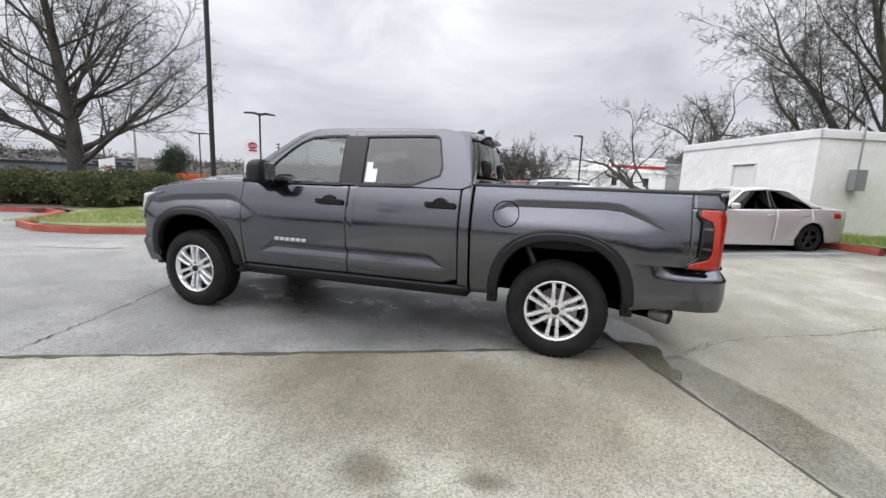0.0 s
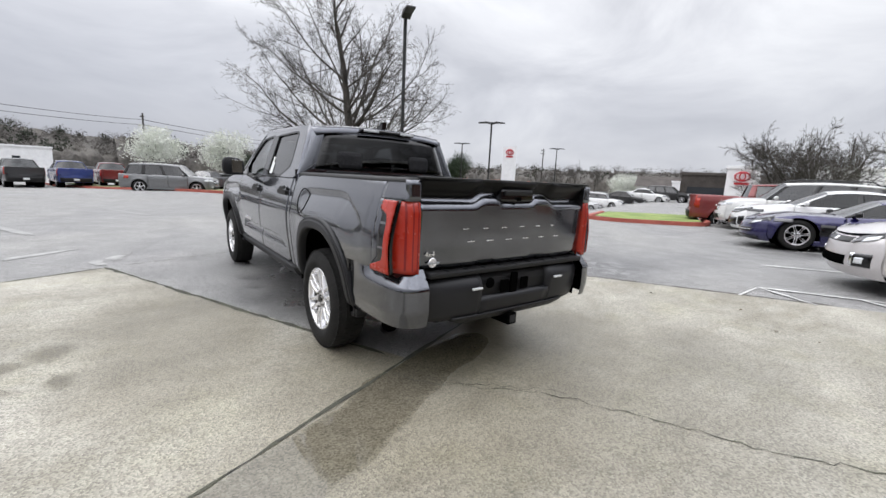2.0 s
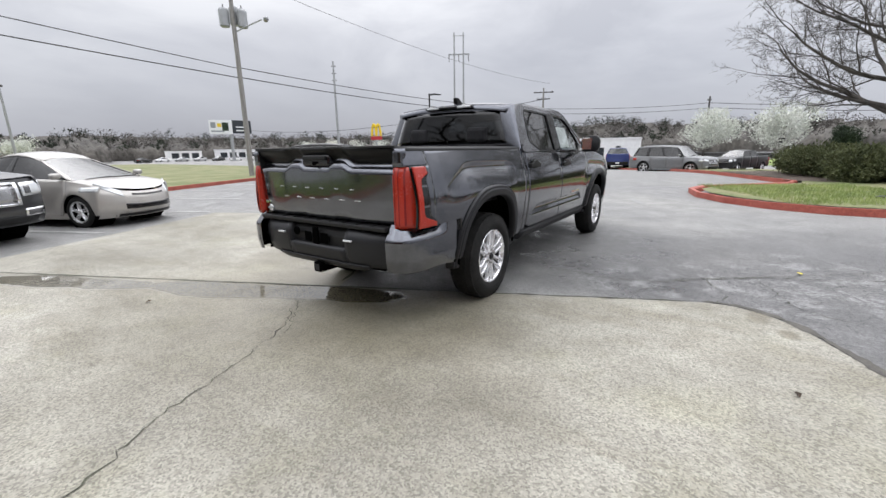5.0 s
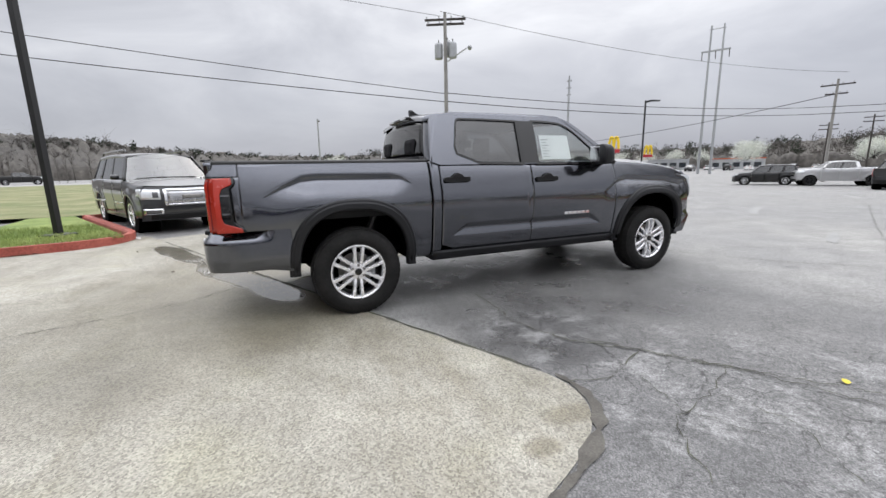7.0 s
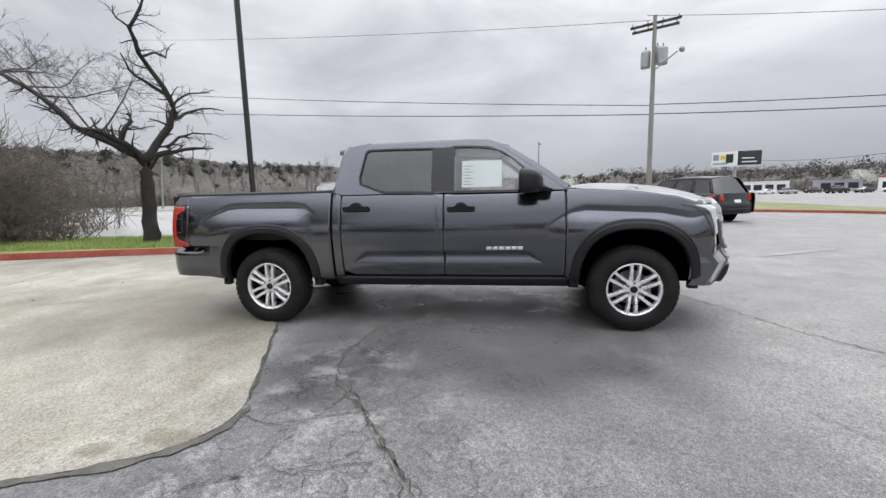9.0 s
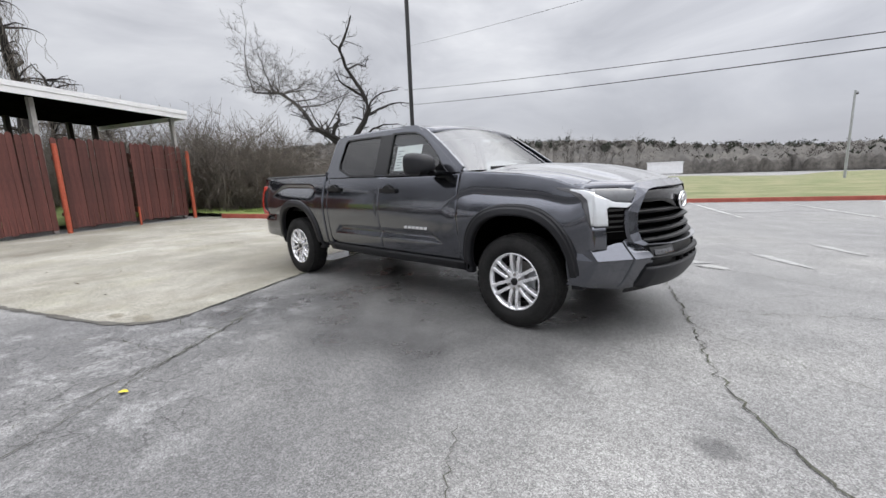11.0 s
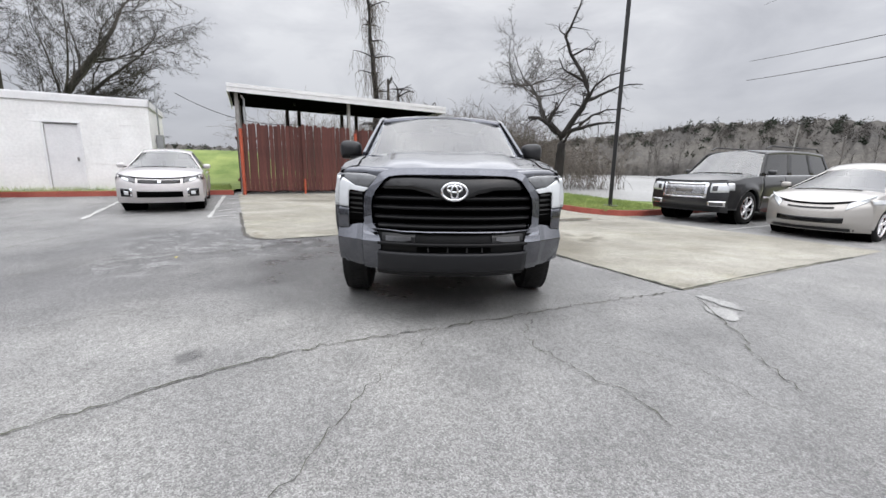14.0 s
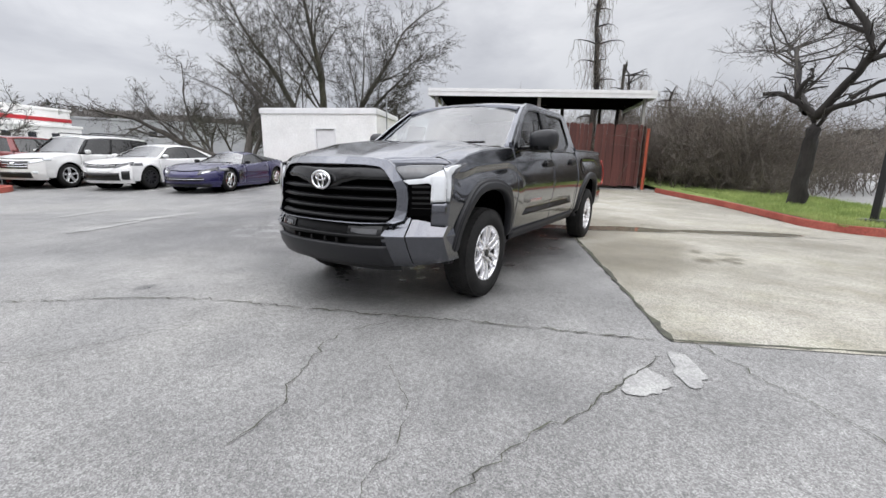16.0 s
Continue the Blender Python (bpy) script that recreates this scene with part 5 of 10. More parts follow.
for s in (1, -1):
    put_u = lambda x, z, s=s: Vector((x, s * upper_y(z), z))
    for outl, inl, g in ((F_OUT, F_IN, "front"), (R_OUT, R_IN, "rear")):
        outer, inner = [], []
        for a0, a1, b0, b1 in zip(outl, outl[1:] + outl[:1], inl, inl[1:] + inl[:1]):
            for k in range(5):
                t = k / 5
                outer.append((a0[0] + (a1[0] - a0[0]) * t, a0[1] + (a1[1] - a0[1]) * t))
                inner.append((b0[0] + (b1[0] - b0[0]) * t, b0[1] + (b1[1] - b0[1]) * t))
        fr = part("door_window_frame", ring_bm(outer, inner, put_u, (0, -s * 0.03, 0)), M["paint"], truck, smooth=False)
        cx, cz = sum(p[0] for p in inner) / len(inner), sum(p[1] for p in inner) / len(inner)
        seal = [(cx + (x - cx) * 0.965, cz + (z - cz) * 0.945) for x, z in inner]
        part("window_seal", ring_bm([(cx + (x - cx) * 1.03, cz + (z - cz) * 1.04) for x, z in inner], seal, lambda x, z, s=s: Vector((x, s * (upper_y(z) + 0.003), z)), (0, -s * 0.03, 0)), M["gloss"], fr, "gloss black window surround")
        part("window_glass", fan_bm(inner, lambda x, z, s=s: Vector((x, s * (upper_y(z) - 0.014), z))), M["glass"] if g == "front" else M["tint"], fr, "clear side glass" if g == "front" else "dark tinted side glass", smooth=True)
    # black pillar cover between the doors
    part("pillar_cover", patch_bm(steps(-0.045, 0.150, 4), flat(1.36), flat(1.800), 8, lambda x, z, s=s: Vector((x, s * (upper_y(z) + 0.004), z)), (0, -s * 0.01, 0)), M["gloss"], truck)


# roof, screens, hood
def roof_z(x, y):
    c = soft_table([(-1.13, 1.822), (-1.07, 1.864), (-0.95, 1.900), (-0.5, 1.922), (0.0, 1.922), (0.4, 1.905), (0.62, 1.876), (0.74, 1.84)], x)
    e = 0.052 * (abs(y) / 0.76) ** 2.6
    return c - e


def roof_half(x):
    return lerp_table([(-1.10, 0.710), (-1.0, 0.745), (-0.8, 0.762), (0.3, 0.762), (0.66, 0.735), (0.74, 0.71)], x)


roof = part("roof", patch_bm(steps(-1.075, 0.70, 36), lambda x: -roof_half(x), roof_half, 26, lambda x, y: Vector((x, y, roof_z(x, y))), (0, 0, -0.04)), M["paint"], truck, smooth=True)
for s in (1, -1):
    part("roof_groove", patch_bm(steps(-1.0, 0.58, 16), flat(0.60), flat(0.635), 2, lambda x, y, s=s: Vector((x, s * y, roof_z(x, y) + 0.002))), M["gloss"], roof)


def shield_put(off=0.0):
    def f(v, t):
        """v: across -1..1, t: 0 at the cowl, 1 at the roof."""
        w = 0.88 + (0.735 - 0.88) * t
        x = 1.375 + (0.665 - 1.375) * t - 0.13 * v * v * (1 - 0.45 * t) + 0.05 * t * (1 - t)
        z = 1.365 + (1.868 - 1.365) * t - 0.035 * v * v * t - 0.012 * v * v
        return Vector((x + off * 0.6, v * w, z + off * 0.8))
    return f


part("windshield", patch_bm(steps(-0.985, 0.985, 16), flat(0.015), flat(0.985), 12, shield_put()), M["shield"], truck, "clear laminated windscreen", smooth=True)
part("windshield_band", patch_bm(steps(-0.99, 0.99, 14), flat(0.93), flat(1.0), 2, shield_put(0.002)), M["gloss"], truck)
for s in (1, -1):
    part("a_pillar", patch_bm(steps(0.955, 1.065, 3), flat(-0.02), flat(1.04), 10, lambda v, t, s=s: shield_put(0.004)(s * v, t), (0, -s * 0.02, -0.02)), M["paint"], truck, smooth=True)
part("cowl", patch_bm(steps(-0.82, 0.82, 14), flat(0.0), flat(1.0), 3, lambda y, t: Vector((1.27 + 0.16 * t - 0.10 * (y / 0.8) ** 2, y, 1.352 + 0.012 * t))), M["plastic"], truck)
for y0 in (-0.55, 0.08):
    part("wiper", tube_bm([(1.36 - 0.1 * (y0 / 0.8) ** 2, y0, 1.385), (1.35, y0 + 0.28, 1.395), (1.33 - 0.05 * ((y0 + 0.56) / 0.8) ** 2, y0 + 0.56, 1.405)], 0.012, 6), M["plastic"], truck)


def hood_z(x, y):
    c = soft_table([(1.30, 1.388), (1.5, 1.395), (1.9, 1.382), (2.2, 1.345), (2.45, 1.285), (2.6, 1.245), (2.74, 1.19)], x)
    ay = abs(y)
    ridge = 0.022 * sstep(0.62, 0.50, ay) - 0.012 * sstep(0.30, 0.12, ay)
    return c - 0.045 * (ay / 0.8) ** 3 + ridge * sstep(1.35, 1.6, x) * sstep(2.72, 2.45, x)


def hood_front(y):
    return front_x(y, 1.215, -0.035)


part("hood", patch_bm(steps(-0.795, 0.795, 48), lambda y: 1.385 - 0.12 * (y / 0.8) ** 2, hood_front, 34, lambda y, x: Vector((x, y, hood_z(x, y))), (0, 0, -0.05)), M["paint"], truck, "long hood with raised shoulders", smooth=True)
for s in (1, -1):
    # fender crown beside the hood
    part("fender_top", patch_bm(steps(1.232, 2.44, 30), flat(0.803), flat(1.0), 6, lambda x, t, s=s: Vector((x, s * (0.803 + (side_y(x, lerp_table([(1.2, 1.36), (1.9, 1.31), (2.2, 1.26), (2.38, 1.2), (2.5, 1.165)], x)) - 0.803) * (t - 0.803) / 0.197),
         hood_z(x, 0.79) + (lerp_table([(1.2, 1.365), (1.5, 1.345), (1.9, 1.315), (2.2, 1.265), (2.38, 1.205), (2.5, 1.17)], x) - hood_z(x, 0.79)) * ((t - 0.803) / 0.197) ** 2))), M["paint"], truck, smooth=True)

# rolled leading edge between hood and lamps
part("nose_panel", patch_bm(steps(-0.948, 0.948, 44), flat(0.0), flat(1.0), 5, lambda y, t: Vector((lerp(hood_front(y) - 0.012, front_x(y, 1.215, 0.010), math.sin(t * 1.5)), y, lerp(hood_z(hood_front(y), y), 1.188 - 0.018 * sstep(0.88, 0.948, abs(y)), 1 - math.cos(t * 1.57)))), (0, 0, -0.03)), M["paint"], truck, smooth=True)
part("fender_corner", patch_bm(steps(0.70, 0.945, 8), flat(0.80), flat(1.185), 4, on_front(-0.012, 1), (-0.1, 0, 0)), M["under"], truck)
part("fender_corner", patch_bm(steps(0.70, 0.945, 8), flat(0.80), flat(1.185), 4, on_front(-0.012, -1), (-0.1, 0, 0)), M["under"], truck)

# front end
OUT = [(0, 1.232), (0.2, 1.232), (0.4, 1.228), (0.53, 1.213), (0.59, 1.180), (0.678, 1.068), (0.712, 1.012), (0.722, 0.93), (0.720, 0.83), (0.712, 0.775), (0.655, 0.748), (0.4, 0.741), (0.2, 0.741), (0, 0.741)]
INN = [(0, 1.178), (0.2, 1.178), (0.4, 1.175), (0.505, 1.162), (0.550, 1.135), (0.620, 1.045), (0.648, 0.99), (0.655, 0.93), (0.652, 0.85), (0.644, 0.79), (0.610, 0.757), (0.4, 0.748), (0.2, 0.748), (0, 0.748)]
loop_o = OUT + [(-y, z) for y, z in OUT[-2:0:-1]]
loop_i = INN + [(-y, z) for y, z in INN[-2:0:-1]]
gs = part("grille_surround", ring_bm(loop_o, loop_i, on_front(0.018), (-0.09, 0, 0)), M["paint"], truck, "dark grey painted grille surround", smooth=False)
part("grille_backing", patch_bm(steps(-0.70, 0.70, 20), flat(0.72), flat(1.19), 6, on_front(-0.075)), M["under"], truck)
part("grille_panel", patch_bm(steps(-0.585, 0.585, 24), lambda y: 1.035 + 0.03 * sstep(0.2, 0.34, abs(y)) - 0.05 * sstep(0.2, 0.1, abs(y)), lambda y: 1.168, 4, on_front(-0.012), (-0.05, 0, 0)), M["gloss"], truck, "gloss black upper grille panel", smooth=True)
for z, w in ((0.992, 0.635), (0.915, 0.645), (0.838, 0.632), (0.772, 0.60)):
    bar = bmesh.new()
    patch_bm(steps(-w, w, 24), flat(0.0), flat(1.0), 4, lambda y, t, z=z: Vector((front_x(y, z, -0.045 + 0.038 * math.sin(math.pi * t)), y, z - 0.022 + 0.046 * t)), None, bar)
    part("grille_bar", bar, M["satin"], truck, "black grille bar", smooth=True)
    for s in (1, -1):
        part("bar_end", patch_bm(steps(w - 0.09, w - 0.01, 3), flat(0.0), flat(1.0), 3, lambda y, t, z=z, s=s: Vector((front_x(y, z, -0.038 + 0.038 * math.sin(math.pi * t)), s * y, z - 0.016 + 0.034 * t))), M["satin"], truck, smooth=True)


def oval(cy, cz, a, b, r, off):
    n = 28
    bm = bmesh.new()
    pts = [Vector((front_x(cy + a * math.cos(2 * math.pi * k / n), cz, off), cy + a * math.cos(2 * math.pi * k / n), cz + b * math.sin(2 * math.pi * k / n))) for k in range(n + 1)]
    return add_tube(bm, pts, r, 6, False)


part("emblem_disc", patch_bm(steps(-0.088, 0.088, 10), lambda y: 1.05 - 0.058 * math.sqrt(max(0.0, 1 - (y / 0.09) ** 2)), lambda y: 1.05 + 0.058 * math.sqrt(max(0.0, 1 - (y / 0.09) ** 2)), 3, on_front(0.004)), M["gloss"], truck)
emb = part("emblem", oval(0, 1.05, 0.098, 0.066, 0.0115, 0.012), M["chrome"], truck, "chrome oval ring emblem", smooth=True)
part("emblem_inner", oval(0, 1.072, 0.058, 0.026, 0.009, 0.014), M["chrome"], emb, smooth=True)
part("emblem_inner", oval(0, 1.042, 0.026, 0.052, 0.009, 0.014), M["chrome"], emb, smooth=True)

for s in (1, -1):
    # head lamps: smoked upper lens, broad white light guide below and down the outer edge
    hl = part("headlight", patch_bm([0.613, 0.64, 0.684, 0.72, 0.76, 0.80, 0.84, 0.88, 0.92, 0.946], lambda y: lerp_table([(0.613, 1.148), (0.684, 1.066), (0.80, 1.080), (0.92, 1.146), (0.946, 1.154)], y), lambda y: lerp_table([(0.613, 1.158), (0.70, 1.178), (0.89, 1.182), (0.946, 1.168)], y), 5, on_front(0.010, s), (-0.12, 0, 0)), M["lampsmoke"], truck, "smoked headlight with white light guide", smooth=True)
    part("light_guide", patch_bm([0.686, 0.70, 0.72, 0.76, 0.80, 0.838, 0.8595, 0.8605, 0.88, 0.91, 0.93, 0.949], lambda y: lerp_table([(0.686, 1.060), (0.722, 1.034), (0.838, 1.046), (0.8595, 1.034), (0.8605, 0.906), (0.949, 0.912)], y), lambda y: lerp_table([(0.686, 1.066), (0.80, 1.080), (0.92, 1.148), (0.949, 1.160)], y), 12, on_front(0.018, s), (-0.12, 0, 0)), M["lamp"], hl, "clear white light guide", smooth=True)
    part("side_guide", patch_bm(steps(2.345, 2.517, 12), lambda x: lerp_table([(2.345, 1.176), (2.43, 1.150), (2.48, 1.10), (2.505, 1.0), (2.517, 0.914)], x), lambda x: lerp_table([(2.345, 1.184), (2.45, 1.176), (2.517, 1.160)], x), 8, on_side(s, 0.012), (0, -s * 0.03, 0)), M["lamp"], hl, smooth=True)
    part("side_lens", patch_bm(steps(2.235, 2.515, 16), lambda x: lerp_table([(2.235, 1.186), (2.345, 1.158), (2.42, 1.105), (2.475, 0.99), (2.505, 0.90), (2.515, 0.895)], x), lambda x: lerp_table([(2.235, 1.197), (2.345, 1.190), (2.45, 1.182), (2.515, 1.166)], x), 8, on_side(s, 0.007), (0, -s * 0.03, 0)), M["lampdark"], hl, smooth=True)
    part("fender_front", patch_bm(steps(0.860, 0.956, 8), flat(0.725), flat(0.905), 6, lambda y, z, s=s: Vector((front_x(y, max(z, 0.83), 0.004), s * y, z)), (-0.12, 0, 0)), M["paint"], truck, smooth=True)
    # vents beside the grille
    vb = part("side_vent", patch_bm(steps(0.72, 0.860, 6), flat(0.77), flat(1.036), 6, lambda y, z, s=s: Vector((front_x(y, max(z, 0.83), -0.02), s * y, z)), (-0.08, 0, 0)), M["under"], truck, "black vent beside the grille")
    for k in range(6):
        part("vent_slat", patch_bm(steps(0.735, 0.857, 4), flat(0.0), flat(1.0), 2, lambda y, t, k=k, s=s: Vector((front_x(y, 0.9, -0.012 + 0.012 * t), s * y, 0.80 + k * 0.042 + 0.02 * t))), M["gloss"], vb)
    # outer bumper wing, bright where it faces the sky
    part("bumper_wing", rows_bm(steps(0.735, 0.960, 14), lambda y: steps(0.415 + 0.03 * sstep(0.8, 0.92, y), 0.647, 8) + steps(0.653, 0.778 - 0.048 * (y - 0.735) / 0.22, 6), on_wing(0.006, s), (-0.15, 0, 0)), M["paint"], truck)
    part("bumper_ledge", patch_bm(steps(0.735, 0.957, 10), flat(0.0), flat(1.0), 2, lambda y, t, s=s: Vector((wing_x(y, 0.778 - 0.048 * (y - 0.735) / 0.22, 0.004) - 0.10 * t, s * y, 0.776 - 0.048 * (y - 0.735) / 0.22 + 0.012 * t))), M["paint"], truck)
    part("bumper_side", rows_bm(steps(2.325, 2.532, 12), lambda x: steps(0.43 + 0.05 * sstep(2.45, 2.33, x), 0.645, 8) + steps(0.651, 0.732, 3), lambda x, z, s=s: on_side(s, 0.022 - 0.035 * max(0.0, z - 0.648) / 0.085)(x, z), (0, -s * 0.05, 0)), M["paint"], truck)
    part("bumper_pillar", rows_bm(steps(0.0, 1.0, 5), lambda t: steps(0.40, 0.647, 9) + steps(0.653, 0.785, 6), lambda t, z, s=s: Vector((wing_x(0.60 + 0.13 * t + (0.03 if z > 0.7 else 0) * (1 - t), z, 0.016), s * (0.575 + 0.155 * t + 0.055 * sstep(0.65, 0.785, z) * (1 - t)), z)), (-0.12, 0, 0)), M["paint"], truck)
    # fog lamp unit
    fg = part("fog_lamp", patch_bm(steps(0.335, 0.535, 8), lambda y: 0.662 + 0.012 * sstep(0.4, 0.34, y), flat(0.702), 3, on_front(-0.028, s), (-0.04, 0, 0)), M["lampdark"], truck, "narrow smoked fog lamp")
    for k in range(4):
        part("fog_divider", patch_bm([0.365 + k * 0.04, 0.392 + k * 0.04], flat(0.674), flat(0.690), 2, on_front(-0.026, s)), M["lampsmoke"], fg)
    part("fog_surround", patch_bm(steps(0.30, 0.565, 10), flat(0.645), flat(0.722), 3, on_front(-0.034, s)), M["gloss"], truck)
    # tow hook slot
part("bumper_centre", patch_bm(steps(-0.60, 0.60, 26), flat(0.408), flat(0.575), 8, on_front(0.0), (-0.1, 0, 0)), M["flare"], truck, smooth=True)
part("bumper_recess", patch_bm(steps(-0.60, 0.60, 22), flat(0.57), flat(0.745), 6, on_front(-0.045)), M["satin"], truck, smooth=True)
part("bumper_lip", patch_bm(steps(-0.60, 0.60, 24), flat(0.632), flat(0.655), 2, on_front(-0.004), (-0.05, 0, 0)), M["satin"], truck, smooth=True)
part("lower_intake", patch_bm(steps(-0.29, 0.29, 10), flat(0.585), flat(0.622), 2, on_front(-0.028)), M["under"], truck)
for y in (-0.2, -0.05, 0.1, 0.22):
    part("intake_bar", box_bm((front_x(y, 0.6, -0.02), y, 0.603), (0.02, 0.012, 0.036)), M["plastic"], truck)
part("air_dam", patch_bm(steps(-0.62, 0.62, 16), flat(0.35), flat(0.41), 2, on_front(-0.10)), M["plastic"], truck)
part("front_core", box_bm((2.32, 0, 0.80), (0.5, 1.5, 0.72)), M["under"], truck)


# ---------- truck: tail, bed, wheels, mirrors, cabin ----------
def ledge(y):
    ay = abs(y)
    return 1.262 + 0.040 * sstep(0.40, 0.30, ay) - 0.030 * sstep(0.19, 0.165, ay)


def tail_x(y, z, off=0.0):
    d = z - ledge(y)
    r = lerp_table([(-0.45, 2.992), (-0.40, 3.006), (-0.25, 3.018), (-0.06, 3.024), (-0.022, 3.026), (0.022, 2.966), (0.05, 2.970), (0.12, 3.022), (0.145, 3.026), (0.16, 3.012)], d)
    return -(r - 0.06 * (abs(y) / 0.9) ** 4 + off)


def on_tail(off=0.0, s=1):
    return lambda y, z: Vector((tail_x(y, z, off), s * y, z))


def on_gate(off=0.0):
    """Rows follow the ledge so that its kinks stay crisp."""
    def f(y, t):
        z = lerp_table([(0, 0.862), (0.5, 1.1), (0.8, ledge(y) - 0.024), (0.9, ledge(y) + 0.022), (1.0, ledge(y) + 0.030)], t)
        return Vector((tail_x(y, z, off), y, z))
    return f


gate = part("tailgate", patch_bm(steps(-0.795, 0.795, 60), flat(0.0), flat(1.0), 20, on_gate(), (0.06, 0, 0)), M["paint"], truck, "dark grey tailgate with stamped panel", smooth=True)
part("tailgate_spoiler", patch_bm(steps(-0.795, 0.795, 50), lambda y: ledge(y) + 0.032, flat(1.412), 6, on_tail(0.003), (0.07, 0, 0)), M["satin"], gate, "dark upper tailgate lip", smooth=True)
part("tailgate_cap", box_bm((-2.985, 0, 1.412), (0.075, 1.60, 0.016), 0.006), M["plastic"], gate)
part("handle_recess", box_bm((-2.985, 0, 1.318), (0.06, 0.33, 0.092), 0.02), M["gloss"], gate)
part("handle", box_bm((-3.022, 0, 1.335), (0.02, 0.27, 0.034), 0.008), M["plastic"], gate, "black tailgate handle")
part("camera", lathe_bm([(0.0, -0.015), (0.014, -0.012), (0.014, 0.01)], 12, "x", (-3.024, 0, 1.296)), M["under"], gate)
# stamped name as plain bright strokes: bars, no letters
for k in range(6):
    y = 0.43 - k * 0.172
    for dz, w, dy in ((0.042, 0.045, 0.03), (-0.042, 0.06, -0.02)):
        part("stamp_bar", box_bm((tail_x(y, 1.06 + dz, 0.001), y + dy, 1.06 + dz), (0.004, w, 0.0055)), M["alloy"], gate, "thin bright stamped stroke")
# 4x4 mark and the dealer badge
cu = bpy.data.curves.new("four_by_four", "FONT")
cu.body, cu.size, cu.extrude = "4x4", 0.048, 0.002
t4 = new("four_by_four", cu)
bpy.context.view_layer.update()
me4 = bpy.data.meshes.new_from_object(t4.evaluated_get(bpy.context.evaluated_depsgraph_get()))
bpy.data.objects.remove(t4)
me4.materials.append(M["chrome"])
o4 = new("four_by_four", me4)
o4.parent = gate
o4.matrix_local = Matrix.Translation((tail_x(0.7, 0.955, 0.004), 0.755, 0.935)) @ Matrix(((0, 0, -1, 0), (-1.05, 0, 0, 0), (0, 1, 0, 0), (0, 0, 0, 1)))
o4["label"] = "chrome 4x4 badge"
part("dealer_badge", lathe_bm([(0.0, -0.006), (0.028, -0.004), (0.032, 0.0)], 20, "x", (tail_x(0.69, 0.89, 0.004), 0.69, 0.895)), M["alloy"], gate, "small silver oval badge")
part("badge_bar", box_bm((tail_x(0.69, 0.89, 0.011), 0.69, 0.895), (0.003, 0.09, 0.012)), M["ink"], gate)

for s in (1, -1):
    # tail lamp: red C round a black core
    def lamp_rear(y, z, s=s, off=0.0):
        return Vector((-(3.012 - 0.105 * sstep(0.84, 0.945, y) ** 1.3 + off) + 0.02 * sstep(1.2, 1.3, z), s * y, z))
    tl = part("tail_light", patch_bm(steps(0.803, 0.938, 12), lambda y: 0.840, lambda y: 1.278 - 0.012 * (y - 0.8) / 0.13, 12, lamp_rear, (0.06, 0, 0)), M["redlens"], truck, "tall red C-shaped tail light", smooth=True)
    for k, yy in enumerate((0.812, 0.846, 0.880)):
        part("dark_strip", patch_bm([yy, yy + 0.009], flat(0.860), flat(1.262), 8, lambda y, z, s=s: lamp_rear(y, z, s, 0.002)), M["darkred"], tl)

    def lamp_side(x, z, s=s):
        return Vector((x, s * (side_y(max(x, -2.80), z) + 0.006 - 0.22 * max(0, -2.80 - x) ** 1.6), z))
    lift = lambda d, s=s: (lambda x, z: lamp_side(x, z, s) + Vector((0, s * d, 0)))
    front_edge = lambda z: lerp_table([(0.835, -2.735), (0.868, -2.742), (0.925, -2.815), (1.185, -2.828), (1.225, -2.785), (1.28, -2.800)], z)
    part("lamp_core", patch_bm(steps(0.836, 1.276, 24), flat(-2.945), front_edge, 6, lambda z, x, s=s: lamp_side(x, z, s) + Vector((0, s * 0.001, 0)), (0, -s * 0.03, 0)), M["gloss"], tl, "smoked black lamp core", smooth=True)
    # red C: upright at the back, two arms reaching forward
    red_edge = lambda z: lerp_table([(0.835, -2.755), (0.872, -2.762), (0.915, -2.885), (0.96, -2.902), (1.14, -2.902), (1.19, -2.885), (1.222, -2.806), (1.28, -2.816)], z)
    part("side_lens", patch_bm(steps(0.840, 1.272, 40), flat(-2.945), red_edge, 6, lambda z, x, s=s: lamp_side(x, z, s) + Vector((0, s * 0.010, 0)), (0, -s * 0.02, 0)), M["redlens"], tl, smooth=True)
    part("core_bar", patch_bm([-2.895, -2.836], flat(1.13), flat(1.145), 3, lift(0.006)), M["lampdark"], tl)
    part("core_bar", patch_bm([-2.895, -2.836], flat(0.985), flat(1.0), 3, lift(0.006)), M["lampdark"], tl)
    # body panel filling in front of the core
    part("bed_corner_panel", patch_bm(steps(0.845, 1.275, 24), lambda z: front_edge(z) + 0.004, flat(-2.758), 4, lambda z, x, s=s: on_side(s, 0.0)(x, z), (0, -s * 0.03, 0)), M["paint"], truck, smooth=True)
    part("lamp_flank", patch_bm(steps(-2.762, -2.756, 2), flat(0.848), flat(1.272), 8, on_side(s, -0.004), (0, -s * 0.03, 0)), M["paint"], truck)


def bump_x(y, z, off=0.0):
    r = lerp_table([(0.46, 3.00), (0.52, 3.05), (0.60, 3.075), (0.745, 3.085), (0.848, 2.995)], z)
    return -(r - 0.205 * (abs(y) / 0.93) ** 5 + off)


def on_bump(off=0.0, s=1):
    return lambda y, z: Vector((bump_x(y, z, off), s * y, z))


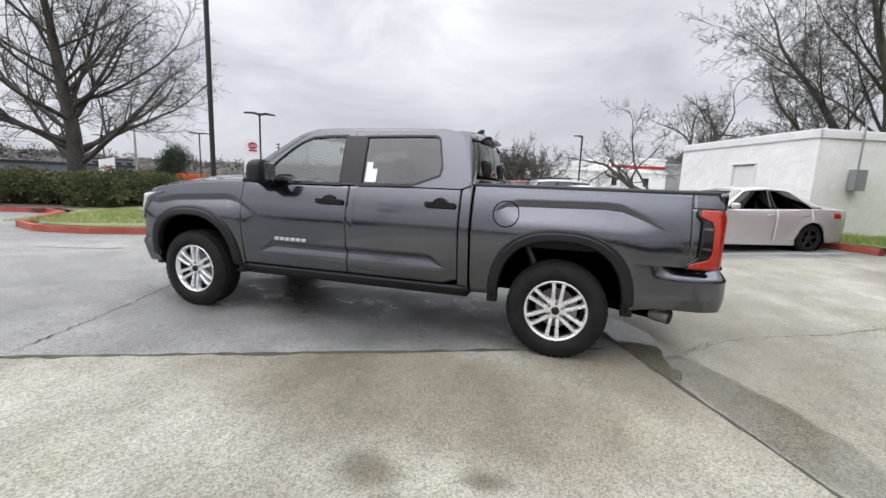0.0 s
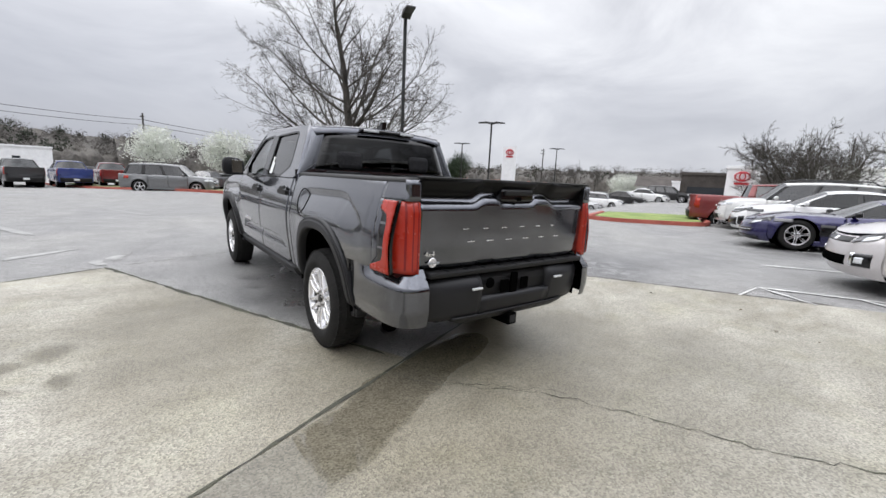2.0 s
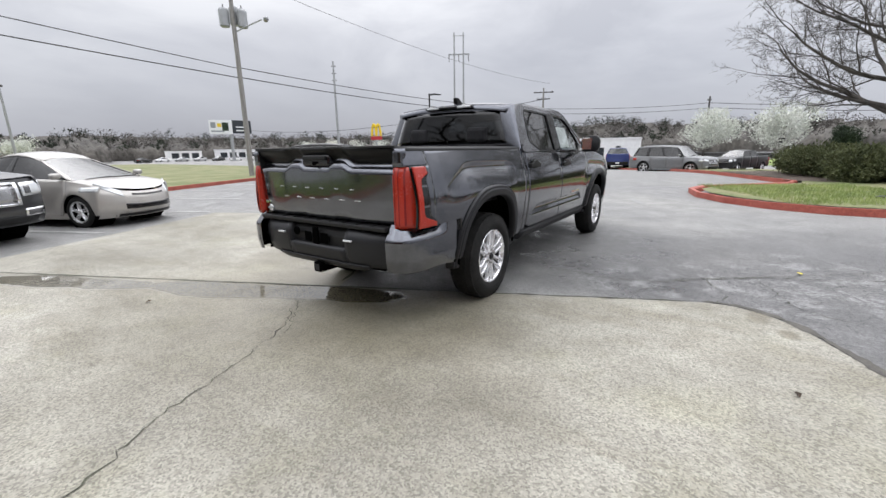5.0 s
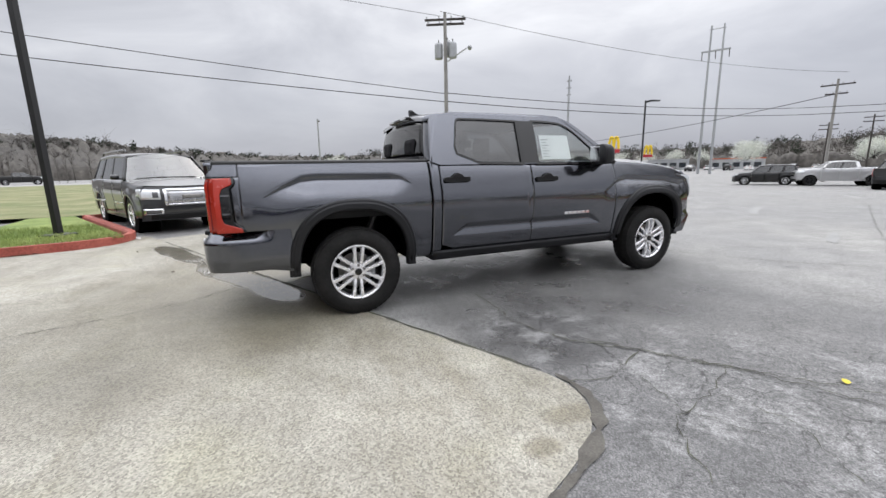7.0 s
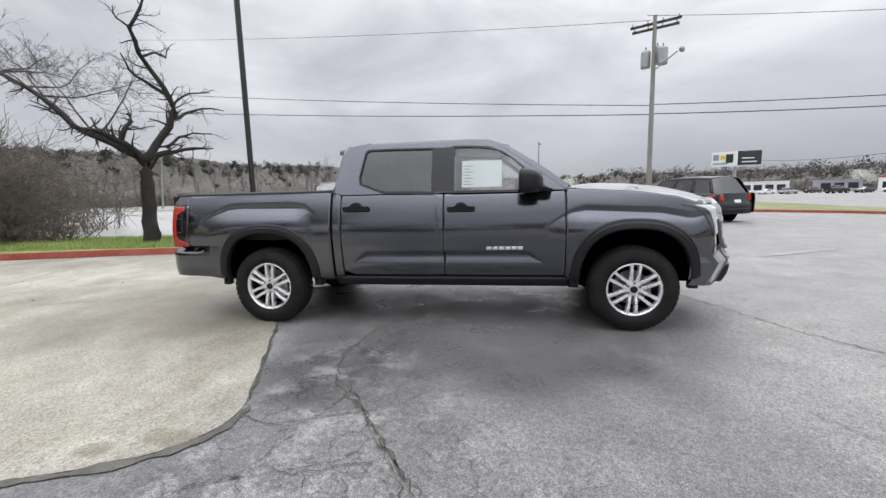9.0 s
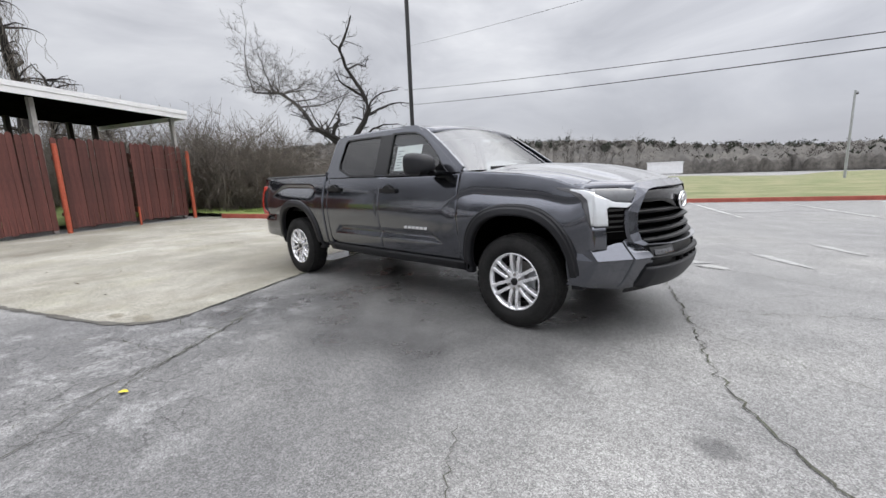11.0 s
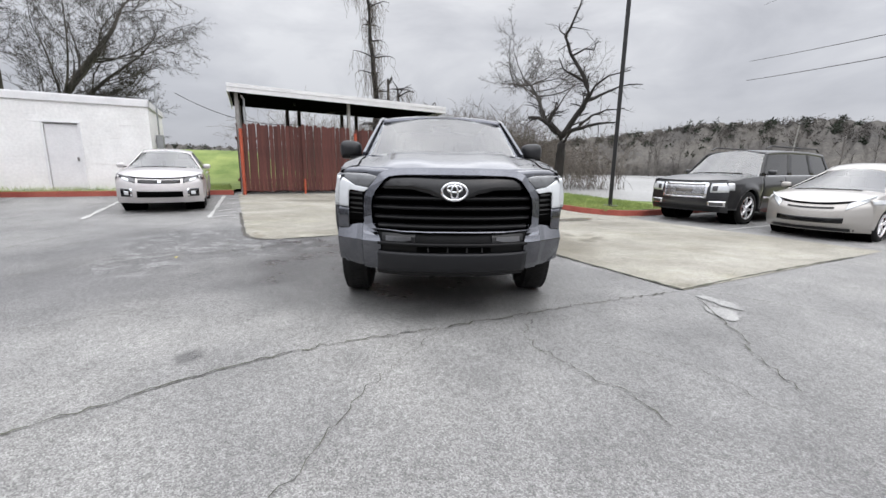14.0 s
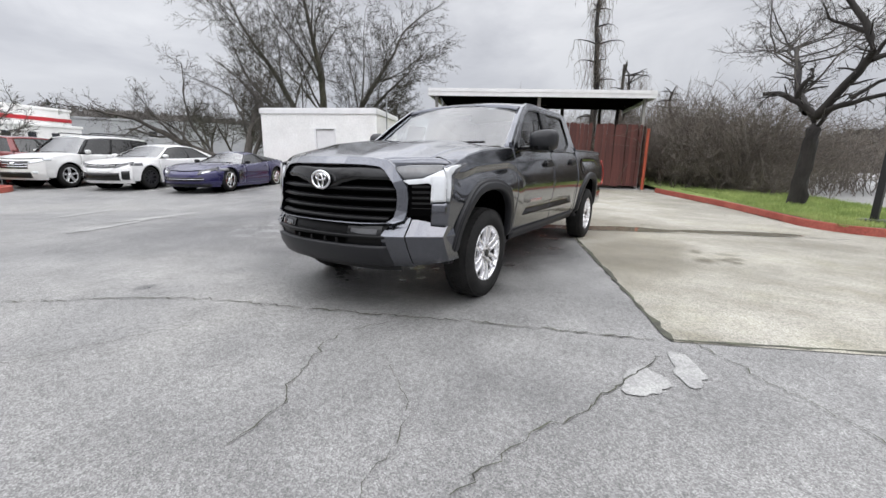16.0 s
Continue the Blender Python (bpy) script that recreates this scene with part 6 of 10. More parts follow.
for s in (1, -1):
    def wrap(u, z, s=s):
        """Bumper end: along the side, round the corner and onto the back; z sets how far it leans in."""
        def at(u):
            if u < 0.5:
                return Vector((-2.345 - 0.79 * u, 0.966))
            t = (u - 0.5) * math.pi
            return Vector((-2.74 - 0.335 * max(0.0, math.sin(t)) ** 0.72, 0.762 + 0.204 * max(0.0, math.cos(t)) ** 0.72))
        p, q = at(max(0.0, u - 0.004)), at(min(1.0, u + 0.004))
        d = (q - p).normalized()
        inward = lerp_table([(0.44, 0.045), (0.52, 0.016), (0.60, 0.0), (0.755, 0.0), (0.868, 0.085)], z)
        if z > 0.755:
            inward *= sstep(0.22, 0.46, u)
        nn = Vector((d.y, -d.x))
        c = at(u) + nn * (inward if nn.dot(Vector((-2.5, 0.4)) - at(u)) > 0 else -inward)
        return Vector((c.x, s * c.y, z))
    part("bumper_corner", patch_bm(steps(0.0, 0.46, 18) + steps(0.5, 1.0, 18), lambda u: lerp_table([(0.0, 0.455), (0.3, 0.50), (1.0, 0.515)], u), lambda u: lerp_table([(0.0, 0.842), (0.3, 0.842), (0.5, 0.862), (1.0, 0.862)], u), 22, wrap, None), M["paint"], truck, "painted rear bumper corner", smooth=True)
    part("bumper_gap", box_bm((-2.93, s * 0.757, 0.68), (0.14, 0.012, 0.33)), M["under"], truck)
    part("plate_lamp", box_bm((-3.105, s * 0.405, 0.722), (0.02, 0.085, 0.016), 0.005), M["lamp"], truck, "small white step lamp")
    part("bumper_face", patch_bm(steps(0.34, 0.75, 12), lambda y: 0.515, lambda y: 0.80, 8, on_bump(0.0, s), (0.1, 0, 0)), M["flare"], truck, smooth=True)
part("plate_recess", patch_bm(steps(-0.345, 0.345, 10), lambda y: 0.64, lambda y: 0.80, 4, on_bump(-0.05)), M["plastic"], truck, "black number plate recess")
part("bumper_lower", patch_bm(steps(-0.345, 0.345, 10), flat(0.515), flat(0.642), 4, on_bump(0.0), (0.1, 0, 0)), M["flare"], truck, smooth=True)
part("bumper_step", box_bm((-2.985, 0, 0.825), (0.15, 1.50, 0.035), 0.01), M["plastic"], truck, "ribbed black bumper step")
for k in range(9):
    part("step_rib", box_bm((-3.0, -0.6 + k * 0.15, 0.845), (0.10, 0.012, 0.008)), M["plastic"], truck)
part("plate_bracket", box_bm((-3.055, 0.02, 0.715), (0.02, 0.06, 0.14), 0.005), M["under"], truck)
for y in (0.115, -0.085):
    part("plate_pocket", box_bm((-3.058, y, 0.70), (0.012, 0.075, 0.085), 0.004), M["under"], truck)
part("socket_cover", lathe_bm([(0.0, -0.012), (0.034, -0.01), (0.038, 0.0)], 16, "x", (-3.058, 0.255, 0.735)), M["under"], truck)
part("bumper_valance", patch_bm(steps(-0.55, 0.55, 12), lambda y: 0.47 + 0.03 * sstep(0.45, 0.55, abs(y)), flat(0.525), 3, on_bump(0.012), (0.1, 0, 0)), M["flare"], truck, smooth=True)
hb = bmesh.new()
add_box(hb, (-2.9, 0.02, 0.445), (0.34, 0.085, 0.085), 0.008)
hitch = part("hitch_receiver", hb, M["under"], truck, "black square hitch receiver")
part("hitch_mouth", box_bm((-3.068, 0.02, 0.445), (0.008, 0.055, 0.055)), M["flare"], hitch)
part("hitch_bar", box_bm((-2.82, 0, 0.47), (0.07, 1.1, 0.07), 0.01), M["under"], truck)

# bed: floor, inner walls, head board, rail caps
bb_ = part("bed_floor", box_bm((-2.03, 0, 0.90), (1.80, 1.56, 0.04)), M["plastic"], truck)
for s in (1, -1):
    part("bed_liner", box_bm((-2.03, s * 0.83, 1.14), (1.80, 0.05, 0.49)), M["plastic"], truck)
    part("rail_cap", patch_bm(steps(-2.99, -1.118, 20), flat(0.0), flat(1.0), 5, lambda x, t, s=s: Vector((x, s * lerp(0.795, side_y(x, 1.392) + 0.006, t), 1.394 + 0.016 * (1 - (2 * t - 1) ** 2))), (0, 0, -0.015)), M["plastic"], truck, "black bed rail cap", smooth=True)
    part("bed_inner_face", patch_bm(steps(-2.99, -1.118, 8), flat(1.20), flat(1.40), 2, lambda x, z, s=s: Vector((x, s * 0.795, z))), M["plastic"], truck)
part("bed_headboard", box_bm((-1.135, 0, 1.14), (0.03, 1.62, 0.5)), M["plastic"], truck)
part("fuel_door", add_tube(bmesh.new(), [Vector((-1.40 + 0.105 * math.cos(k * math.pi / 14), side_y(-1.40 + 0.105 * math.cos(k * math.pi / 14), 1.165 + 0.105 * math.sin(k * math.pi / 14)) + 0.001, 1.165 + 0.105 * math.sin(k * math.pi / 14))) for k in range(29)], 0.0045, 5, False), M["under"], truck, "round fuel door seam")

# cab rear wall, window and high brake lamp
part("cab_back", patch_bm(steps(-0.93, 0.93, 12), flat(0.45), flat(1.43), 6, lambda y, z: Vector((-1.10 + 0.02 * (abs(y) / 0.9) ** 4, y, z))), M["paint"], truck, smooth=True)


def rearwin(v, t, off=0.0):
    w = 0.885 - 0.160 * t
    return Vector((-1.125 + 0.060 * abs(t) ** 1.5 + 0.035 * v * v - off, v * w, 1.42 + 0.445 * t - 0.034 * v * v * t))


def pillar(s):
    """Rounded corner from the side frame to the rear window."""
    def f(u, t):
        b = rearwin(0.845, t)
        ax, ay = lerp_table([(1.385, -1.09), (1.55, -1.04), (1.78, -0.985), (1.845, -0.93), (1.87, -0.87)], b.z), upper_y(b.z)
        return Vector((ax + (b.x - ax) * math.sin(u * math.pi / 2), s * (b.y + (ay - b.y) * math.cos(u * math.pi / 2)), b.z))
    return f


for s in (1, -1):
    part("cab_rear_pillar", patch_bm(steps(0.0, 1.0, 8), flat(-0.08), flat(1.02), 14, pillar(s)), M["paint"], truck, smooth=True)
    part("bed_corner_rear", patch_bm(steps(0.797, 0.872, 6), flat(1.27), flat(1.396), 4, lambda y, z, s=s: Vector((-(3.0 - 0.085 * sstep(0.85, 0.945, y) ** 1.3), s * y, z)), (0.05, 0, 0)), M["paint"], truck, smooth=True)
for s_, (v0, v1, t0, t1) in enumerate(((-0.85, 0.85, 0.85, 1.03), (-0.85, 0.85, -0.02, 0.06))):
    part("cab_rear_frame", patch_bm(steps(v0, v1, 14), flat(t0), flat(t1), 10, rearwin), M["paint"], truck, smooth=True)
part("rear_window", patch_bm(steps(-0.86, 0.86, 18), flat(0.05), flat(0.86), 8, lambda v, t: rearwin(v, t, 0.008), (0.02, 0, 0)), M["tint2"] if "tint2" in M else M["gloss"], truck, "dark rear window glass", smooth=True)
br = part("high_brake_lamp", box_bm((-1.088, -0.02, 1.846), (0.075, 0.62, 0.034), 0.012), M["gloss"], truck, "slim roof-edge brake lamp")
for y in (-0.22, 0.2):
    part("lamp_window", box_bm((-1.126, y - 0.02, 1.846), (0.008, 0.17, 0.022), 0.004), M["lamp"], br)
part("roof_antenna", prism_bm([(-0.98, 1.895), (-0.82, 1.905), (-0.90, 1.93), (-0.955, 1.965), (-0.985, 1.965)], lambda x, z: Vector((x, -0.065, z)), (0, 0.05, 0)), M["gloss"], truck, "small shark-fin antenna")

# door mirrors
for s in (1, -1):
    rings = []
    bm = bmesh.new()
    for x, k, dz in ((0.815, 0.92, 0.0), (0.822, 0.99, 0.0), (0.86, 1.0, 0.0), (0.91, 0.97, -0.002), (0.955, 0.86, -0.006), (0.985, 0.66, -0.012), (1.0, 0.36, -0.016)):
        ring = []
        for j in range(28):
            c, d = math.cos(j * math.pi / 14), math.sin(j * math.pi / 14)
            q = (abs(c) ** 3.4 + abs(d) ** 3.4) ** (-1 / 3.4)
            ring.append(bm.verts.new((x - 0.03 * c * q * k, s * (1.110 + 0.132 * c * q * k - 0.02 * (x - 0.82)), 1.440 + dz + (0.104 + 0.012 * c) * d * q * k)))
        rings.append(ring)
    for r0, r1 in zip(rings, rings[1:]):
        for j in range(28):
            bm.faces.new((r0[j], r0[(j + 1) % 28], r1[(j + 1) % 28], r1[j]))
    bm.faces.new(rings[0]); bm.faces.new(rings[-1])
    bmesh.ops.recalc_face_normals(bm, faces=bm.faces)
    mr = part("door_mirror", bm, M["flare"], truck, "dark folding door mirror", smooth=True)
    part("mirror_skirt", prism_bm([(0.83, 1.33), (0.96, 1.335), (0.985, 1.365), (0.83, 1.372)], lambda x, z, s=s: Vector((x, s * 1.0, z)), (0, s * 0.20, 0)), M["plastic"], mr)
    part("mirror_arm", prism_bm([(0.87, 1.35), (1.06, 1.335), (1.10, 1.36), (0.95, 1.385)], lambda x, z, s=s: Vector((x, s * 0.92, z)), (0, s * 0.17, 0)), M["gloss"], mr)
    part("mirror_glass", box_bm((0.809, s * 1.112, 1.44), (0.006, 0.20, 0.155), 0.002, Euler((0, 0, -s * 0.22)).to_quaternion()), M["chrome"], mr, "mirror glass")
    part("mirror_sail", prism_bm([(0.86, 1.352), (1.10, 1.352), (1.03, 1.40), (0.97, 1.45)], lambda x, z, s=s: Vector((x, s * (upper_y(z) + 0.004), z)), (0, s * 0.012, 0)), M["gloss"], mr)


# wheels
def spoke(bm, ang, off0, off1, r0, r1, w, y0, y1):
    """One bar of a pair from the hub to the rim, standing off to the side of its radius, with sloping flanks."""
    c, d = math.cos(ang), math.sin(ang)

    def at(r, t, y):
        return bm.verts.new((r * c - t * d, y, r * d + t * c))
    secs = []
    for k in range(5):
        f = k / 4
        r, off, y, wd = lerp(r0, r1, f), lerp(off0, off1, f), lerp(y0, y1, f) + 0.010 * math.sin(f * math.pi), w * (1.0 - 0.12 * math.sin(f * math.pi))
        secs.append([at(r, off - wd * 0.72, y - 0.040), at(r, off - wd / 2, y - 0.004), at(r, off - wd / 2 + 0.003, y), at(r, off + wd / 2 - 0.003, y), at(r, off + wd / 2, y - 0.004), at(r, off + wd * 0.72, y - 0.040)])
    for p, q in zip(secs, secs[1:]):
        for k in range(5):
            bm.faces.new((p[k], p[k + 1], q[k + 1], q[k]))


def make_wheel(name, label, parent, R=0.405, RIM=0.247, W=0.265, pairs=6, rim_mat=None, tread=True, group=""):
    """Wheel about the local y axis, outside towards +y, centre at the origin."""
    wh = new(name)
    wh.parent = parent
    wh["label"] = label
    h = W / 2
    prof = [(RIM - 0.012, -h + 0.03), (RIM + 0.02, -h + 0.012), (RIM + 0.07, -h), (R - 0.05, -h + 0.008), (R - 0.018, -h + 0.03), (R - 0.003, -h + 0.06), (R, 0), (R - 0.003, h - 0.06), (R - 0.018, h - 0.03), (R - 0.05, h - 0.008), (RIM + 0.07, h), (RIM + 0.045, h + 0.002), (RIM + 0.02, h - 0.012), (RIM - 0.012, h - 0.03)]
    ty = part("tyre", lathe_bm(prof, 56, "y"), M["rubber"], wh, smooth=True)
    if tread:
        bm = bmesh.new()
        for k in range(44):
            a = 2 * math.pi * k / 44
            for row, o in ((-0.085, 0.0), (-0.03, 0.4), (0.03, 0.1), (0.085, 0.5)):
                aa = a + o * 2 * math.pi / 44
                add_box(bm, (0, 0, 0), (0.045, 0.044, 0.009))
                bmesh.ops.transform(bm, matrix=Matrix.Rotation(aa, 4, "Y") @ Matrix.Translation((R - 0.0025 if abs(row) < 0.06 else R - 0.0125, row, 0)) @ Matrix.Rotation(math.pi / 2, 4, "Y"), verts=bm.verts[-8:])
        tr = part("tread", bm, M["rubber"], ty); tr["kind"] = "stuff"
    rim = part("rim", lathe_bm([(RIM - 0.022, h - 0.060), (RIM - 0.014, h - 0.028), (RIM - 0.006, h - 0.018), (RIM + 0.003, h - 0.016), (RIM + 0.006, h - 0.024)], 56, "y"), rim_mat or M["alloy"], wh, smooth=True)
    # barrel in dark alloy: the shade inside the silver rim is put into its colour
    part("rim_barrel", lathe_bm([(RIM - 0.02, -h + 0.03), (RIM - 0.04, -h + 0.05), (RIM - 0.034, h - 0.10), (RIM - 0.022, h - 0.058)], 40, "y"), M["dalloy"], rim, "shaded inner rim barrel", smooth=True)
    part("brake_disc", lathe_bm([(0.0, 0.0), (0.165, 0.0), (0.165, 0.012), (0.0, 0.012)], 32, "y", (0, -0.02, 0)), M["steel"], wh)
    part("brake_caliper", box_bm((-0.135, 0.012, 0.03), (0.075, 0.06, 0.17), 0.015), M["galv"], wh, "grey brake caliper")
    part("rim_back", lathe_bm([(0.0, -0.045), (RIM - 0.04, -0.045)], 32, "y"), M["under"], wh)
    k2 = math.pi * 2 / pairs
    for k in range(pairs):
        for sg in (-1, 1):
            bm = bmesh.new()
            spoke(bm, k * k2 + math.pi / 2 + 0.06, sg * 0.026, sg * 0.040, 0.060, RIM - 0.008, 0.030, h - 0.040, h - 0.022)
            bmesh.ops.recalc_face_normals(bm, faces=bm.faces)
            part("spoke", bm, rim_mat or M["alloy"], rim, smooth=False)
    hubp = part("hub", lathe_bm([(0.0, h - 0.034), (0.034, h - 0.033), (0.074, h - 0.036), (0.088, h - 0.075)], 24, "y"), rim_mat or M["alloy"], rim)
    part("hub_cap", lathe_bm([(0.0, h - 0.020), (0.030, h - 0.022), (0.035, h - 0.036)], 20, "y"), M["gloss"], hubp, "black hub cap")
    for k in range(6):
        a = k * math.pi / 3 + 0.58
        part("lug_nut", lathe_bm([(0.0, h - 0.018), (0.009, h - 0.019), (0.013, h - 0.026), (0.013, h - 0.045)], 8, "y", (0.060 * math.cos(a), 0, 0.062 * math.sin(a))), M["steel"], rim)
    return wh


w0 = make_wheel("wheel", "silver six-double-spoke alloy wheel with all-terrain tyre", truck)
for x, s in ((1.85, 1), (-1.85, 1), (1.85, -1), (-1.85, -1)):
    m = Matrix.Translation((x, s * 0.876, 0.402)) @ (Matrix.Identity(4) if s > 0 else Matrix.Rotation(math.pi, 4, "Z"))
    if (x, s) == (1.85, 1):
        w0.matrix_local = m
    else:
        copy_thing(w0, m)

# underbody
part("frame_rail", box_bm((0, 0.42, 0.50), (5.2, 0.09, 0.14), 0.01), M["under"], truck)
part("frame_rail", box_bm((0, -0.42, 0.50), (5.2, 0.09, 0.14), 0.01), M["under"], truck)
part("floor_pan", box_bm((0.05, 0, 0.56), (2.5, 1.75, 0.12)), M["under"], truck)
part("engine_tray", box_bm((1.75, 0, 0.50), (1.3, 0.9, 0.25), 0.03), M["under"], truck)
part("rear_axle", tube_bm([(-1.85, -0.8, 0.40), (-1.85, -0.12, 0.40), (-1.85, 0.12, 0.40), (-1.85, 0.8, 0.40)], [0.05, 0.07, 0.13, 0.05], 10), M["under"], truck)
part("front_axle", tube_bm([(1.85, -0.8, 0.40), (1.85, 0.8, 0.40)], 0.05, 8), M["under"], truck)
for s in (1, -1):
    part("leaf_spring", tube_bm([(-2.5, s * 0.55, 0.55), (-1.85, s * 0.55, 0.40), (-1.2, s * 0.55, 0.55)], 0.035, 6), M["under"], truck)
    part("shock_absorber", tube_bm([(-1.75, s * 0.5, 0.42), (-1.55, s * 0.45, 0.85)], 0.035, 8), M["steel"], truck)
part("exhaust_pipe", tube_bm([(-1.5, 0.5, 0.46), (-2.25, 0.62, 0.44), (-2.55, 0.72, 0.43), (-2.68, 0.80, 0.42)], [0.05, 0.05, 0.058, 0.058], 14), M["under"], truck)
part("exhaust_tip", add_tube(bmesh.new(), [(-2.60, 0.755, 0.425), (-2.72, 0.83, 0.415)], 0.06, 16, False), M["steel"], truck, "dark steel exhaust tip")
part("spare_tyre", lathe_bm([(0.16, -0.1), (0.36, -0.1), (0.38, 0.0), (0.36, 0.1), (0.16, 0.1)], 24, "z", (-2.35, -0.05, 0.62)), M["under"], truck)

# cabin: dash, wheel, seats, headliner
part("dashboard", prism_bm([(1.18, 0.85), (1.25, 1.30), (1.05, 1.345), (0.80, 1.28), (0.74, 1.05), (0.85, 0.85)], lambda x, z: Vector((x, -0.80, z)), (0, 1.60, 0)), M["seat"], truck)
part("headliner", patch_bm(steps(-1.03, 0.62, 8), flat(-0.68), flat(0.68), 6, lambda x, y: Vector((x, y, roof_z(x, y) - 0.045))), M["ink"], truck)
part("cabin_floor", box_bm((0, 0, 0.66), (2.1, 1.7, 0.06)), M["under"], truck)
for s in (1, -1):
    part("door_card", box_bm((0.05, s * 0.865, 1.0), (2.15, 0.03, 0.68)), M["seat"], truck)
    for x in (0.05, -0.78):
        st = part("seat_back", box_bm((x - 0.22, s * 0.40, 1.13), (0.15, 0.52, 0.66), 0.05, Euler((0, -0.22, 0)).to_quaternion()), M["seat"], truck, "dark cloth seat")
        part("headrest", box_bm((x - 0.31, s * 0.40, 1.54), (0.11, 0.26, 0.17), 0.04), M["seat"], st)
        part("seat_cushion", box_bm((x + 0.05, s * 0.40, 0.83), (0.52, 0.52, 0.16), 0.05), M["seat"], truck)
bm = add_tube(bmesh.new(), [Vector((0.66 + 0.07 * math.sin(k * math.pi / 12), 0.40 + 0.185 * math.cos(k * math.pi / 12), 1.23 + 0.17 * math.sin(k * math.pi / 12))) for k in range(25)], 0.017, 8, False)
part("steering_wheel", bm, M["gloss"], truck, smooth=True)
part("steering_hub", box_bm((0.69, 0.40, 1.23), (0.06, 0.16, 0.10), 0.02), M["seat"], truck)
part("inner_mirror", box_bm((0.62, 0, 1.72), (0.03, 0.24, 0.07), 0.015), M["gloss"], truck)
# papers in the windows
ps = part("window_sheet", patch_bm([0.24, 0.63], flat(1.395), flat(1.655), 1, lambda x, z: Vector((x, -(upper_y(z) - 0.03), z))), M["paper"], truck, "white price sheet inside the window")
for k in range(7):
    part("print_bar", patch_bm([0.26, 0.35 - 0.03 * (k % 2)], flat(1.42 + k * 0.03), flat(1.43 + k * 0.03), 1, lambda x, z: Vector((x, -(upper_y(z) - 0.028), z))), M["ink"], ps)
ps = part("window_sheet", patch_bm([-0.20, -0.09], flat(1.38), flat(1.50), 1, lambda x, z: Vector((x, upper_y(z) - 0.008, z))), M["paper"], truck, "white stickers on the window")
part("window_sheet", patch_bm([-0.15, -0.09], flat(1.50), flat(1.56), 1, lambda x, z: Vector((x, upper_y(z) - 0.008, z))), M["paper"], truck)
part("windshield_label", patch_bm(steps(-0.62, -0.50, 2), flat(0.88), flat(0.91), 1, lambda v, t: shield_put(-0.006)(-v, t)), M["paper"], truck)


# ---------- other vehicles ----------
def light_wheel(parent, x, s, y, R, W, rim_mat, n=5, twin=True):
    """Tyre, rim and hub of a parked car; outside towards s."""
    wh = new("wheel")
    wh.parent = parent
    RIM, h = R * 0.68, W / 2
    part("tyre", lathe_bm([(RIM - 0.01, -h), (R - 0.03, -h), (R, -h + 0.04), (R, h - 0.04), (R - 0.03, h - 0.004), (RIM + 0.03, h), (RIM - 0.01, h - 0.02)], 32, "y"), M["rubber"], wh, smooth=True)
    part("rim_well", lathe_bm([(RIM - 0.012, h - 0.012), (RIM - 0.03, h - 0.03), (RIM - 0.04, 0.0), (0.0, -0.01)], 28, "y"), M["under"], wh)
    bm = bmesh.new()
    add_lathe(bm, [(RIM - 0.008, h - 0.022), (RIM + 0.004, h - 0.006), (RIM - 0.022, h - 0.010), (RIM - 0.028, h - 0.03)], 28, "y")
    for k in range(n):
        a = 2 * math.pi * k / n + 0.3
        for off in ((-0.02, 0.02) if twin else (0.0,)):
            spoke(bm, a, off, off, 0.03, RIM - 0.012, 0.022 if twin else 0.05, h - 0.030, h - 0.020)
    add_lathe(bm, [(0.0, h - 0.012), (0.04, h - 0.014), (0.055, h - 0.035)], 14, "y")
    bmesh.ops.recalc_face_normals(bm, faces=bm.faces)
    part("rim", bm, rim_mat, wh)
    wh.matrix_local = Matrix.Translation((x, s * y, R)) @ (Matrix.Identity(4) if s > 0 else Matrix.Rotation(math.pi, 4, "Z"))
    return wh


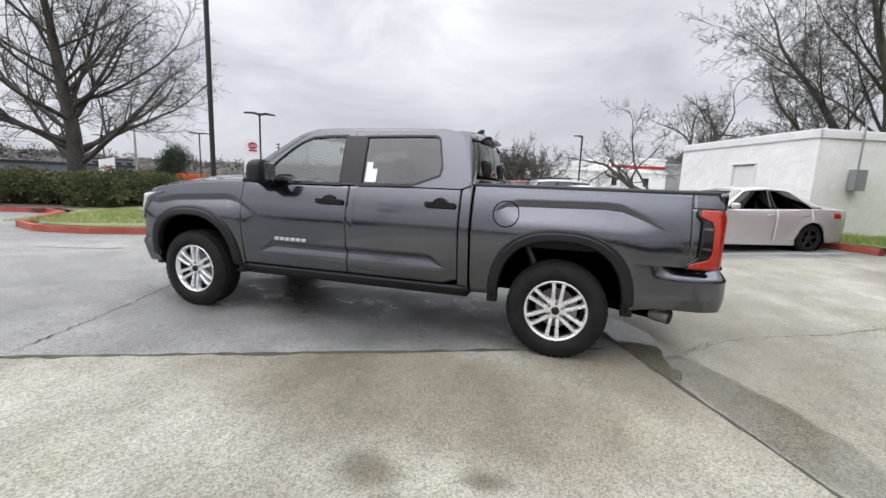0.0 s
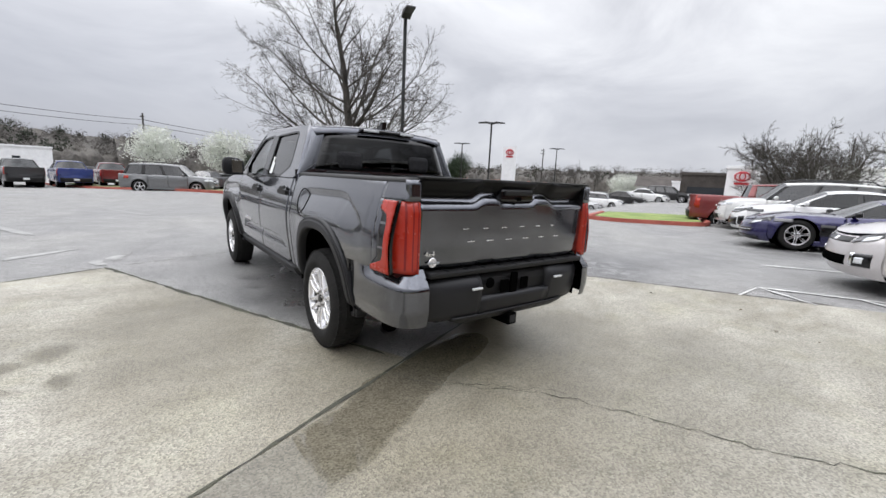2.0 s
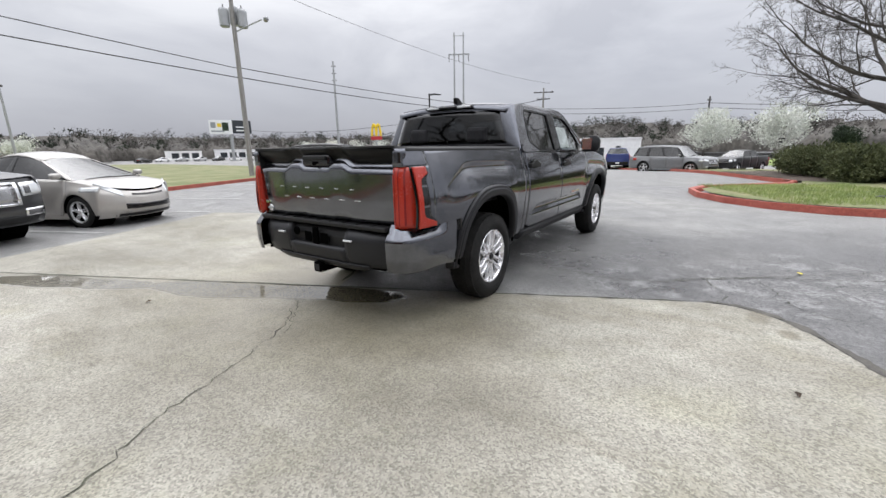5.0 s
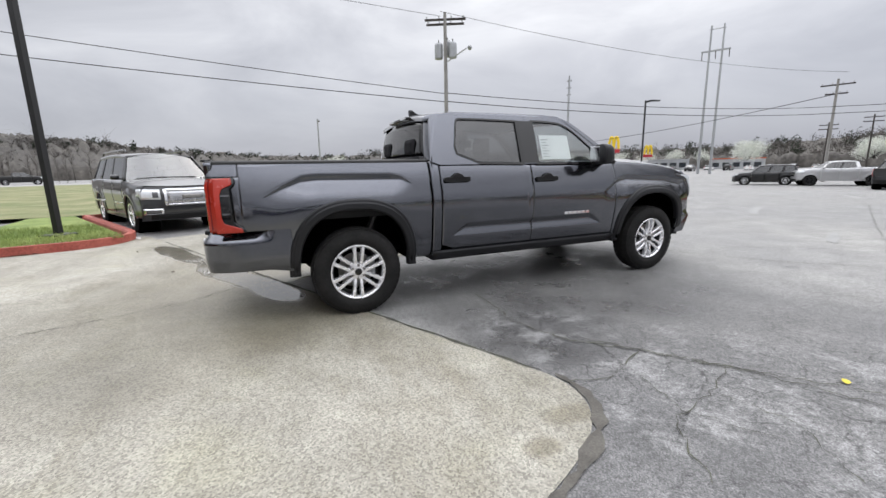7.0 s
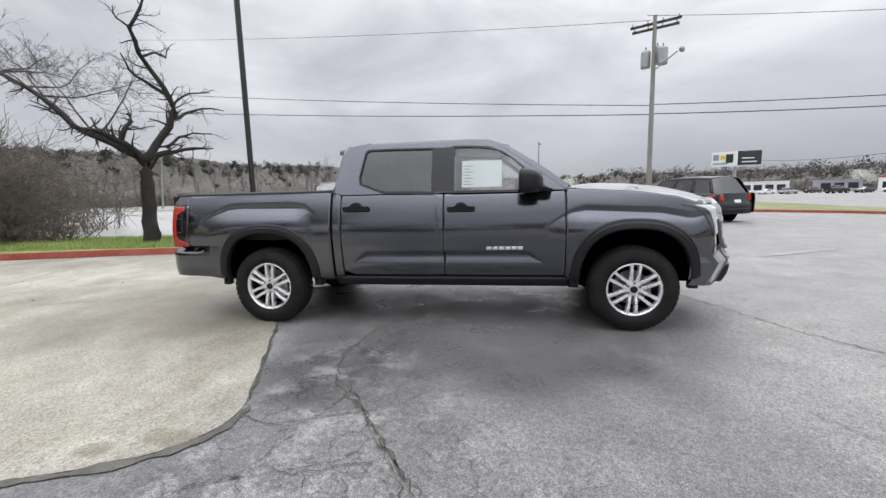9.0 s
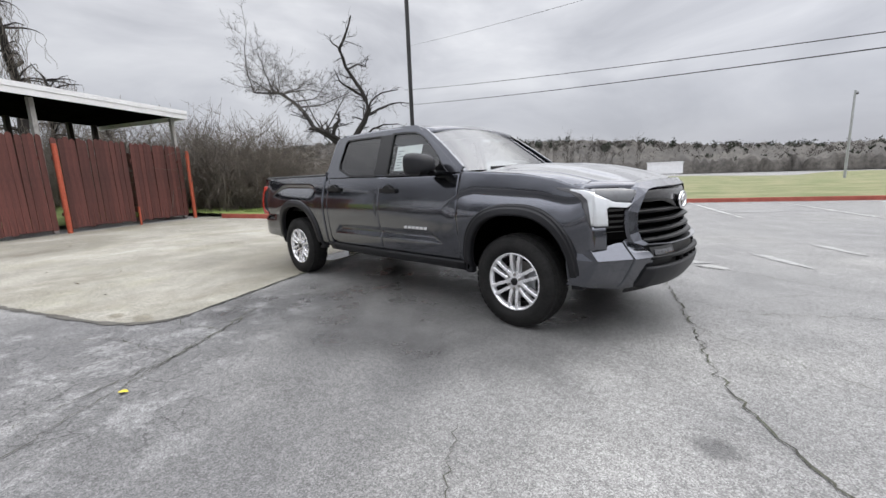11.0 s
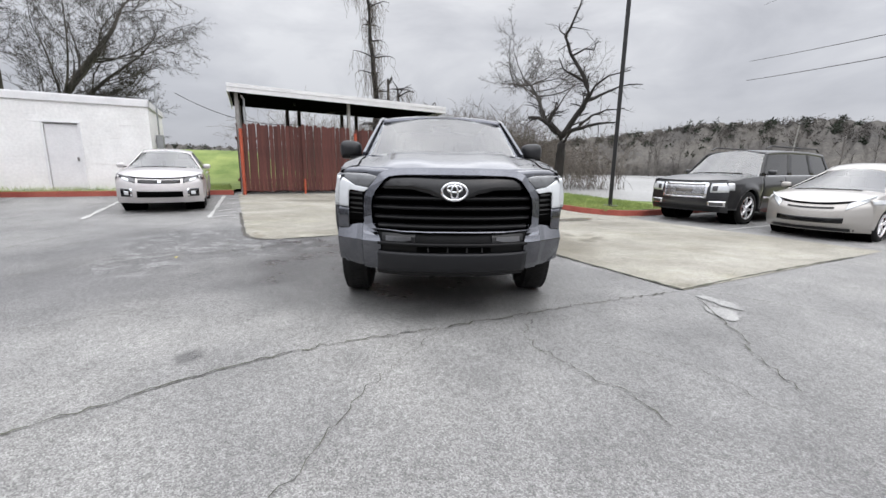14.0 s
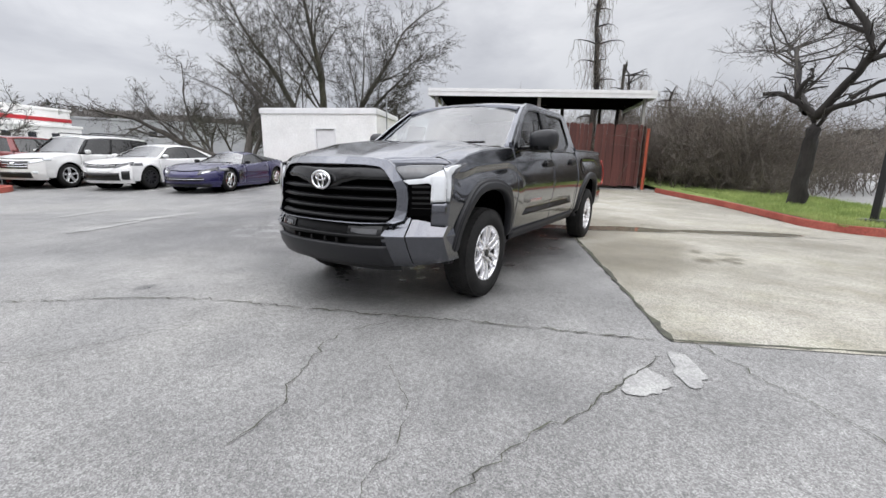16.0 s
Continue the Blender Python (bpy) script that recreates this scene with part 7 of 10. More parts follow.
def vehicle(name, label, category, m, S, body, group="", rim=None, lamps=None, detail=True):
    """A parked car from a spec: x forward, origin between the axles on the ground."""
    ob = thing(name, label, category, m, group)
    W2, wb, xf, xr, R = S["W"] / 2, S["wb"], S["wb"] / 2 + S["fo"], -(S["L"] - S["wb"] / 2 - S["fo"]), S["R"]
    sill, belt, zr = S["sill"], S["belt"], S["H"]
    kind = S["kind"]
    gl = S.get("glass", M["tint"])
    rim = rim or M["alloy"]
    A = R * 1.17
    tw = S.get("waist", 0.95)

    def plan(x):
        f = max(0.0, (x - (xf - 0.75)) / 0.75)
        r = max(0.0, ((xr + 0.6) - x) / 0.6)
        return W2 * (1 - S.get("nose", 0.16) * f ** 2.4 - S.get("tailw", 0.10) * r ** 2.4)

    def sy(x, z):
        b = lerp_table(belt, x)
        t = (z - sill) / max(0.05, b - sill)
        prof = soft_table([(-0.2, 0.93), (0.0, 0.955), (0.22, 0.985), (0.36, 0.978), (0.62, 1.0), (0.80, 0.992), (1.0, tw), (1.2, tw - 0.04)], t)
        fl_ = 0.0
        for xw in (wb / 2, -wb / 2):
            d = math.hypot(x - xw, z - R)
            fl_ = max(fl_, 0.028 * sstep(A + 0.16, A, d))
        return plan(x) * prof + fl_

    def lo(x):
        for xw in (wb / 2, -wb / 2):
            q = abs(x - xw) / A
            if q < 1:
                return max(sill, R + A * math.sqrt(1 - q * q) * 0.97)
        return sill

    hi = lambda x: lerp_table(belt, x)
    wsb, wst, rft, rb = S["wsb"], S["wst"], S["rft"], S["rb"]
    cuts = S.get("doors", [wsb - 0.05, (wsb + rb) / 2 - 0.05, rb + 0.35])
    bow = S.get("bow", 0.30)
    xe = xf - 0.9 * bow
    marks = [xe] + cuts + [xr + 0.06]
    names = ["front_fender"] + ["door"] * (len(cuts) - 1) + ["rear_quarter"]
    doors = {}
    for s in (1, -1):
        for nm, x1, x0 in zip(names, marks, marks[1:]):
            n = max(6, int((x1 - x0) / (0.06 if detail else 0.14)))
            p = part(nm, patch_bm(steps(x0 + 0.006, x1 - 0.006, n), lo, hi, 14 if detail else 8, lambda x, z, s=s: Vector((x, s * sy(x, z), z)), (0, -s * 0.04, 0)), body, ob, smooth=True)
            if nm == "door" and detail:
                hx = x0 + 0.16
                hz = hi(hx) - 0.13
                part("handle", box_bm((hx, s * (sy(hx, hz) + 0.012), hz), (0.17, 0.03, 0.03), 0.01), body, p)
        part("sill", box_bm(((xf + xr) / 2, s * W2 * 0.90, sill - 0.02), (wb - 2 * A, 0.12, 0.12), 0.02), S.get("trim", body), ob)
        for xw in (wb / 2, -wb / 2):
            part("wheel_well", lathe_bm([(A * 1.02, 0.0), (A * 1.02, -0.4), (0.0, -0.4)], 20, "y", (xw, s * W2 * 0.93 if s > 0 else -W2 * 0.93 + 0.4, R)), M["under"], ob)
            light_wheel(ob, xw, s, W2 - S.get("tw", 0.21) / 2 - 0.015, R, S.get("tw", 0.21), rim, S.get("spokes", 5), S.get("twin", True))
    # ends
    zf, zb = hi(xf), hi(xr)

    def zt(y):
        return hi(xf - bow * min(1.0, abs(y) / W2) ** 2.6)

    def front(y, z):
        t = (z - sill) / (zt(y) - sill)
        bulge_ = soft_table(S.get("face", [(-0.2, -0.12), (0.0, -0.05), (0.2, 0.0), (0.5, -0.01), (0.8, -0.04), (1.0, -0.12)]), t)
        return Vector((xf + bulge_ - S.get("bow", 0.30) * (abs(y) / W2) ** 2.6, y, z))

    def rear(y, z):
        t = (z - sill) / (zb - sill)
        bulge_ = soft_table(S.get("back", [(-0.2, -0.10), (0.0, -0.05), (0.2, 0.0), (0.45, -0.01), (0.6, -0.05), (1.0, -0.10)]), t)
        return Vector((xr - bulge_ + 0.18 * (abs(y) / W2) ** 3, y, z))
    wf = plan(xe)
    part("front_bumper", patch_bm(steps(-wf, wf, 26), flat(sill - 0.06), zt, 16, front), body, ob, smooth=True)
    wr = plan(xr + 0.06) * 0.985
    part("rear_bumper", patch_bm(steps(-wr, wr, 22), flat(sill - 0.04), flat(zb), 14, rear), body, ob, smooth=True)

    def on(fn, y0, y1, z0, z1, off, mat_, nm, s=1, n=6, taper=0.0, lab="", par=None):
        """A patch lying on an end, z as shares of its height."""
        zz = zf if fn is front else zb
        sg = 1 if fn is front else -1
        lift = lambda y, zs: zs * (zt(y) - zf) if fn is front else 0.0
        a0, a1 = sill + z0 * (zz - sill), sill + z1 * (zz - sill)
        return part(nm, patch_bm(steps(y0 * W2, y1 * W2, n), lambda y: a0 + lift(y, z0) + taper * (abs(y) / W2 - min(abs(y0), abs(y1))), lambda y: a1 + lift(y, z1) + taper * 0.5 * (abs(y) / W2 - min(abs(y0), abs(y1))), 4, lambda y, z: fn(y, z) * 1.0 + Vector((sg * off, 0, 0)) if s > 0 else Vector((fn(y, z).x + sg * off, -y, z)), (-sg * 0.03, 0, 0)), mat_, par or ob, lab, smooth=True)
    for spec in S.get("front", []):
        mt, nm, y0, y1, z0, z1, off, both = spec[:8]
        for s in ((1, -1) if both else (1,)):
            on(front, y0, y1, z0, z1, off, M[mt] if isinstance(mt, str) else mt, nm, s, 8, spec[8] if len(spec) > 8 else 0.0)
    for spec in S.get("rear", []):
        mt, nm, y0, y1, z0, z1, off, both = spec[:8]
        for s in ((1, -1) if both else (1,)):
            on(rear, y0, y1, z0, z1, off, M[mt] if isinstance(mt, str) else mt, nm, s, 6, spec[8] if len(spec) > 8 else 0.0)
    # side parts of the lamps
    for x0, x1, z0, z1, mt, nm in S.get("sidelamps", []):
        back_by = max(0.0, x1 - xe + 0.004)
        x0, x1 = x0 - back_by * 0.6, x1 - back_by
        for s in (1, -1):
            part(nm, patch_bm(steps(x0, x1, 6), flat(z0), flat(z1), 3, lambda x, z, s=s: Vector((x, s * (sy(x, z) + 0.008), z)), (0, -s * 0.02, 0)), M[mt], ob, smooth=True)
    # hood and rear deck
    cr = S.get("crown", 0.06)

    def deck(x0, x1, nm):
        part(nm, patch_bm(steps(x0, x1, 16), flat(-1.0), flat(1.0), 16, put_deck), body, ob, smooth=True)

    def put_deck(x, v):
        X = x - (bow * abs(v) ** 2.6 * 0.88 * max(0.0, (x - (xf - 0.7)) / 0.7) if x > 0 else 0.0)
        fade = sstep(xf - 0.10, xf - 0.65, x) if x > 0 else 1.0
        return Vector((X, v * plan(X) * tw, hi(X) + 0.002 + cr * (1 - abs(v) ** 2.5) * fade))
    deck(wsb - 0.05, xf - 0.10, "hood")
    if kind in ("sedan", "coupe"):
        deck(xr + 0.07, rb + 0.08, "boot_lid")
    # greenhouse
    yb = lambda x: plan(x) * tw - 0.02
    yr_ = W2 * S.get("roofw", 0.66)
    zbelt = lambda x: hi(x) - 0.01

    def gh(u, t, s=1, off=0.0):
        xb_, xt = rb + (wsb - rb) * u, rft + (wst - rft) * u
        x = xb_ + (xt - xb_) * t
        zt = roofz(xt, 1.0)
        z = zbelt(xb_) + (zt - zbelt(xb_)) * t
        y = yb(xb_) + (yr_ - yb(xb_)) * (t + 0.12 * t * (1 - t))
        return Vector((x, s * (y + off), z + 0.04 * t * (1 - t)))

    def roofz(x, v):
        u = (x - rft) / (wst - rft)
        arch_ = S.get("arc", 0.05)
        return zr - arch_ * (abs(2 * u - 0.95)) ** 2.2 - 0.055 * abs(v) ** 2.4
    part("roof", patch_bm(steps(rft, wst, 18), flat(-1.0), flat(1.0), 12, lambda x, v: Vector((x, v * yr_, roofz(x, v))), (0, 0, -0.03)), S.get("roof", body), ob, smooth=True)
    ws = lambda v, t: Vector((wsb + 0.10 + (wst - wsb - 0.10) * t - 0.12 * v * v * (1 - 0.5 * t), v * (yb(wsb) + (yr_ - yb(wsb)) * t), zbelt(wsb) + cr * 0.6 * (1 - t) * (1 - v * v) + (roofz(wst, v) - zbelt(wsb)) * t))
    part("windshield", patch_bm(steps(-1, 1, 14), flat(0.0), flat(1.0), 8, ws), M["shield"] if kind != "far" else gl, ob, smooth=True)
    bl = lambda v, t: Vector((rb - S.get("blow", 0.05) + (rft - rb + S.get("blow", 0.05)) * t + 0.08 * v * v, v * (yb(rb) + (yr_ - yb(rb)) * t), zbelt(rb) + (roofz(rft, v) - zbelt(rb)) * t))
    part("rear_window", patch_bm(steps(-0.96, 0.96, 12), flat(0.0), flat(1.0), 8, bl), gl, ob, smooth=True)
    for s in (1, -1):
        part("side_glass", patch_bm(steps(0.0, 1.0, 20), flat(0.0), flat(0.97), 6, lambda u, t, s=s: gh(u, t, s, -0.006)), gl, ob, smooth=True)
        for u0, u1, mt in S.get("pillars", [(-0.005, 0.10, body), (0.47, 0.53, M["gloss"]), (0.955, 1.0, body)]):
            part("pillar", patch_bm(steps(u0, u1, 3), flat(0.0), flat(1.0), 6, lambda u, t, s=s: gh(u, t, s, 0.004), (0, -s * 0.03, 0)), mt, ob, smooth=True)
        part("window_trim", patch_bm(steps(0.0, 1.0, 16), flat(0.90), flat(1.02), 2, lambda u, t, s=s: gh(u, t, s, 0.006), (0, -s * 0.02, 0)), body, ob, smooth=True)
        part("belt_trim", patch_bm(steps(0.02, 0.99, 16), flat(-0.03), flat(0.035), 2, lambda u, t, s=s: gh(u, t, s, 0.008)), S.get("belttrim", M["gloss"]), ob)
        if detail:
            q = gh(0.93, 0.06, s)
            bm = bmesh.new()
            add_box(bm, (q.x - 0.02, q.y + s * 0.12, q.z + 0.06), (0.12, 0.17, 0.12), 0.04)
            mm = part("door_mirror", bm, S.get("mirror", body), ob, smooth=True)
            part("mirror_arm", box_bm((q.x, q.y + s * 0.04, q.z + 0.02), (0.06, 0.1, 0.03), 0.008), M["gloss"], mm)
            part("mirror_glass", box_bm((q.x - 0.081, q.y + s * 0.12, q.z + 0.06), (0.004, 0.13, 0.085)), M["chrome"], mm)
    # cabin bulk and floor
    part("floor_pan", box_bm(((xf + xr) / 2, 0, sill + 0.02), (xf - xr - 0.5, W2 * 1.5, 0.1)), M["under"], ob)
    part("cabin", box_bm(((wsb + rb) / 2 - 0.1, 0, (sill + hi(0)) / 2), (max(0.5, wsb - rb - 0.4), W2 * 1.6, hi(0) - sill - 0.02)), M["seat"], ob)
    if detail and kind != "far":
        for x in S.get("seats", (0.15, -0.75)):
            for y in (0.36, -0.36):
                part("seat_back", box_bm((x, y, hi(0) + 0.02 + S.get("seatz", 0)), (0.14, 0.46, 0.42), 0.05), M["seat"], ob)
                part("headrest", box_bm((x - 0.04, y, hi(0) + 0.30 + S.get("seatz", 0)), (0.09, 0.24, 0.14), 0.03), M["seat"], ob)
        part("wiper", tube_bm([ws(-0.1, 0.03) + Vector((0.02, 0, 0.02)), ws(0.6, 0.05) + Vector((0.02, 0, 0.02))], 0.012, 5), M["gloss"], ob)
        part("wiper", tube_bm([ws(-0.75, 0.03) + Vector((0.02, 0, 0.02)), ws(-0.1, 0.05) + Vector((0.02, 0, 0.02))], 0.012, 5), M["gloss"], ob)
    if S.get("rails"):
        for s in (1, -1):
            part("roof_rail", tube_bm([(rft + 0.15, s * yr_ * 0.92, zr - 0.03), (rft + 0.3, s * yr_ * 0.92, zr + 0.05), (wst - 0.3, s * yr_ * 0.92, zr + 0.05), (wst - 0.1, s * yr_ * 0.92, zr - 0.02)], 0.02, 6), M["gloss"], ob)
    if kind == "pickup":
        xb_ = rb - 0.06
        part("bed_floor", box_bm(((xb_ + xr) / 2, 0, hi(xr) - 0.45), (xb_ - xr - 0.1, W2 * 1.7, 0.05)), M["under"], ob)
        part("cab_back", box_bm((xb_, 0, (hi(rb) + sill) / 2), (0.06, W2 * 1.8, hi(rb) - sill), 0.01), body, ob)
        for s in (1, -1):
            part("bed_wall", box_bm(((xb_ + xr) / 2, s * W2 * 0.88, hi(xr) - 0.22), (xb_ - xr - 0.1, 0.1, 0.44), 0.01), body, ob)
        part("tailgate", box_bm((xr + 0.06, 0, hi(xr) - 0.26), (0.08, W2 * 1.66, 0.52), 0.02), body, ob)
    return ob


P_ = {k: paint(k + "_car_paint", c, mt, rg, 0.35 if k == "black" else 1.0, 0.02 if sum(c) < 0.12 else 0.10) for k, c, mt, rg in (
    ("silver", (0.50, 0.50, 0.51), 0.6, 0.35), ("silver_white", (0.56, 0.535, 0.535), 0.4, 0.35), ("white", (0.74, 0.74, 0.74), 0.0, 0.4), ("pearl", (0.68, 0.68, 0.67), 0.1, 0.4), ("blue", (0.011, 0.009, 0.070), 0.4, 0.26), ("charcoal", (0.022, 0.0225, 0.025), 0.4, 0.3),
    ("beige_silver", (0.40, 0.38, 0.355), 0.5, 0.38), ("black", (0.003, 0.003, 0.0035), 0.0, 0.3), ("grey", (0.17, 0.175, 0.18), 0.5, 0.38), ("red", (0.16, 0.012, 0.012), 0.3, 0.35), ("cobalt", (0.02, 0.04, 0.18), 0.3, 0.35), ("olive", (0.09, 0.095, 0.085), 0.3, 0.4))}

SEDAN = dict(kind="sedan", L=4.57, W=1.76, H=1.47, wb=2.635, fo=0.95, R=0.325, sill=0.24, wsb=0.98, wst=0.25, rft=-0.95, rb=-1.62, roofw=0.62, arc=0.06, nose=0.15, bow=0.34, glass=M["tint2"],
             belt=[(-2.4, 0.98), (-2.0, 1.015), (-1.2, 0.985), (0.0, 0.95), (0.95, 0.93), (1.6, 0.86), (2.05, 0.775), (2.3, 0.70)],
             front=[("gloss", "grille", -0.46, 0.46, 0.80, 0.96, 0.012, False), ("under", "lower_intake", -0.50, 0.50, 0.14, 0.42, 0.012, False), ("chrome", "badge", -0.035, 0.035, 0.82, 0.95, 0.026, False),
                    ("lampdark", "headlight", 0.52, 0.93, 0.78, 1.0, 0.014, True, 0.25), ("lamp", "headlight_lens", 0.66, 0.82, 0.82, 0.96, 0.022, True, 0.2), ("gloss", "fog_surround", 0.60, 0.86, 0.16, 0.50, 0.012, True), ("lamp", "fog_lamp", 0.68, 0.78, 0.24, 0.40, 0.022, True), ("chrome", "fog_trim", 0.60, 0.64, 0.14, 0.52, 0.02, True)],
             rear=[("redlens", "tail_light", 0.55, 0.93, 0.62, 0.86, 0.012, True), ("paper", "plate", -0.18, 0.18, 0.45, 0.62, 0.01, False)],
             sidelamps=[(1.75, 2.12, 0.70, 0.79, "lampdark", "headlight_side"), (-2.05, -1.85, 0.80, 0.93, "redlens", "tail_light_side")])
COUPE = dict(kind="coupe", L=4.49, W=1.88, H=1.235, wb=2.71, fo=0.98, R=0.345, sill=0.20, wsb=0.62, wst=-0.08, rft=-0.75, rb=-1.75, roofw=0.55, arc=0.04, nose=0.20, bow=0.45, tw=0.26, glass=M["tint2"], waist=0.90,
             belt=[(-2.2, 0.93), (-1.6, 0.96), (-0.9, 0.90), (0.0, 0.83), (0.7, 0.80), (1.35, 0.80), (1.9, 0.69), (2.4, 0.58)], doors=[0.55, -0.85], spokes=7, crown=0.05, mirror=M["gloss"], blow=0.3, seats=(-0.5,), seatz=-0.16,
             front=[("gloss", "grille", -0.66, 0.66, 0.30, 0.55, 0.012, False), ("gloss", "lower_lip", -0.8, 0.8, -0.12, 0.06, 0.03, False), ("alloy", "grille_strip", -0.66, 0.66, 0.40, 0.43, 0.02, False), ("lampdark", "headlight", 0.50, 0.94, 0.70, 1.0, 0.014, True, 0.3), ("lamp", "headlight_lens", 0.60, 0.78, 0.78, 0.92, 0.022, True, 0.2)],
             rear=[("redlens", "tail_light", 0.30, 0.52, 0.5, 0.75, 0.012, True), ("redlens", "tail_light", 0.60, 0.85, 0.5, 0.75, 0.012, True)],
             sidelamps=[(1.55, 2.05, 0.62, 0.70, "lampdark", "headlight_side"), (0.70, 0.98, 0.36, 0.62, "gloss", "side_gill")], pillars=[(-0.005, 0.42, M["gloss"]), (0.955, 1.0, M["gloss"])])
CAMRY = dict(SEDAN, L=4.88, W=1.84, H=1.445, wb=2.82, fo=0.98, R=0.345, wsb=1.05, wst=0.25, rft=-1.05, rb=-1.85, spokes=10, twin=False,
             belt=[(-2.6, 0.98), (-2.1, 1.02), (-1.2, 0.985), (0.0, 0.95), (1.0, 0.94), (1.7, 0.86), (2.2, 0.77), (2.45, 0.69)],
             front=[("gloss", "grille", -0.55, 0.55, 0.84, 0.97, 0.012, False), ("gloss", "lower_intake", -0.66, 0.66, 0.06, 0.52, 0.012, False), ("white_", "nose_bar", -0.5, 0.5, 0.56, 0.80, 0.016, False), ("lampdark", "headlight", 0.52, 0.95, 0.80, 1.0, 0.014, True, 0.25), ("gloss", "side_intake", 0.72, 0.9, 0.1, 0.6, 0.014, True)],
             sidelamps=[(1.8, 2.25, 0.72, 0.80, "lampdark", "headlight_side")])
M["white_"] = P_["white"]
SUV = dict(kind="suv", L=4.86, W=1.93, H=1.72, wb=2.79, fo=0.95, R=0.37, sill=0.30, wsb=1.02, wst=0.45, rft=-1.95, rb=-2.12, roofw=0.72, arc=0.06, nose=0.13, bow=0.26, tw=0.24, crown=0.07, glass=M["tint"], rails=True,
           belt=[(-2.5, 1.08), (-1.5, 1.08), (0.0, 1.05), (1.0, 1.04), (1.6, 1.0), (2.05, 0.93), (2.35, 0.86)], doors=[0.95, 0.0, -0.98], pillars=[(-0.005, 0.04, M["gloss"]), (0.27, 0.33, M["gloss"]), (0.60, 0.65, M["gloss"]), (0.955, 1.0, M["gloss"])],
           front=[("gloss", "grille", -0.52, 0.52, 0.50, 0.90, 0.012, False), ("chrome", "grille_bar", -0.52, 0.52, 0.70, 0.75, 0.022, False), ("chrome", "grille_bar", -0.52, 0.52, 0.58, 0.62, 0.022, False), ("chrome", "badge", -0.07, 0.07, 0.72, 0.84, 0.026, False), ("plastic", "lower_intake", -0.6, 0.6, 0.0, 0.30, 0.012, False), ("lamp", "headlight", 0.55, 0.95, 0.74, 0.97, 0.014, True, 0.15), ("lamp", "fog_lamp", 0.66, 0.78, 0.22, 0.34, 0.02, True)],
           rear=[("redlens", "tail_light", 0.62, 0.95, 0.60, 0.95, 0.012, True), ("plastic", "bumper_pad", -0.85, 0.85, -0.02, 0.22, 0.012, False), ("paper", "plate", -0.16, 0.16, 0.52, 0.68, 0.012, False)],
           sidelamps=[(2.0, 2.25, 0.83, 0.93, "lamp", "headlight_side"), (-2.3, -2.05, 0.86, 1.02, "redlens", "tail_light_side")])
M["mesh"] = plain("bright_mesh_grille", (0.42, 0.42, 0.43), 0.25, 0.9)
YUKON = dict(SUV, L=5.70, W=2.045, H=1.88, wb=3.30, fo=1.02, R=0.40, sill=0.36, wsb=1.18, wst=0.62, rft=-2.45, rb=-2.62, belt=[(-3.0, 1.20), (-1.5, 1.20), (0.0, 1.18), (1.15, 1.17), (1.9, 1.13), (2.4, 1.08), (2.68, 1.02)], doors=[1.1, 0.05, -1.05],
             bow=0.20, nose=0.10, face=[(-0.2, -0.16), (0.0, -0.05), (0.2, 0.0), (0.45, -0.01), (0.8, -0.03), (1.0, -0.09)],
             front=[("mesh", "grille", -0.50, 0.50, 0.45, 0.90, 0.014, False), ("chrome", "grille_trim", -0.53, 0.53, 0.90, 0.95, 0.03, False), ("chrome", "grille_trim", -0.53, 0.53, 0.40, 0.45, 0.03, False), ("chrome", "grille_trim", 0.49, 0.54, 0.42, 0.93, 0.03, True), ("steel", "badge", -0.2, 0.2, 0.62, 0.74, 0.03, False), ("plastic", "bumper_pad", -0.8, 0.8, -0.05, 0.14, 0.014, False),
                    ("lamp", "headlight", 0.60, 0.95, 0.60, 0.92, 0.014, True), ("lampdark", "headlight_core", 0.64, 0.74, 0.66, 0.84, 0.022, True), ("chrome", "fog_trim", 0.58, 0.92, 0.12, 0.30, 0.014, True), ("lampdark", "fog_lamp", 0.62, 0.88, 0.15, 0.27, 0.02, True)],
             sidelamps=[(2.35, 2.55, 0.83, 1.0, "lamp", "headlight_side"), (-2.5, -1.0, 0.62, 0.66, "chrome", "side_strip"), (0.0, 1.0, 0.62, 0.66, "chrome", "side_strip")], belttrim=M["chrome"], spokes=6)
PRIUS = dict(SEDAN, L=4.30, W=1.725, H=1.49, wb=2.70, fo=0.88, R=0.31, wsb=1.35, wst=0.30, rft=-0.75, rb=-1.95, arc=0.12, roofw=0.60, doors=[1.15, 0.05, -1.0], glass=M["tint2"],
             belt=[(-2.3, 1.05), (-1.5, 1.03), (0.0, 0.97), (1.1, 0.93), (1.7, 0.84), (2.05, 0.74), (2.25, 0.66)], bow=0.42, nose=0.2,
             front=[("gloss", "upper_slot", -0.42, 0.42, 0.83, 0.90, 0.012, False), ("gloss", "lower_intake", -0.60, 0.60, 0.22, 0.44, 0.012, False), ("plastic", "lower_lip", -0.7, 0.7, -0.1, 0.02, 0.02, False), ("lamp", "headlight", 0.60, 0.93, 0.72, 1.0, 0.014, True, 0.5)],
             sidelamps=[(1.55, 1.95, 0.70, 0.79, "lamp", "headlight_side")])
ROVER = dict(SUV, L=4.79, W=1.93, H=1.79, wb=2.745, fo=0.86, R=0.39, sill=0.36, wsb=1.05, wst=0.42, rft=-1.95, rb=-2.25, belt=[(-2.5, 1.10), (-1.5, 1.12), (0.0, 1.10), (1.0, 1.09), (1.7, 1.06), (2.2, 0.99)], rails=False, spokes=8)
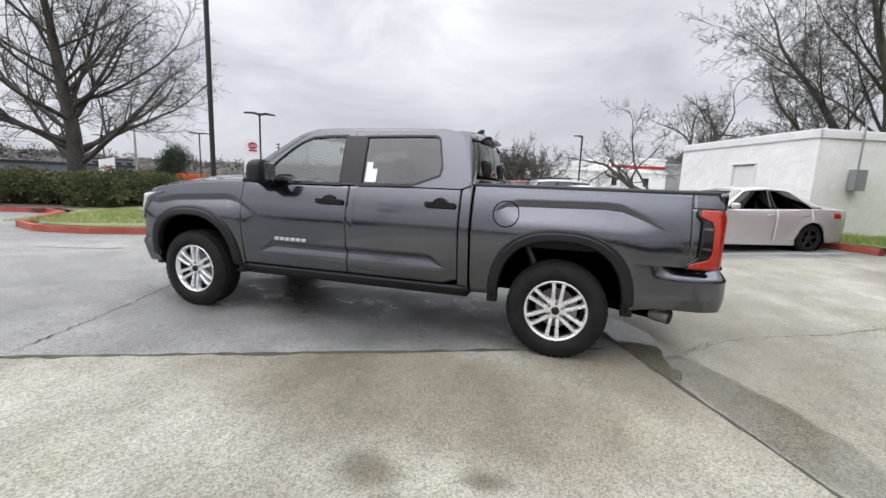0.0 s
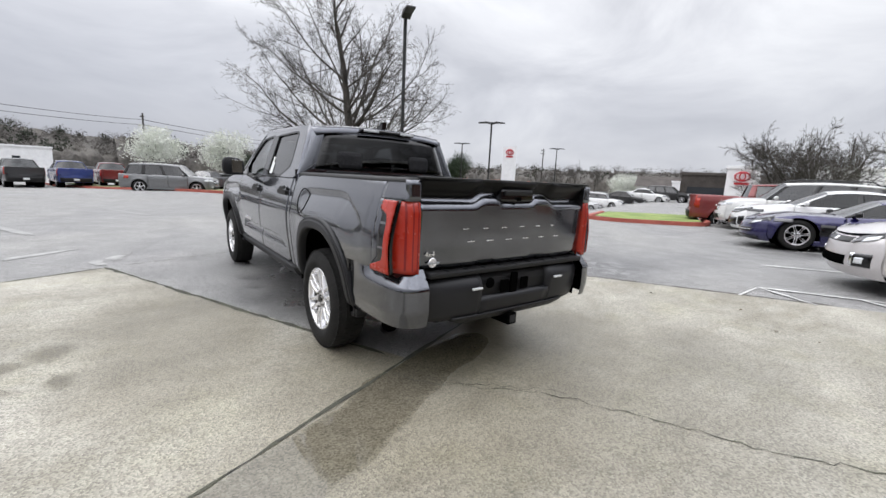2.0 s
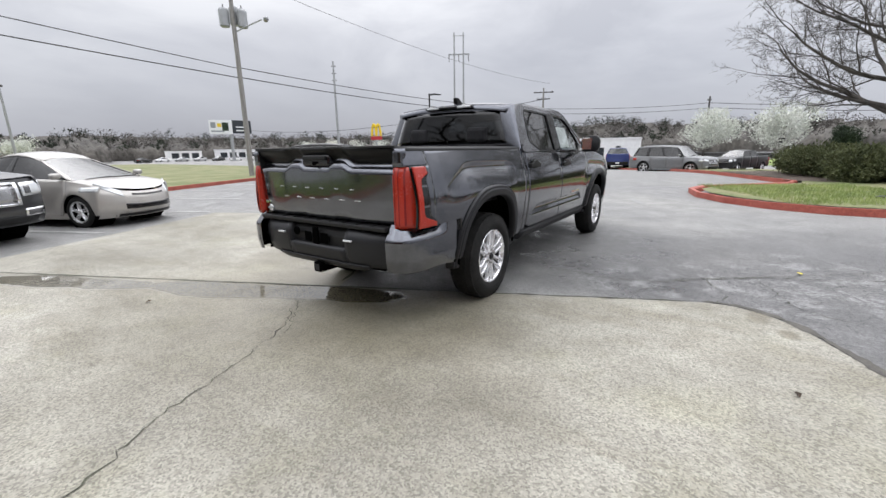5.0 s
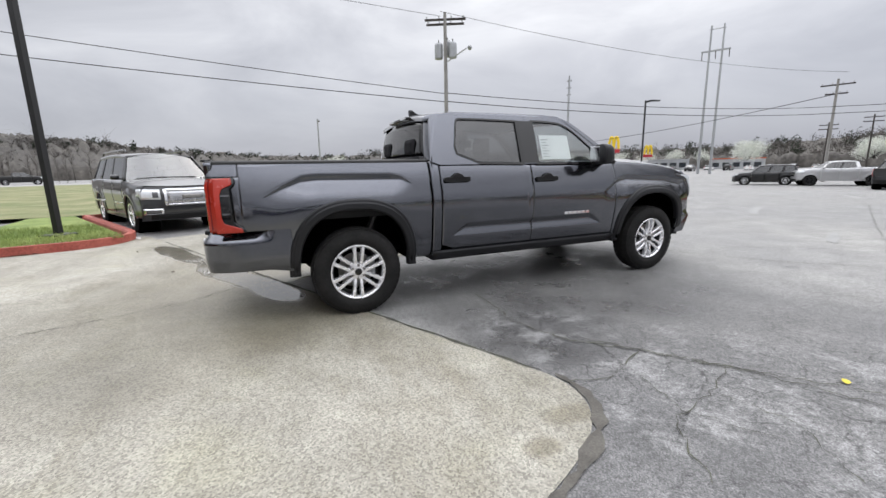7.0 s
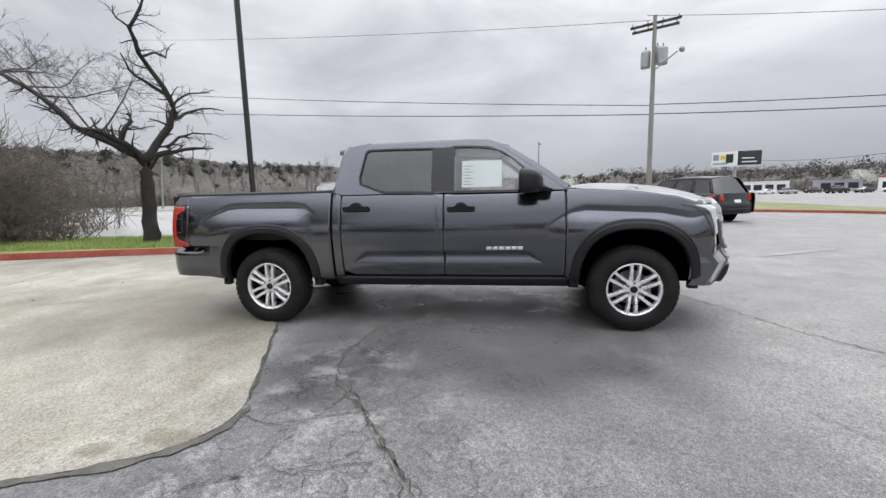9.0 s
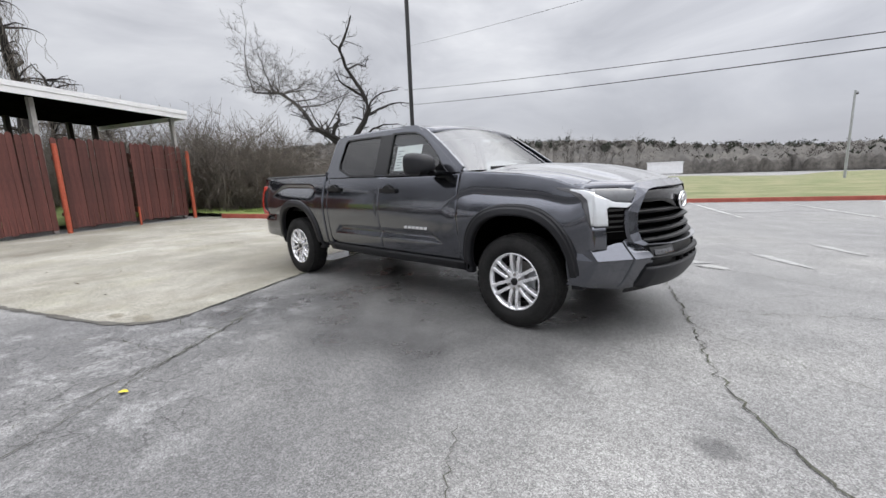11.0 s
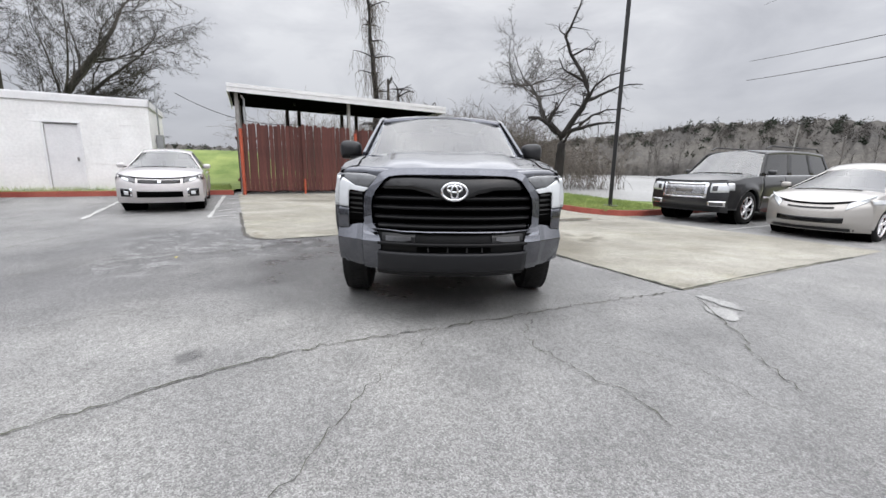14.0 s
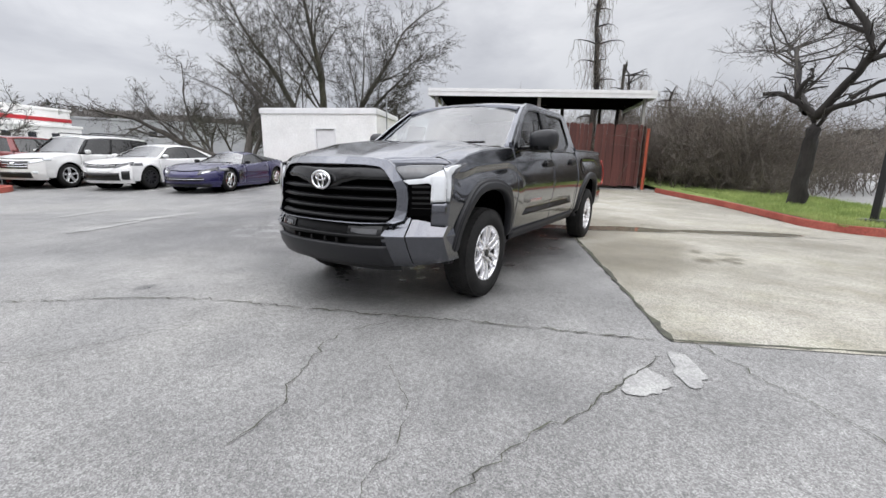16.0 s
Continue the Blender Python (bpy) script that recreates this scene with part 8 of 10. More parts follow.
DURANGO = dict(SUV, L=5.11, W=1.92, H=1.80, wb=3.04, fo=0.92, R=0.39, sill=0.34, wsb=1.12, wst=0.5, rft=-2.1, rb=-2.35, belt=[(-2.6, 1.12), (0.0, 1.10), (1.1, 1.09), (1.9, 1.04), (2.4, 0.95)], doors=[1.05, 0.0, -1.05])
PICKUP = dict(kind="pickup", L=5.90, W=2.03, H=1.95, wb=3.70, fo=0.98, R=0.41, sill=0.46, wsb=1.28, wst=0.62, rft=-0.98, rb=-1.10, roofw=0.70, arc=0.05, nose=0.08, bow=0.18, tw=0.26, crown=0.05, glass=M["tint"], waist=0.95, spokes=6,
              belt=[(-3.1, 1.40), (-1.1, 1.39), (0.0, 1.36), (1.2, 1.35), (2.0, 1.30), (2.5, 1.22), (2.85, 1.15)], doors=[1.2, 0.06, -1.05],
              front=[("gloss", "grille", -0.62, 0.62, 0.40, 0.92, 0.014, False), ("steel", "grille_bar", -0.62, 0.62, 0.62, 0.68, 0.024, False), ("lamp", "headlight", 0.68, 0.95, 0.66, 0.95, 0.014, True), ("plastic", "bumper_pad", -0.8, 0.8, -0.05, 0.12, 0.014, False)],
              rear=[("redlens", "tail_light", 0.84, 0.97, 0.50, 0.95, 0.014, True), ("plastic", "bumper_pad", -0.9, 0.9, -0.02, 0.30, 0.06, False), ("paper", "plate", -0.15, 0.15, 0.1, 0.24, 0.07, False)],
              sidelamps=[(-2.85, -2.68, 0.86, 1.26, "redlens", "tail_light_side"), (2.25, 2.55, 0.98, 1.15, "lamp", "headlight_side")])


def parked(b_or_a, S):
    """Distance from the nose back to the origin."""
    return S["wb"] / 2 + S["fo"]


vehicle("sedan_car", "silver-white compact sedan parked by the white building", "car", ypose(-5.85 - parked(0, SEDAN), -4.1), SEDAN, P_["silver_white"], "cars in the side row", M["dalloy"])
vehicle("sports_car", "low dark blue sports coupe with bright wheels", "car", ypose(-5.35 - parked(0, COUPE), -9.05), COUPE, P_["blue"], "cars in the side row", M["chrome"])
vehicle("sedan_car", "white sporty sedan with black wheels", "car", ypose(-5.4 - parked(0, CAMRY), -11.85), CAMRY, P_["white"], "cars in the side row", M["dalloy"])
vehicle("suv_car", "pearl white family SUV with chrome grille", "car", ypose(-5.2 - parked(0, SUV), -14.6), SUV, P_["pearl"], "cars in the side row")
vehicle("pickup_truck", "dark red pickup truck parked nose-in", "pickup truck", ypose(-7.45, -16.95, 180, -0.30), PICKUP, P_["red"], "cars in the side row")
vehicle("suv_car", "dark grey full-size SUV with bright mesh grille", "car", ypose(-1.05, 7.45 + parked(0, YUKON), -90), YUKON, P_["charcoal"], "cars along the lawn")
vehicle("hatchback_car", "champagne silver hatchback with curved roof", "car", ypose(1.62, 7.15 + parked(0, PRIUS), -90), PRIUS, P_["beige_silver"], "cars along the lawn")
vehicle("suv_car", "black boxy SUV parked nose to the lawn", "car", ypose(13.3, 9.6, 90), ROVER, P_["black"], "cars along the lawn", M["alloy"])
vehicle("suv_car", "grey SUV standing across the lane", "car", pose(25.5, 0.1, -0.33, 0, 0, -114), DURANGO, P_["grey"], "cars in the far lot")
vehicle("pickup_truck", "silver crew-cab pickup with dark wheels", "pickup truck", pose(39.6, 13.2, -0.60, 0, 0, 128), PICKUP, P_["silver"], "cars in the far lot", M["dalloy"])


# ---------- trees, shrubs, thicket ----------
class Wood:
    """Gathers tapered tubes fast, as plain vertex and face lists."""

    def __init__(self):
        self.v, self.f = [], []

    def tube(self, pts, rs, seg):
        base = len(self.v)
        for i, p in enumerate(pts):
            d = pts[min(i + 1, len(pts) - 1)] - pts[max(i - 1, 0)]
            a = Vector((-d.y, d.x, 0.01 + 0.0001 * i))
            a = a - d * (a.dot(d) / max(1e-9, d.dot(d)))
            a.normalize()
            b = d.cross(a); b.normalize()
            for k in range(seg):
                t = 2 * math.pi * k / seg
                self.v.append(p + (a * math.cos(t) + b * math.sin(t)) * rs[i])
        for i in range(len(pts) - 1):
            for k in range(seg):
                q, w = base + i * seg, base + (i + 1) * seg
                self.f.append((q + k, q + (k + 1) % seg, w + (k + 1) % seg, w + k))

    def mesh(self, name, material, parent, smooth=True, label="", kind=""):
        me = bpy.data.meshes.new(name)
        me.from_pydata(self.v, [], self.f)
        if smooth:
            me.polygons.foreach_set("use_smooth", [True] * len(me.polygons))
        me.materials.append(material)
        ob = new(name, me)
        ob.parent = parent
        if label:
            ob["label"] = label
        if kind:
            ob["kind"] = kind
        return ob


def turned(d, ang, rnd):
    """d leaned by ang degrees towards a random side."""
    a = d.orthogonal().normalized()
    a.rotate(Matrix.Rotation(rnd.uniform(0, 6.283), 3, d))
    return (d * math.cos(radians(ang)) + a * math.sin(radians(ang))).normalized()


def branch(woods, p, d, L, r, lev, rnd, T):
    """One limb with its children; T holds the habit of the tree."""
    n = max(3, int(T["seg"][lev]))
    pts, rs = [p.copy()], [r]
    q, dd = p.copy(), d.copy()
    tip = T["tip"][lev]
    for i in range(n):
        dd = dd + Vector((rnd.gauss(0, 1), rnd.gauss(0, 1), rnd.gauss(0, 1))) * T["wob"][lev] + Vector((0, 0, T["up"][lev]))
        dd.normalize()
        q = q + dd * (L / n)
        pts.append(q.copy()); rs.append(r * (1 + (tip - 1) * (i + 1) / n))
    woods[0 if lev <= T.get("trunklev", 0) else 1].tube(pts, rs, T["sides"][lev])
    if lev + 1 >= len(T["n"]) + 0 and lev >= len(T["n"]):
        return
    if lev < len(T["n"]):
        k = T["n"][lev]
        for j in range(k):
            t = T["from"][lev] + (1 - T["from"][lev]) * (j + rnd.random()) / k
            i = min(n - 1, int(t * n)); u = t * n - i
            pp = pts[i].lerp(pts[i + 1], u)
            ax = (pts[i + 1] - pts[i]).normalized()
            cd = turned(ax, rnd.gauss(T["ang"][lev], T["ang"][lev] * 0.22), rnd)
            cl = L * T["len"][lev] * rnd.uniform(0.65, 1.15) * (1.15 - 0.45 * t)
            branch(woods, pp, cd, cl, max(T["min"], rs[i] * T["thin"][lev] * rnd.uniform(0.7, 1.0)), lev + 1, rnd, T)
        # the leader goes on
        if T.get("lead", True) and lev + 1 <= len(T["n"]):
            branch(woods, pts[-1], dd, L * T["len"][lev] * 0.8, rs[-1] * 0.95, lev + 1, rnd, T)


def bare_tree(label, x, y, z, seed, T, starts, mat="bark", twig="bark", group="bare trees", name="tree"):
    ob = thing(name, label, "tree", pose(x, y, z), group)
    rnd = random.Random(seed)
    woods = [Wood(), Wood()]
    for p, d, L, r in starts:
        branch(woods, Vector(p), Vector(d).normalized(), L, r, 0, rnd, T)
    woods[0].mesh("trunk", M[mat], ob)
    woods[1].mesh("crown", M[twig], ob, label="bare branches and fine twigs")
    return ob


OAK = dict(seg=[6, 9, 7, 5, 4, 3], sides=[10, 8, 6, 4, 3, 3], tip=[0.75, 0.35, 0.4, 0.45, 0.5, 0.4], wob=[0.05, 0.08, 0.12, 0.16, 0.2, 0.2], up=[0.02, 0.03, 0.02, 0.015, 0.01, 0.0], n=[15, 8, 6, 4, 3], **{"from": [0.35, 0.22, 0.2, 0.15, 0.15]}, ang=[46, 38, 40, 42, 40], len=[1.75, 0.52, 0.52, 0.55, 0.55], thin=[0.42, 0.5, 0.55, 0.6, 0.65], min=0.0065)
bare_tree("large bare shade tree with fanned limbs on the island", 18.2, -8.3, 0.0, 11, dict(OAK, seg=[9, 9, 7, 5, 4, 3], n=[23, 8, 6, 4, 3], **{"from": [0.20, 0.18, 0.2, 0.15, 0.15]}, tip=[0.42, 0.3, 0.4, 0.45, 0.5, 0.4], ang=[54, 36, 38, 40, 40], len=[0.86, 0.46, 0.5, 0.52, 0.5], thin=[0.42, 0.5, 0.55, 0.6, 0.65], min=0.007, wob=[0.04, 0.07, 0.11, 0.15, 0.2, 0.2], up=[0.02, 0.05, 0.02, 0.015, 0.01, 0.0]), [((0, 0, -0.1), (0.02, 0.02, 1), 6.8, 0.37)])
GNARL = dict(OAK, wob=[0.10, 0.16, 0.2, 0.22, 0.25, 0.2], up=[0.0, 0.02, 0.0, 0.0, 0.0, 0.0], n=[6, 7, 6, 5, 3], len=[0.95, 0.6, 0.55, 0.55, 0.5], ang=[42, 45, 46, 45, 40], min=0.006)
bare_tree("gnarled bare tree leaning beside the white building", -6.3, -15.6, 0.3, 21, dict(GNARL, n=[5, 5, 5, 4, 3], len=[0.95, 0.6, 0.55, 0.55, 0.5], thin=[0.5, 0.5, 0.55, 0.6, 0.65]), [((0, 0, -0.1), (-0.42, -0.26, 1), 3.3, 0.19), ((0.05, -0.05, 0.3), (0.50, -0.78, 0.72), 3.6, 0.15), ((-0.1, 0.1, 0.4), (-0.6, 0.45, 0.8), 2.2, 0.10)])
BIG = dict(OAK, seg=[9, 8, 6, 5, 4, 3], n=[9, 8, 5, 4, 3], wob=[0.06, 0.09, 0.13, 0.16, 0.2, 0.2], len=[0.58, 0.58, 0.55, 0.55, 0.5], ang=[38, 40, 40, 42, 40], min=0.009, thin=[0.38, 0.45, 0.52, 0.6, 0.65], tip=[0.35, 0.35, 0.4, 0.45, 0.5, 0.4])
bare_tree("big old bare tree with many stems behind the building", -17.6, -22.2, 0.4, 31, BIG, [((0.2, 0, 0), (0.10, 0.15, 1), 9.5, 0.36), ((0, 0.4, 0), (-0.40, 0.45, 1), 9.4, 0.30), ((0, -0.3, 0), (0.40, -0.35, 1), 9.5, 0.30), ((-0.3, 0, 0), (-0.6, 0.8, 1.1), 7.2, 0.25), ((0, 0.2, 0), (-0.3, 0.7, 0.8), 5.4, 0.18), ((0.2, -0.4, 0), (0.45, -0.80, 1.0), 7.0, 0.24), ((0.2, -0.2, 0), (0.5, -0.85, 0.6), 5.2, 0.18)])
BUSH = dict(OAK, seg=[6, 6, 5, 4, 3], sides=[6, 5, 4, 3, 3], n=[6, 6, 5, 4], len=[0.6, 0.6, 0.6, 0.6], ang=[32, 38, 40, 40], tip=[0.4, 0.4, 0.45, 0.5, 0.4], wob=[0.1, 0.14, 0.18, 0.2, 0.2], min=0.009)
rb_ = random.Random(4)
bare_tree("wide many-stemmed bare shrub tree by the dealership", 1.2, -27.6, -0.2, 41, BUSH, [((rb_.uniform(-0.3, 0.3), rb_.uniform(-0.3, 0.3), 0), (rb_.uniform(-0.9, 0.9), rb_.uniform(-0.9, 0.9), 1), 3.5, 0.11) for _ in range(10)])
bare_tree("bare roadside trees seen over the roofs", -16, -34, 0.2, 43, BUSH, [((rb_.uniform(-4, 4), rb_.uniform(-4, 4), 0), (rb_.uniform(-0.4, 0.4), rb_.uniform(-0.4, 0.4), 1), 4.0, 0.14) for _ in range(6)])
bare_tree("bare tree behind the parked cars", 12, -62, -1.5, 44, BUSH, [((rb_.uniform(-6, 6), rb_.uniform(-3, 3), 0), (rb_.uniform(-0.4, 0.4), rb_.uniform(-0.4, 0.4), 1), 4.4, 0.16) for _ in range(5)])
bare_tree("row of bare trees beyond the far lot", 62, -86, -1.5, 45, BUSH, [((rb_.uniform(-16, 16), rb_.uniform(-6, 6), 0), (rb_.uniform(-0.3, 0.3), rb_.uniform(-0.3, 0.3), 1), 4.8, 0.18) for _ in range(9)])


# dead tree on the verge: contorted limbs with broken stubs, drawn in its own plane
def dead_tree():
    ob = thing("dead_tree", "dead dark tree with contorted broken limbs on the verge", "tree", pose(-8.75, 4.72, 0.32, 0, 0, -16), "bare trees")
    rnd = random.Random(8)
    w, tw_ = Wood(), Wood()
    # local y runs along the verge, x towards the yard
    k = 0.0121

    def P(u, v, dep=0.0):
        return Vector((dep, (u - 285) * k, 2.12 + (375 - v) * k))
    limbs = [([Vector((0.0, -0.10, -0.2)), Vector((0.0, -0.07, 0.5)), Vector((0.0, -0.02, 1.2)), P(285, 400), P(285, 375)], 0.205, 0.145),
             ([P(285, 378), P(262, 352), P(240, 338, -0.1), P(215, 322, -0.2), P(185, 320, -0.3)], 0.095, 0.045),
             ([P(245, 342, -0.1), P(252, 315), P(268, 296), P(262, 280)], 0.08, 0.03),
             ([P(285, 375), P(305, 345, 0.1), P(335, 300, 0.2), P(350, 268, 0.25), P(332, 215, 0.2), P(292, 152, 0.1), P(275, 110, 0.2), P(298, 62, 0.3), P(312, 22, 0.3)], 0.115, 0.020),
             ([P(335, 300, 0.2), P(352, 272), P(365, 240), P(400, 213), P(455, 200)], 0.06, 0.015),
             ([P(350, 280, 0.2), P(385, 262), P(430, 243), P(490, 238)], 0.055, 0.014),
             ([P(290, 372), P(320, 358, 0.2), P(352, 350, 0.3), P(400, 342, 0.3), P(432, 340, 0.3)], 0.08, 0.016),
             ([P(330, 345, 0.1), P(365, 318), P(402, 304), P(450, 300)], 0.05, 0.014),
             ([P(335, 230, 0.2), P(300, 205), P(275, 190), P(262, 160)], 0.05, 0.015),
             ([P(295, 160, 0.1), P(330, 140), P(355, 145), P(365, 120)], 0.035, 0.012),
             ([P(280, 110, 0.2), P(262, 92), P(258, 70)], 0.03, 0.01),
             # the long live limb reaching away over the thicket
             ([P(270, 365), P(252, 340, -0.5), P(240, 322, -1.0), P(225, 300, -1.6), P(215, 255, -2.2), P(195, 210, -2.9), P(180, 175, -3.7), P(150, 160, -4.6), P(110, 150, -5.4)], 0.115, 0.025)]
    for pts, r0, r1 in limbs:
        n = len(pts)
        fine = []
        for a, b in zip(pts, pts[1:]):
            fine += [a.lerp(b, 0), a.lerp(b, 0.5) + Vector((rnd.gauss(0, 0.02), rnd.gauss(0, 0.02), rnd.gauss(0, 0.02)))]
        fine.append(pts[-1])
        rs = [(r0 + (r1 - r0) * i / (len(fine) - 1)) * rnd.uniform(0.92, 1.1) for i in range(len(fine))]
        w.tube(fine, rs, 8)
        for i in range(2, len(fine) - 1):
            if r0 < 0.14 or i > 5:
                for _ in range(2):
                    d = turned((fine[i + 1] - fine[i]).normalized(), rnd.uniform(35, 75), rnd)
                    branch([w, tw_], fine[i], d, rnd.uniform(0.25, 0.7), max(0.008, rs[i] * 0.35), 0, rnd, dict(seg=[4, 3], sides=[4, 3], tip=[0.4, 0.3], wob=[0.22, 0.2], up=[0, 0], n=[3], **{"from": [0.3]}, ang=[45], len=[0.55], thin=[0.6], min=0.005, trunklev=0, lead=False))
    T = dict(OAK, seg=[6, 5, 4, 3], sides=[5, 4, 3, 3], n=[6, 5, 4], len=[0.6, 0.6, 0.55], ang=[42, 42, 40], tip=[0.4, 0.4, 0.4, 0.4], wob=[0.15, 0.18, 0.2, 0.2], up=[0.03, 0.01, 0, 0], min=0.005, trunklev=-1)
    for (u, v, dp) in ((215, 255, -2.2), (195, 210, -2.9), (180, 175, -3.7), (165, 165, -4.2), (150, 160, -4.6), (110, 150, -5.4), (205, 230, -2.6), (240, 322, -1.0)):
        for _ in range(2):
            branch([w, tw_], P(u, v, dp), Vector((rnd.uniform(-1, 0.3), rnd.uniform(-1, 1), rnd.uniform(0.1, 1))).normalized(), rnd.uniform(1.2, 2.1), 0.03, 0, rnd, T)
    w.mesh("trunk", M["barkdark"], ob)
    tw_.mesh("crown", M["bark"], ob, label="bare outer twigs")


dead_tree()


def vine_tree(x, y, h, seed, label):
    ob = thing("tree", label, "tree", pose(x, y, 0.4), "bare trees")
    rnd = random.Random(seed)
    w, tw_ = Wood(), Wood()
    pts, q = [], Vector((0, 0, -0.3))
    for i in range(14):
        pts.append(q.copy()); q = q + Vector((rnd.gauss(0, 0.10), rnd.gauss(0, 0.10), h / 13))
    w.tube(pts, [0.22 * (1 - 0.75 * i / 13) for i in range(14)], 8)
    for i in range(4, 14):
        for _ in range(4):
            d = Vector((rnd.gauss(0, 1), rnd.gauss(0, 1), rnd.uniform(-0.1, 0.8))).normalized()
            L = rnd.uniform(0.5, 1.4)
            p = pts[i].copy(); br_ = [p.copy()]
            for s in range(5):
                d = (d + Vector((rnd.gauss(0, 0.2), rnd.gauss(0, 0.2), 0.05 - 0.07 * s))).normalized()
                p = p + d * L / 5; br_.append(p.copy())
            w.tube(br_, [0.045, 0.04, 0.03, 0.024, 0.018, 0.01], 4)
            for _ in range(9):
                # hanging vine strands
                c = br_[rnd.randint(1, 5)].copy(); vs = [c.copy()]
                for s in range(5):
                    c = c + Vector((rnd.gauss(0, 0.09), rnd.gauss(0, 0.09), -rnd.uniform(0.08, 0.34))); vs.append(c.copy())
                tw_.tube(vs, [0.008] * 6, 3)
    # strands close to the stem
    for _ in range(160):
        t = rnd.uniform(0.1, 0.95)
        c = pts[int(t * 13)] + Vector((rnd.gauss(0, 0.28), rnd.gauss(0, 0.28), 0)); vs = [c.copy()]
        for s in range(5):
            c = c + Vector((rnd.gauss(0, 0.07), rnd.gauss(0, 0.07), -rnd.uniform(0.1, 0.4))); vs.append(c.copy())
        tw_.tube(vs, [0.009] * 6, 3)
    w.mesh("trunk", M["barkdark"], ob)
    tw_.mesh("crown", M["twig"], ob, label="hanging dry vines")


vine_tree(-18.6, -3.1, 11.5, 3, "tall dead stem hung with dry vines")
vine_tree(-21.5, -1.2, 6.0, 5, "broken stem hung with dry vines")
vine_tree(-23.5, 0.4, 5.2, 6, "leaning stem hung with dry vines")


def thicket(name, label, area, n, seed, hmin, hmax, mat, arch_=0.6):
    """Tangle of thin arching stems over part of the yard."""
    rnd = random.Random(seed)
    w = Wood()
    for _ in range(n):
        a, b = area(rnd)
        p = yard(a, b, 0.0)
        h = rnd.uniform(hmin, hmax)
        d = Vector((rnd.gauss(0, 0.35), rnd.gauss(0, 0.35), 1)).normalized()
        pts = [p.copy()]
        for i in range(7):
            d = (d + Vector((rnd.gauss(0, 0.16), rnd.gauss(0, 0.16), -arch_ * 0.06 * i + rnd.gauss(0, 0.05)))).normalized()
            p = p + d * h / 6; pts.append(p.copy())
        r = rnd.uniform(0.006, 0.018)
        w.tube(pts, [r * (1 - 0.1 * i) for i in range(8)], 3)
        for j in range(rnd.randint(5, 9)):
            i = rnd.randint(2, 6)
            q, e_ = pts[i].copy(), (pts[i + 1] - pts[i]).normalized()
            e_ = turned(e_, rnd.uniform(25, 70), rnd)
            tw_ = [q.copy()]
            for s in range(3):
                e_ = (e_ + Vector((rnd.gauss(0, 0.22), rnd.gauss(0, 0.22), rnd.gauss(-0.06, 0.2)))).normalized()
                q = q + e_ * rnd.uniform(0.14, 0.4); tw_.append(q.copy())
            w.tube(tw_, [r * 0.5, r * 0.45, r * 0.4, r * 0.3], 3)
    ob = w.mesh(name, M[mat], None)
    return tagged(ob, label, "bushes", kind="stuff")


thicket("thicket", "dense leafless brown thicket behind the verge", lambda r: (r.uniform(-24, -10.2) if r.random() < 0.6 else r.uniform(-15, -9.4), 7.6 + abs(r.gauss(0, 1.4))), 1700, 9, 1.4, 3.6, "twig")
thicket("thicket", "dense leafless brown thicket beside the fence", lambda r: (r.uniform(-22, -10.2), r.uniform(6.2, 9.4)), 900, 10, 1.6, 3.9, "twig")
thicket("thicket", "leafless scrub behind the carport", lambda r: (r.uniform(-30, -15.5), r.uniform(0, 8)), 700, 12, 1.8, 4.2, "twig")
thicket("thicket", "deep leafless scrub behind the dead tree", lambda r: (r.uniform(-22, -9.8), r.uniform(9.5, 17)), 900, 15, 1.4, 3.4, "twig")
thicket("thicket", "dark brushy undergrowth at the foot of the dead tree", lambda r: (r.uniform(-10.0, -8.2), r.gauss(8.8, 0.5)), 90, 13, 0.4, 1.5, "twig")


def leaf_cloud(w, centre, radii, n, size, rnd, flat_=0.0):
    """Small leaf blades spread through the outer shell of an uneven clump."""
    ph = [rnd.uniform(0, 6.28) for _ in range(6)]
    for _ in range(n):
        d = Vector((rnd.gauss(0, 1), rnd.gauss(0, 1), rnd.gauss(0, 1))).normalized()
        lump = 1 + 0.16 * math.sin(3 * d.x + ph[0]) + 0.14 * math.sin(4 * d.y + ph[1]) + 0.14 * math.sin(5 * d.z + ph[2]) + 0.10 * math.sin(9 * d.x + 7 * d.y + ph[3])
        r = (rnd.random() ** 0.45) * lump
        p = centre + Vector((d.x * radii[0], d.y * radii[1], d.z * radii[2])) * r
        if p.z < centre.z - radii[2] * (1 - flat_):
            p.z = centre.z - radii[2] * (1 - flat_) + rnd.random() * 0.1
        a = (d + Vector((rnd.gauss(0, 0.6), rnd.gauss(0, 0.6), rnd.gauss(0.3, 0.6)))).normalized()
        b = a.orthogonal().normalized(); b.rotate(Matrix.Rotation(rnd.uniform(0, 6.28), 3, a))
        s = size * rnd.uniform(0.6, 1.3)
        i = len(w.v)
        w.v += [p - b * s * 0.35, p + a * s * 0.5 - b * s * 0.12, p + a * s, p + b * s * 0.35]
        w.f.append((i, i + 1, i + 2, i + 3))


M["juniper"] = surf("juniper_green", (0.045, 0.058, 0.022), (0.125, 0.140, 0.058), 2.0, 12, 0.9, 0.0)
M["blossom"] = surf("pale_blossom", (0.60, 0.63, 0.54), (0.85, 0.86, 0.82), 0.8, 6, 0.9, 0.0)
M["evergreen"] = surf("dark_evergreen", (0.012, 0.024, 0.012), (0.035, 0.055, 0.026), 1.0, 8, 0.9, 0.0)


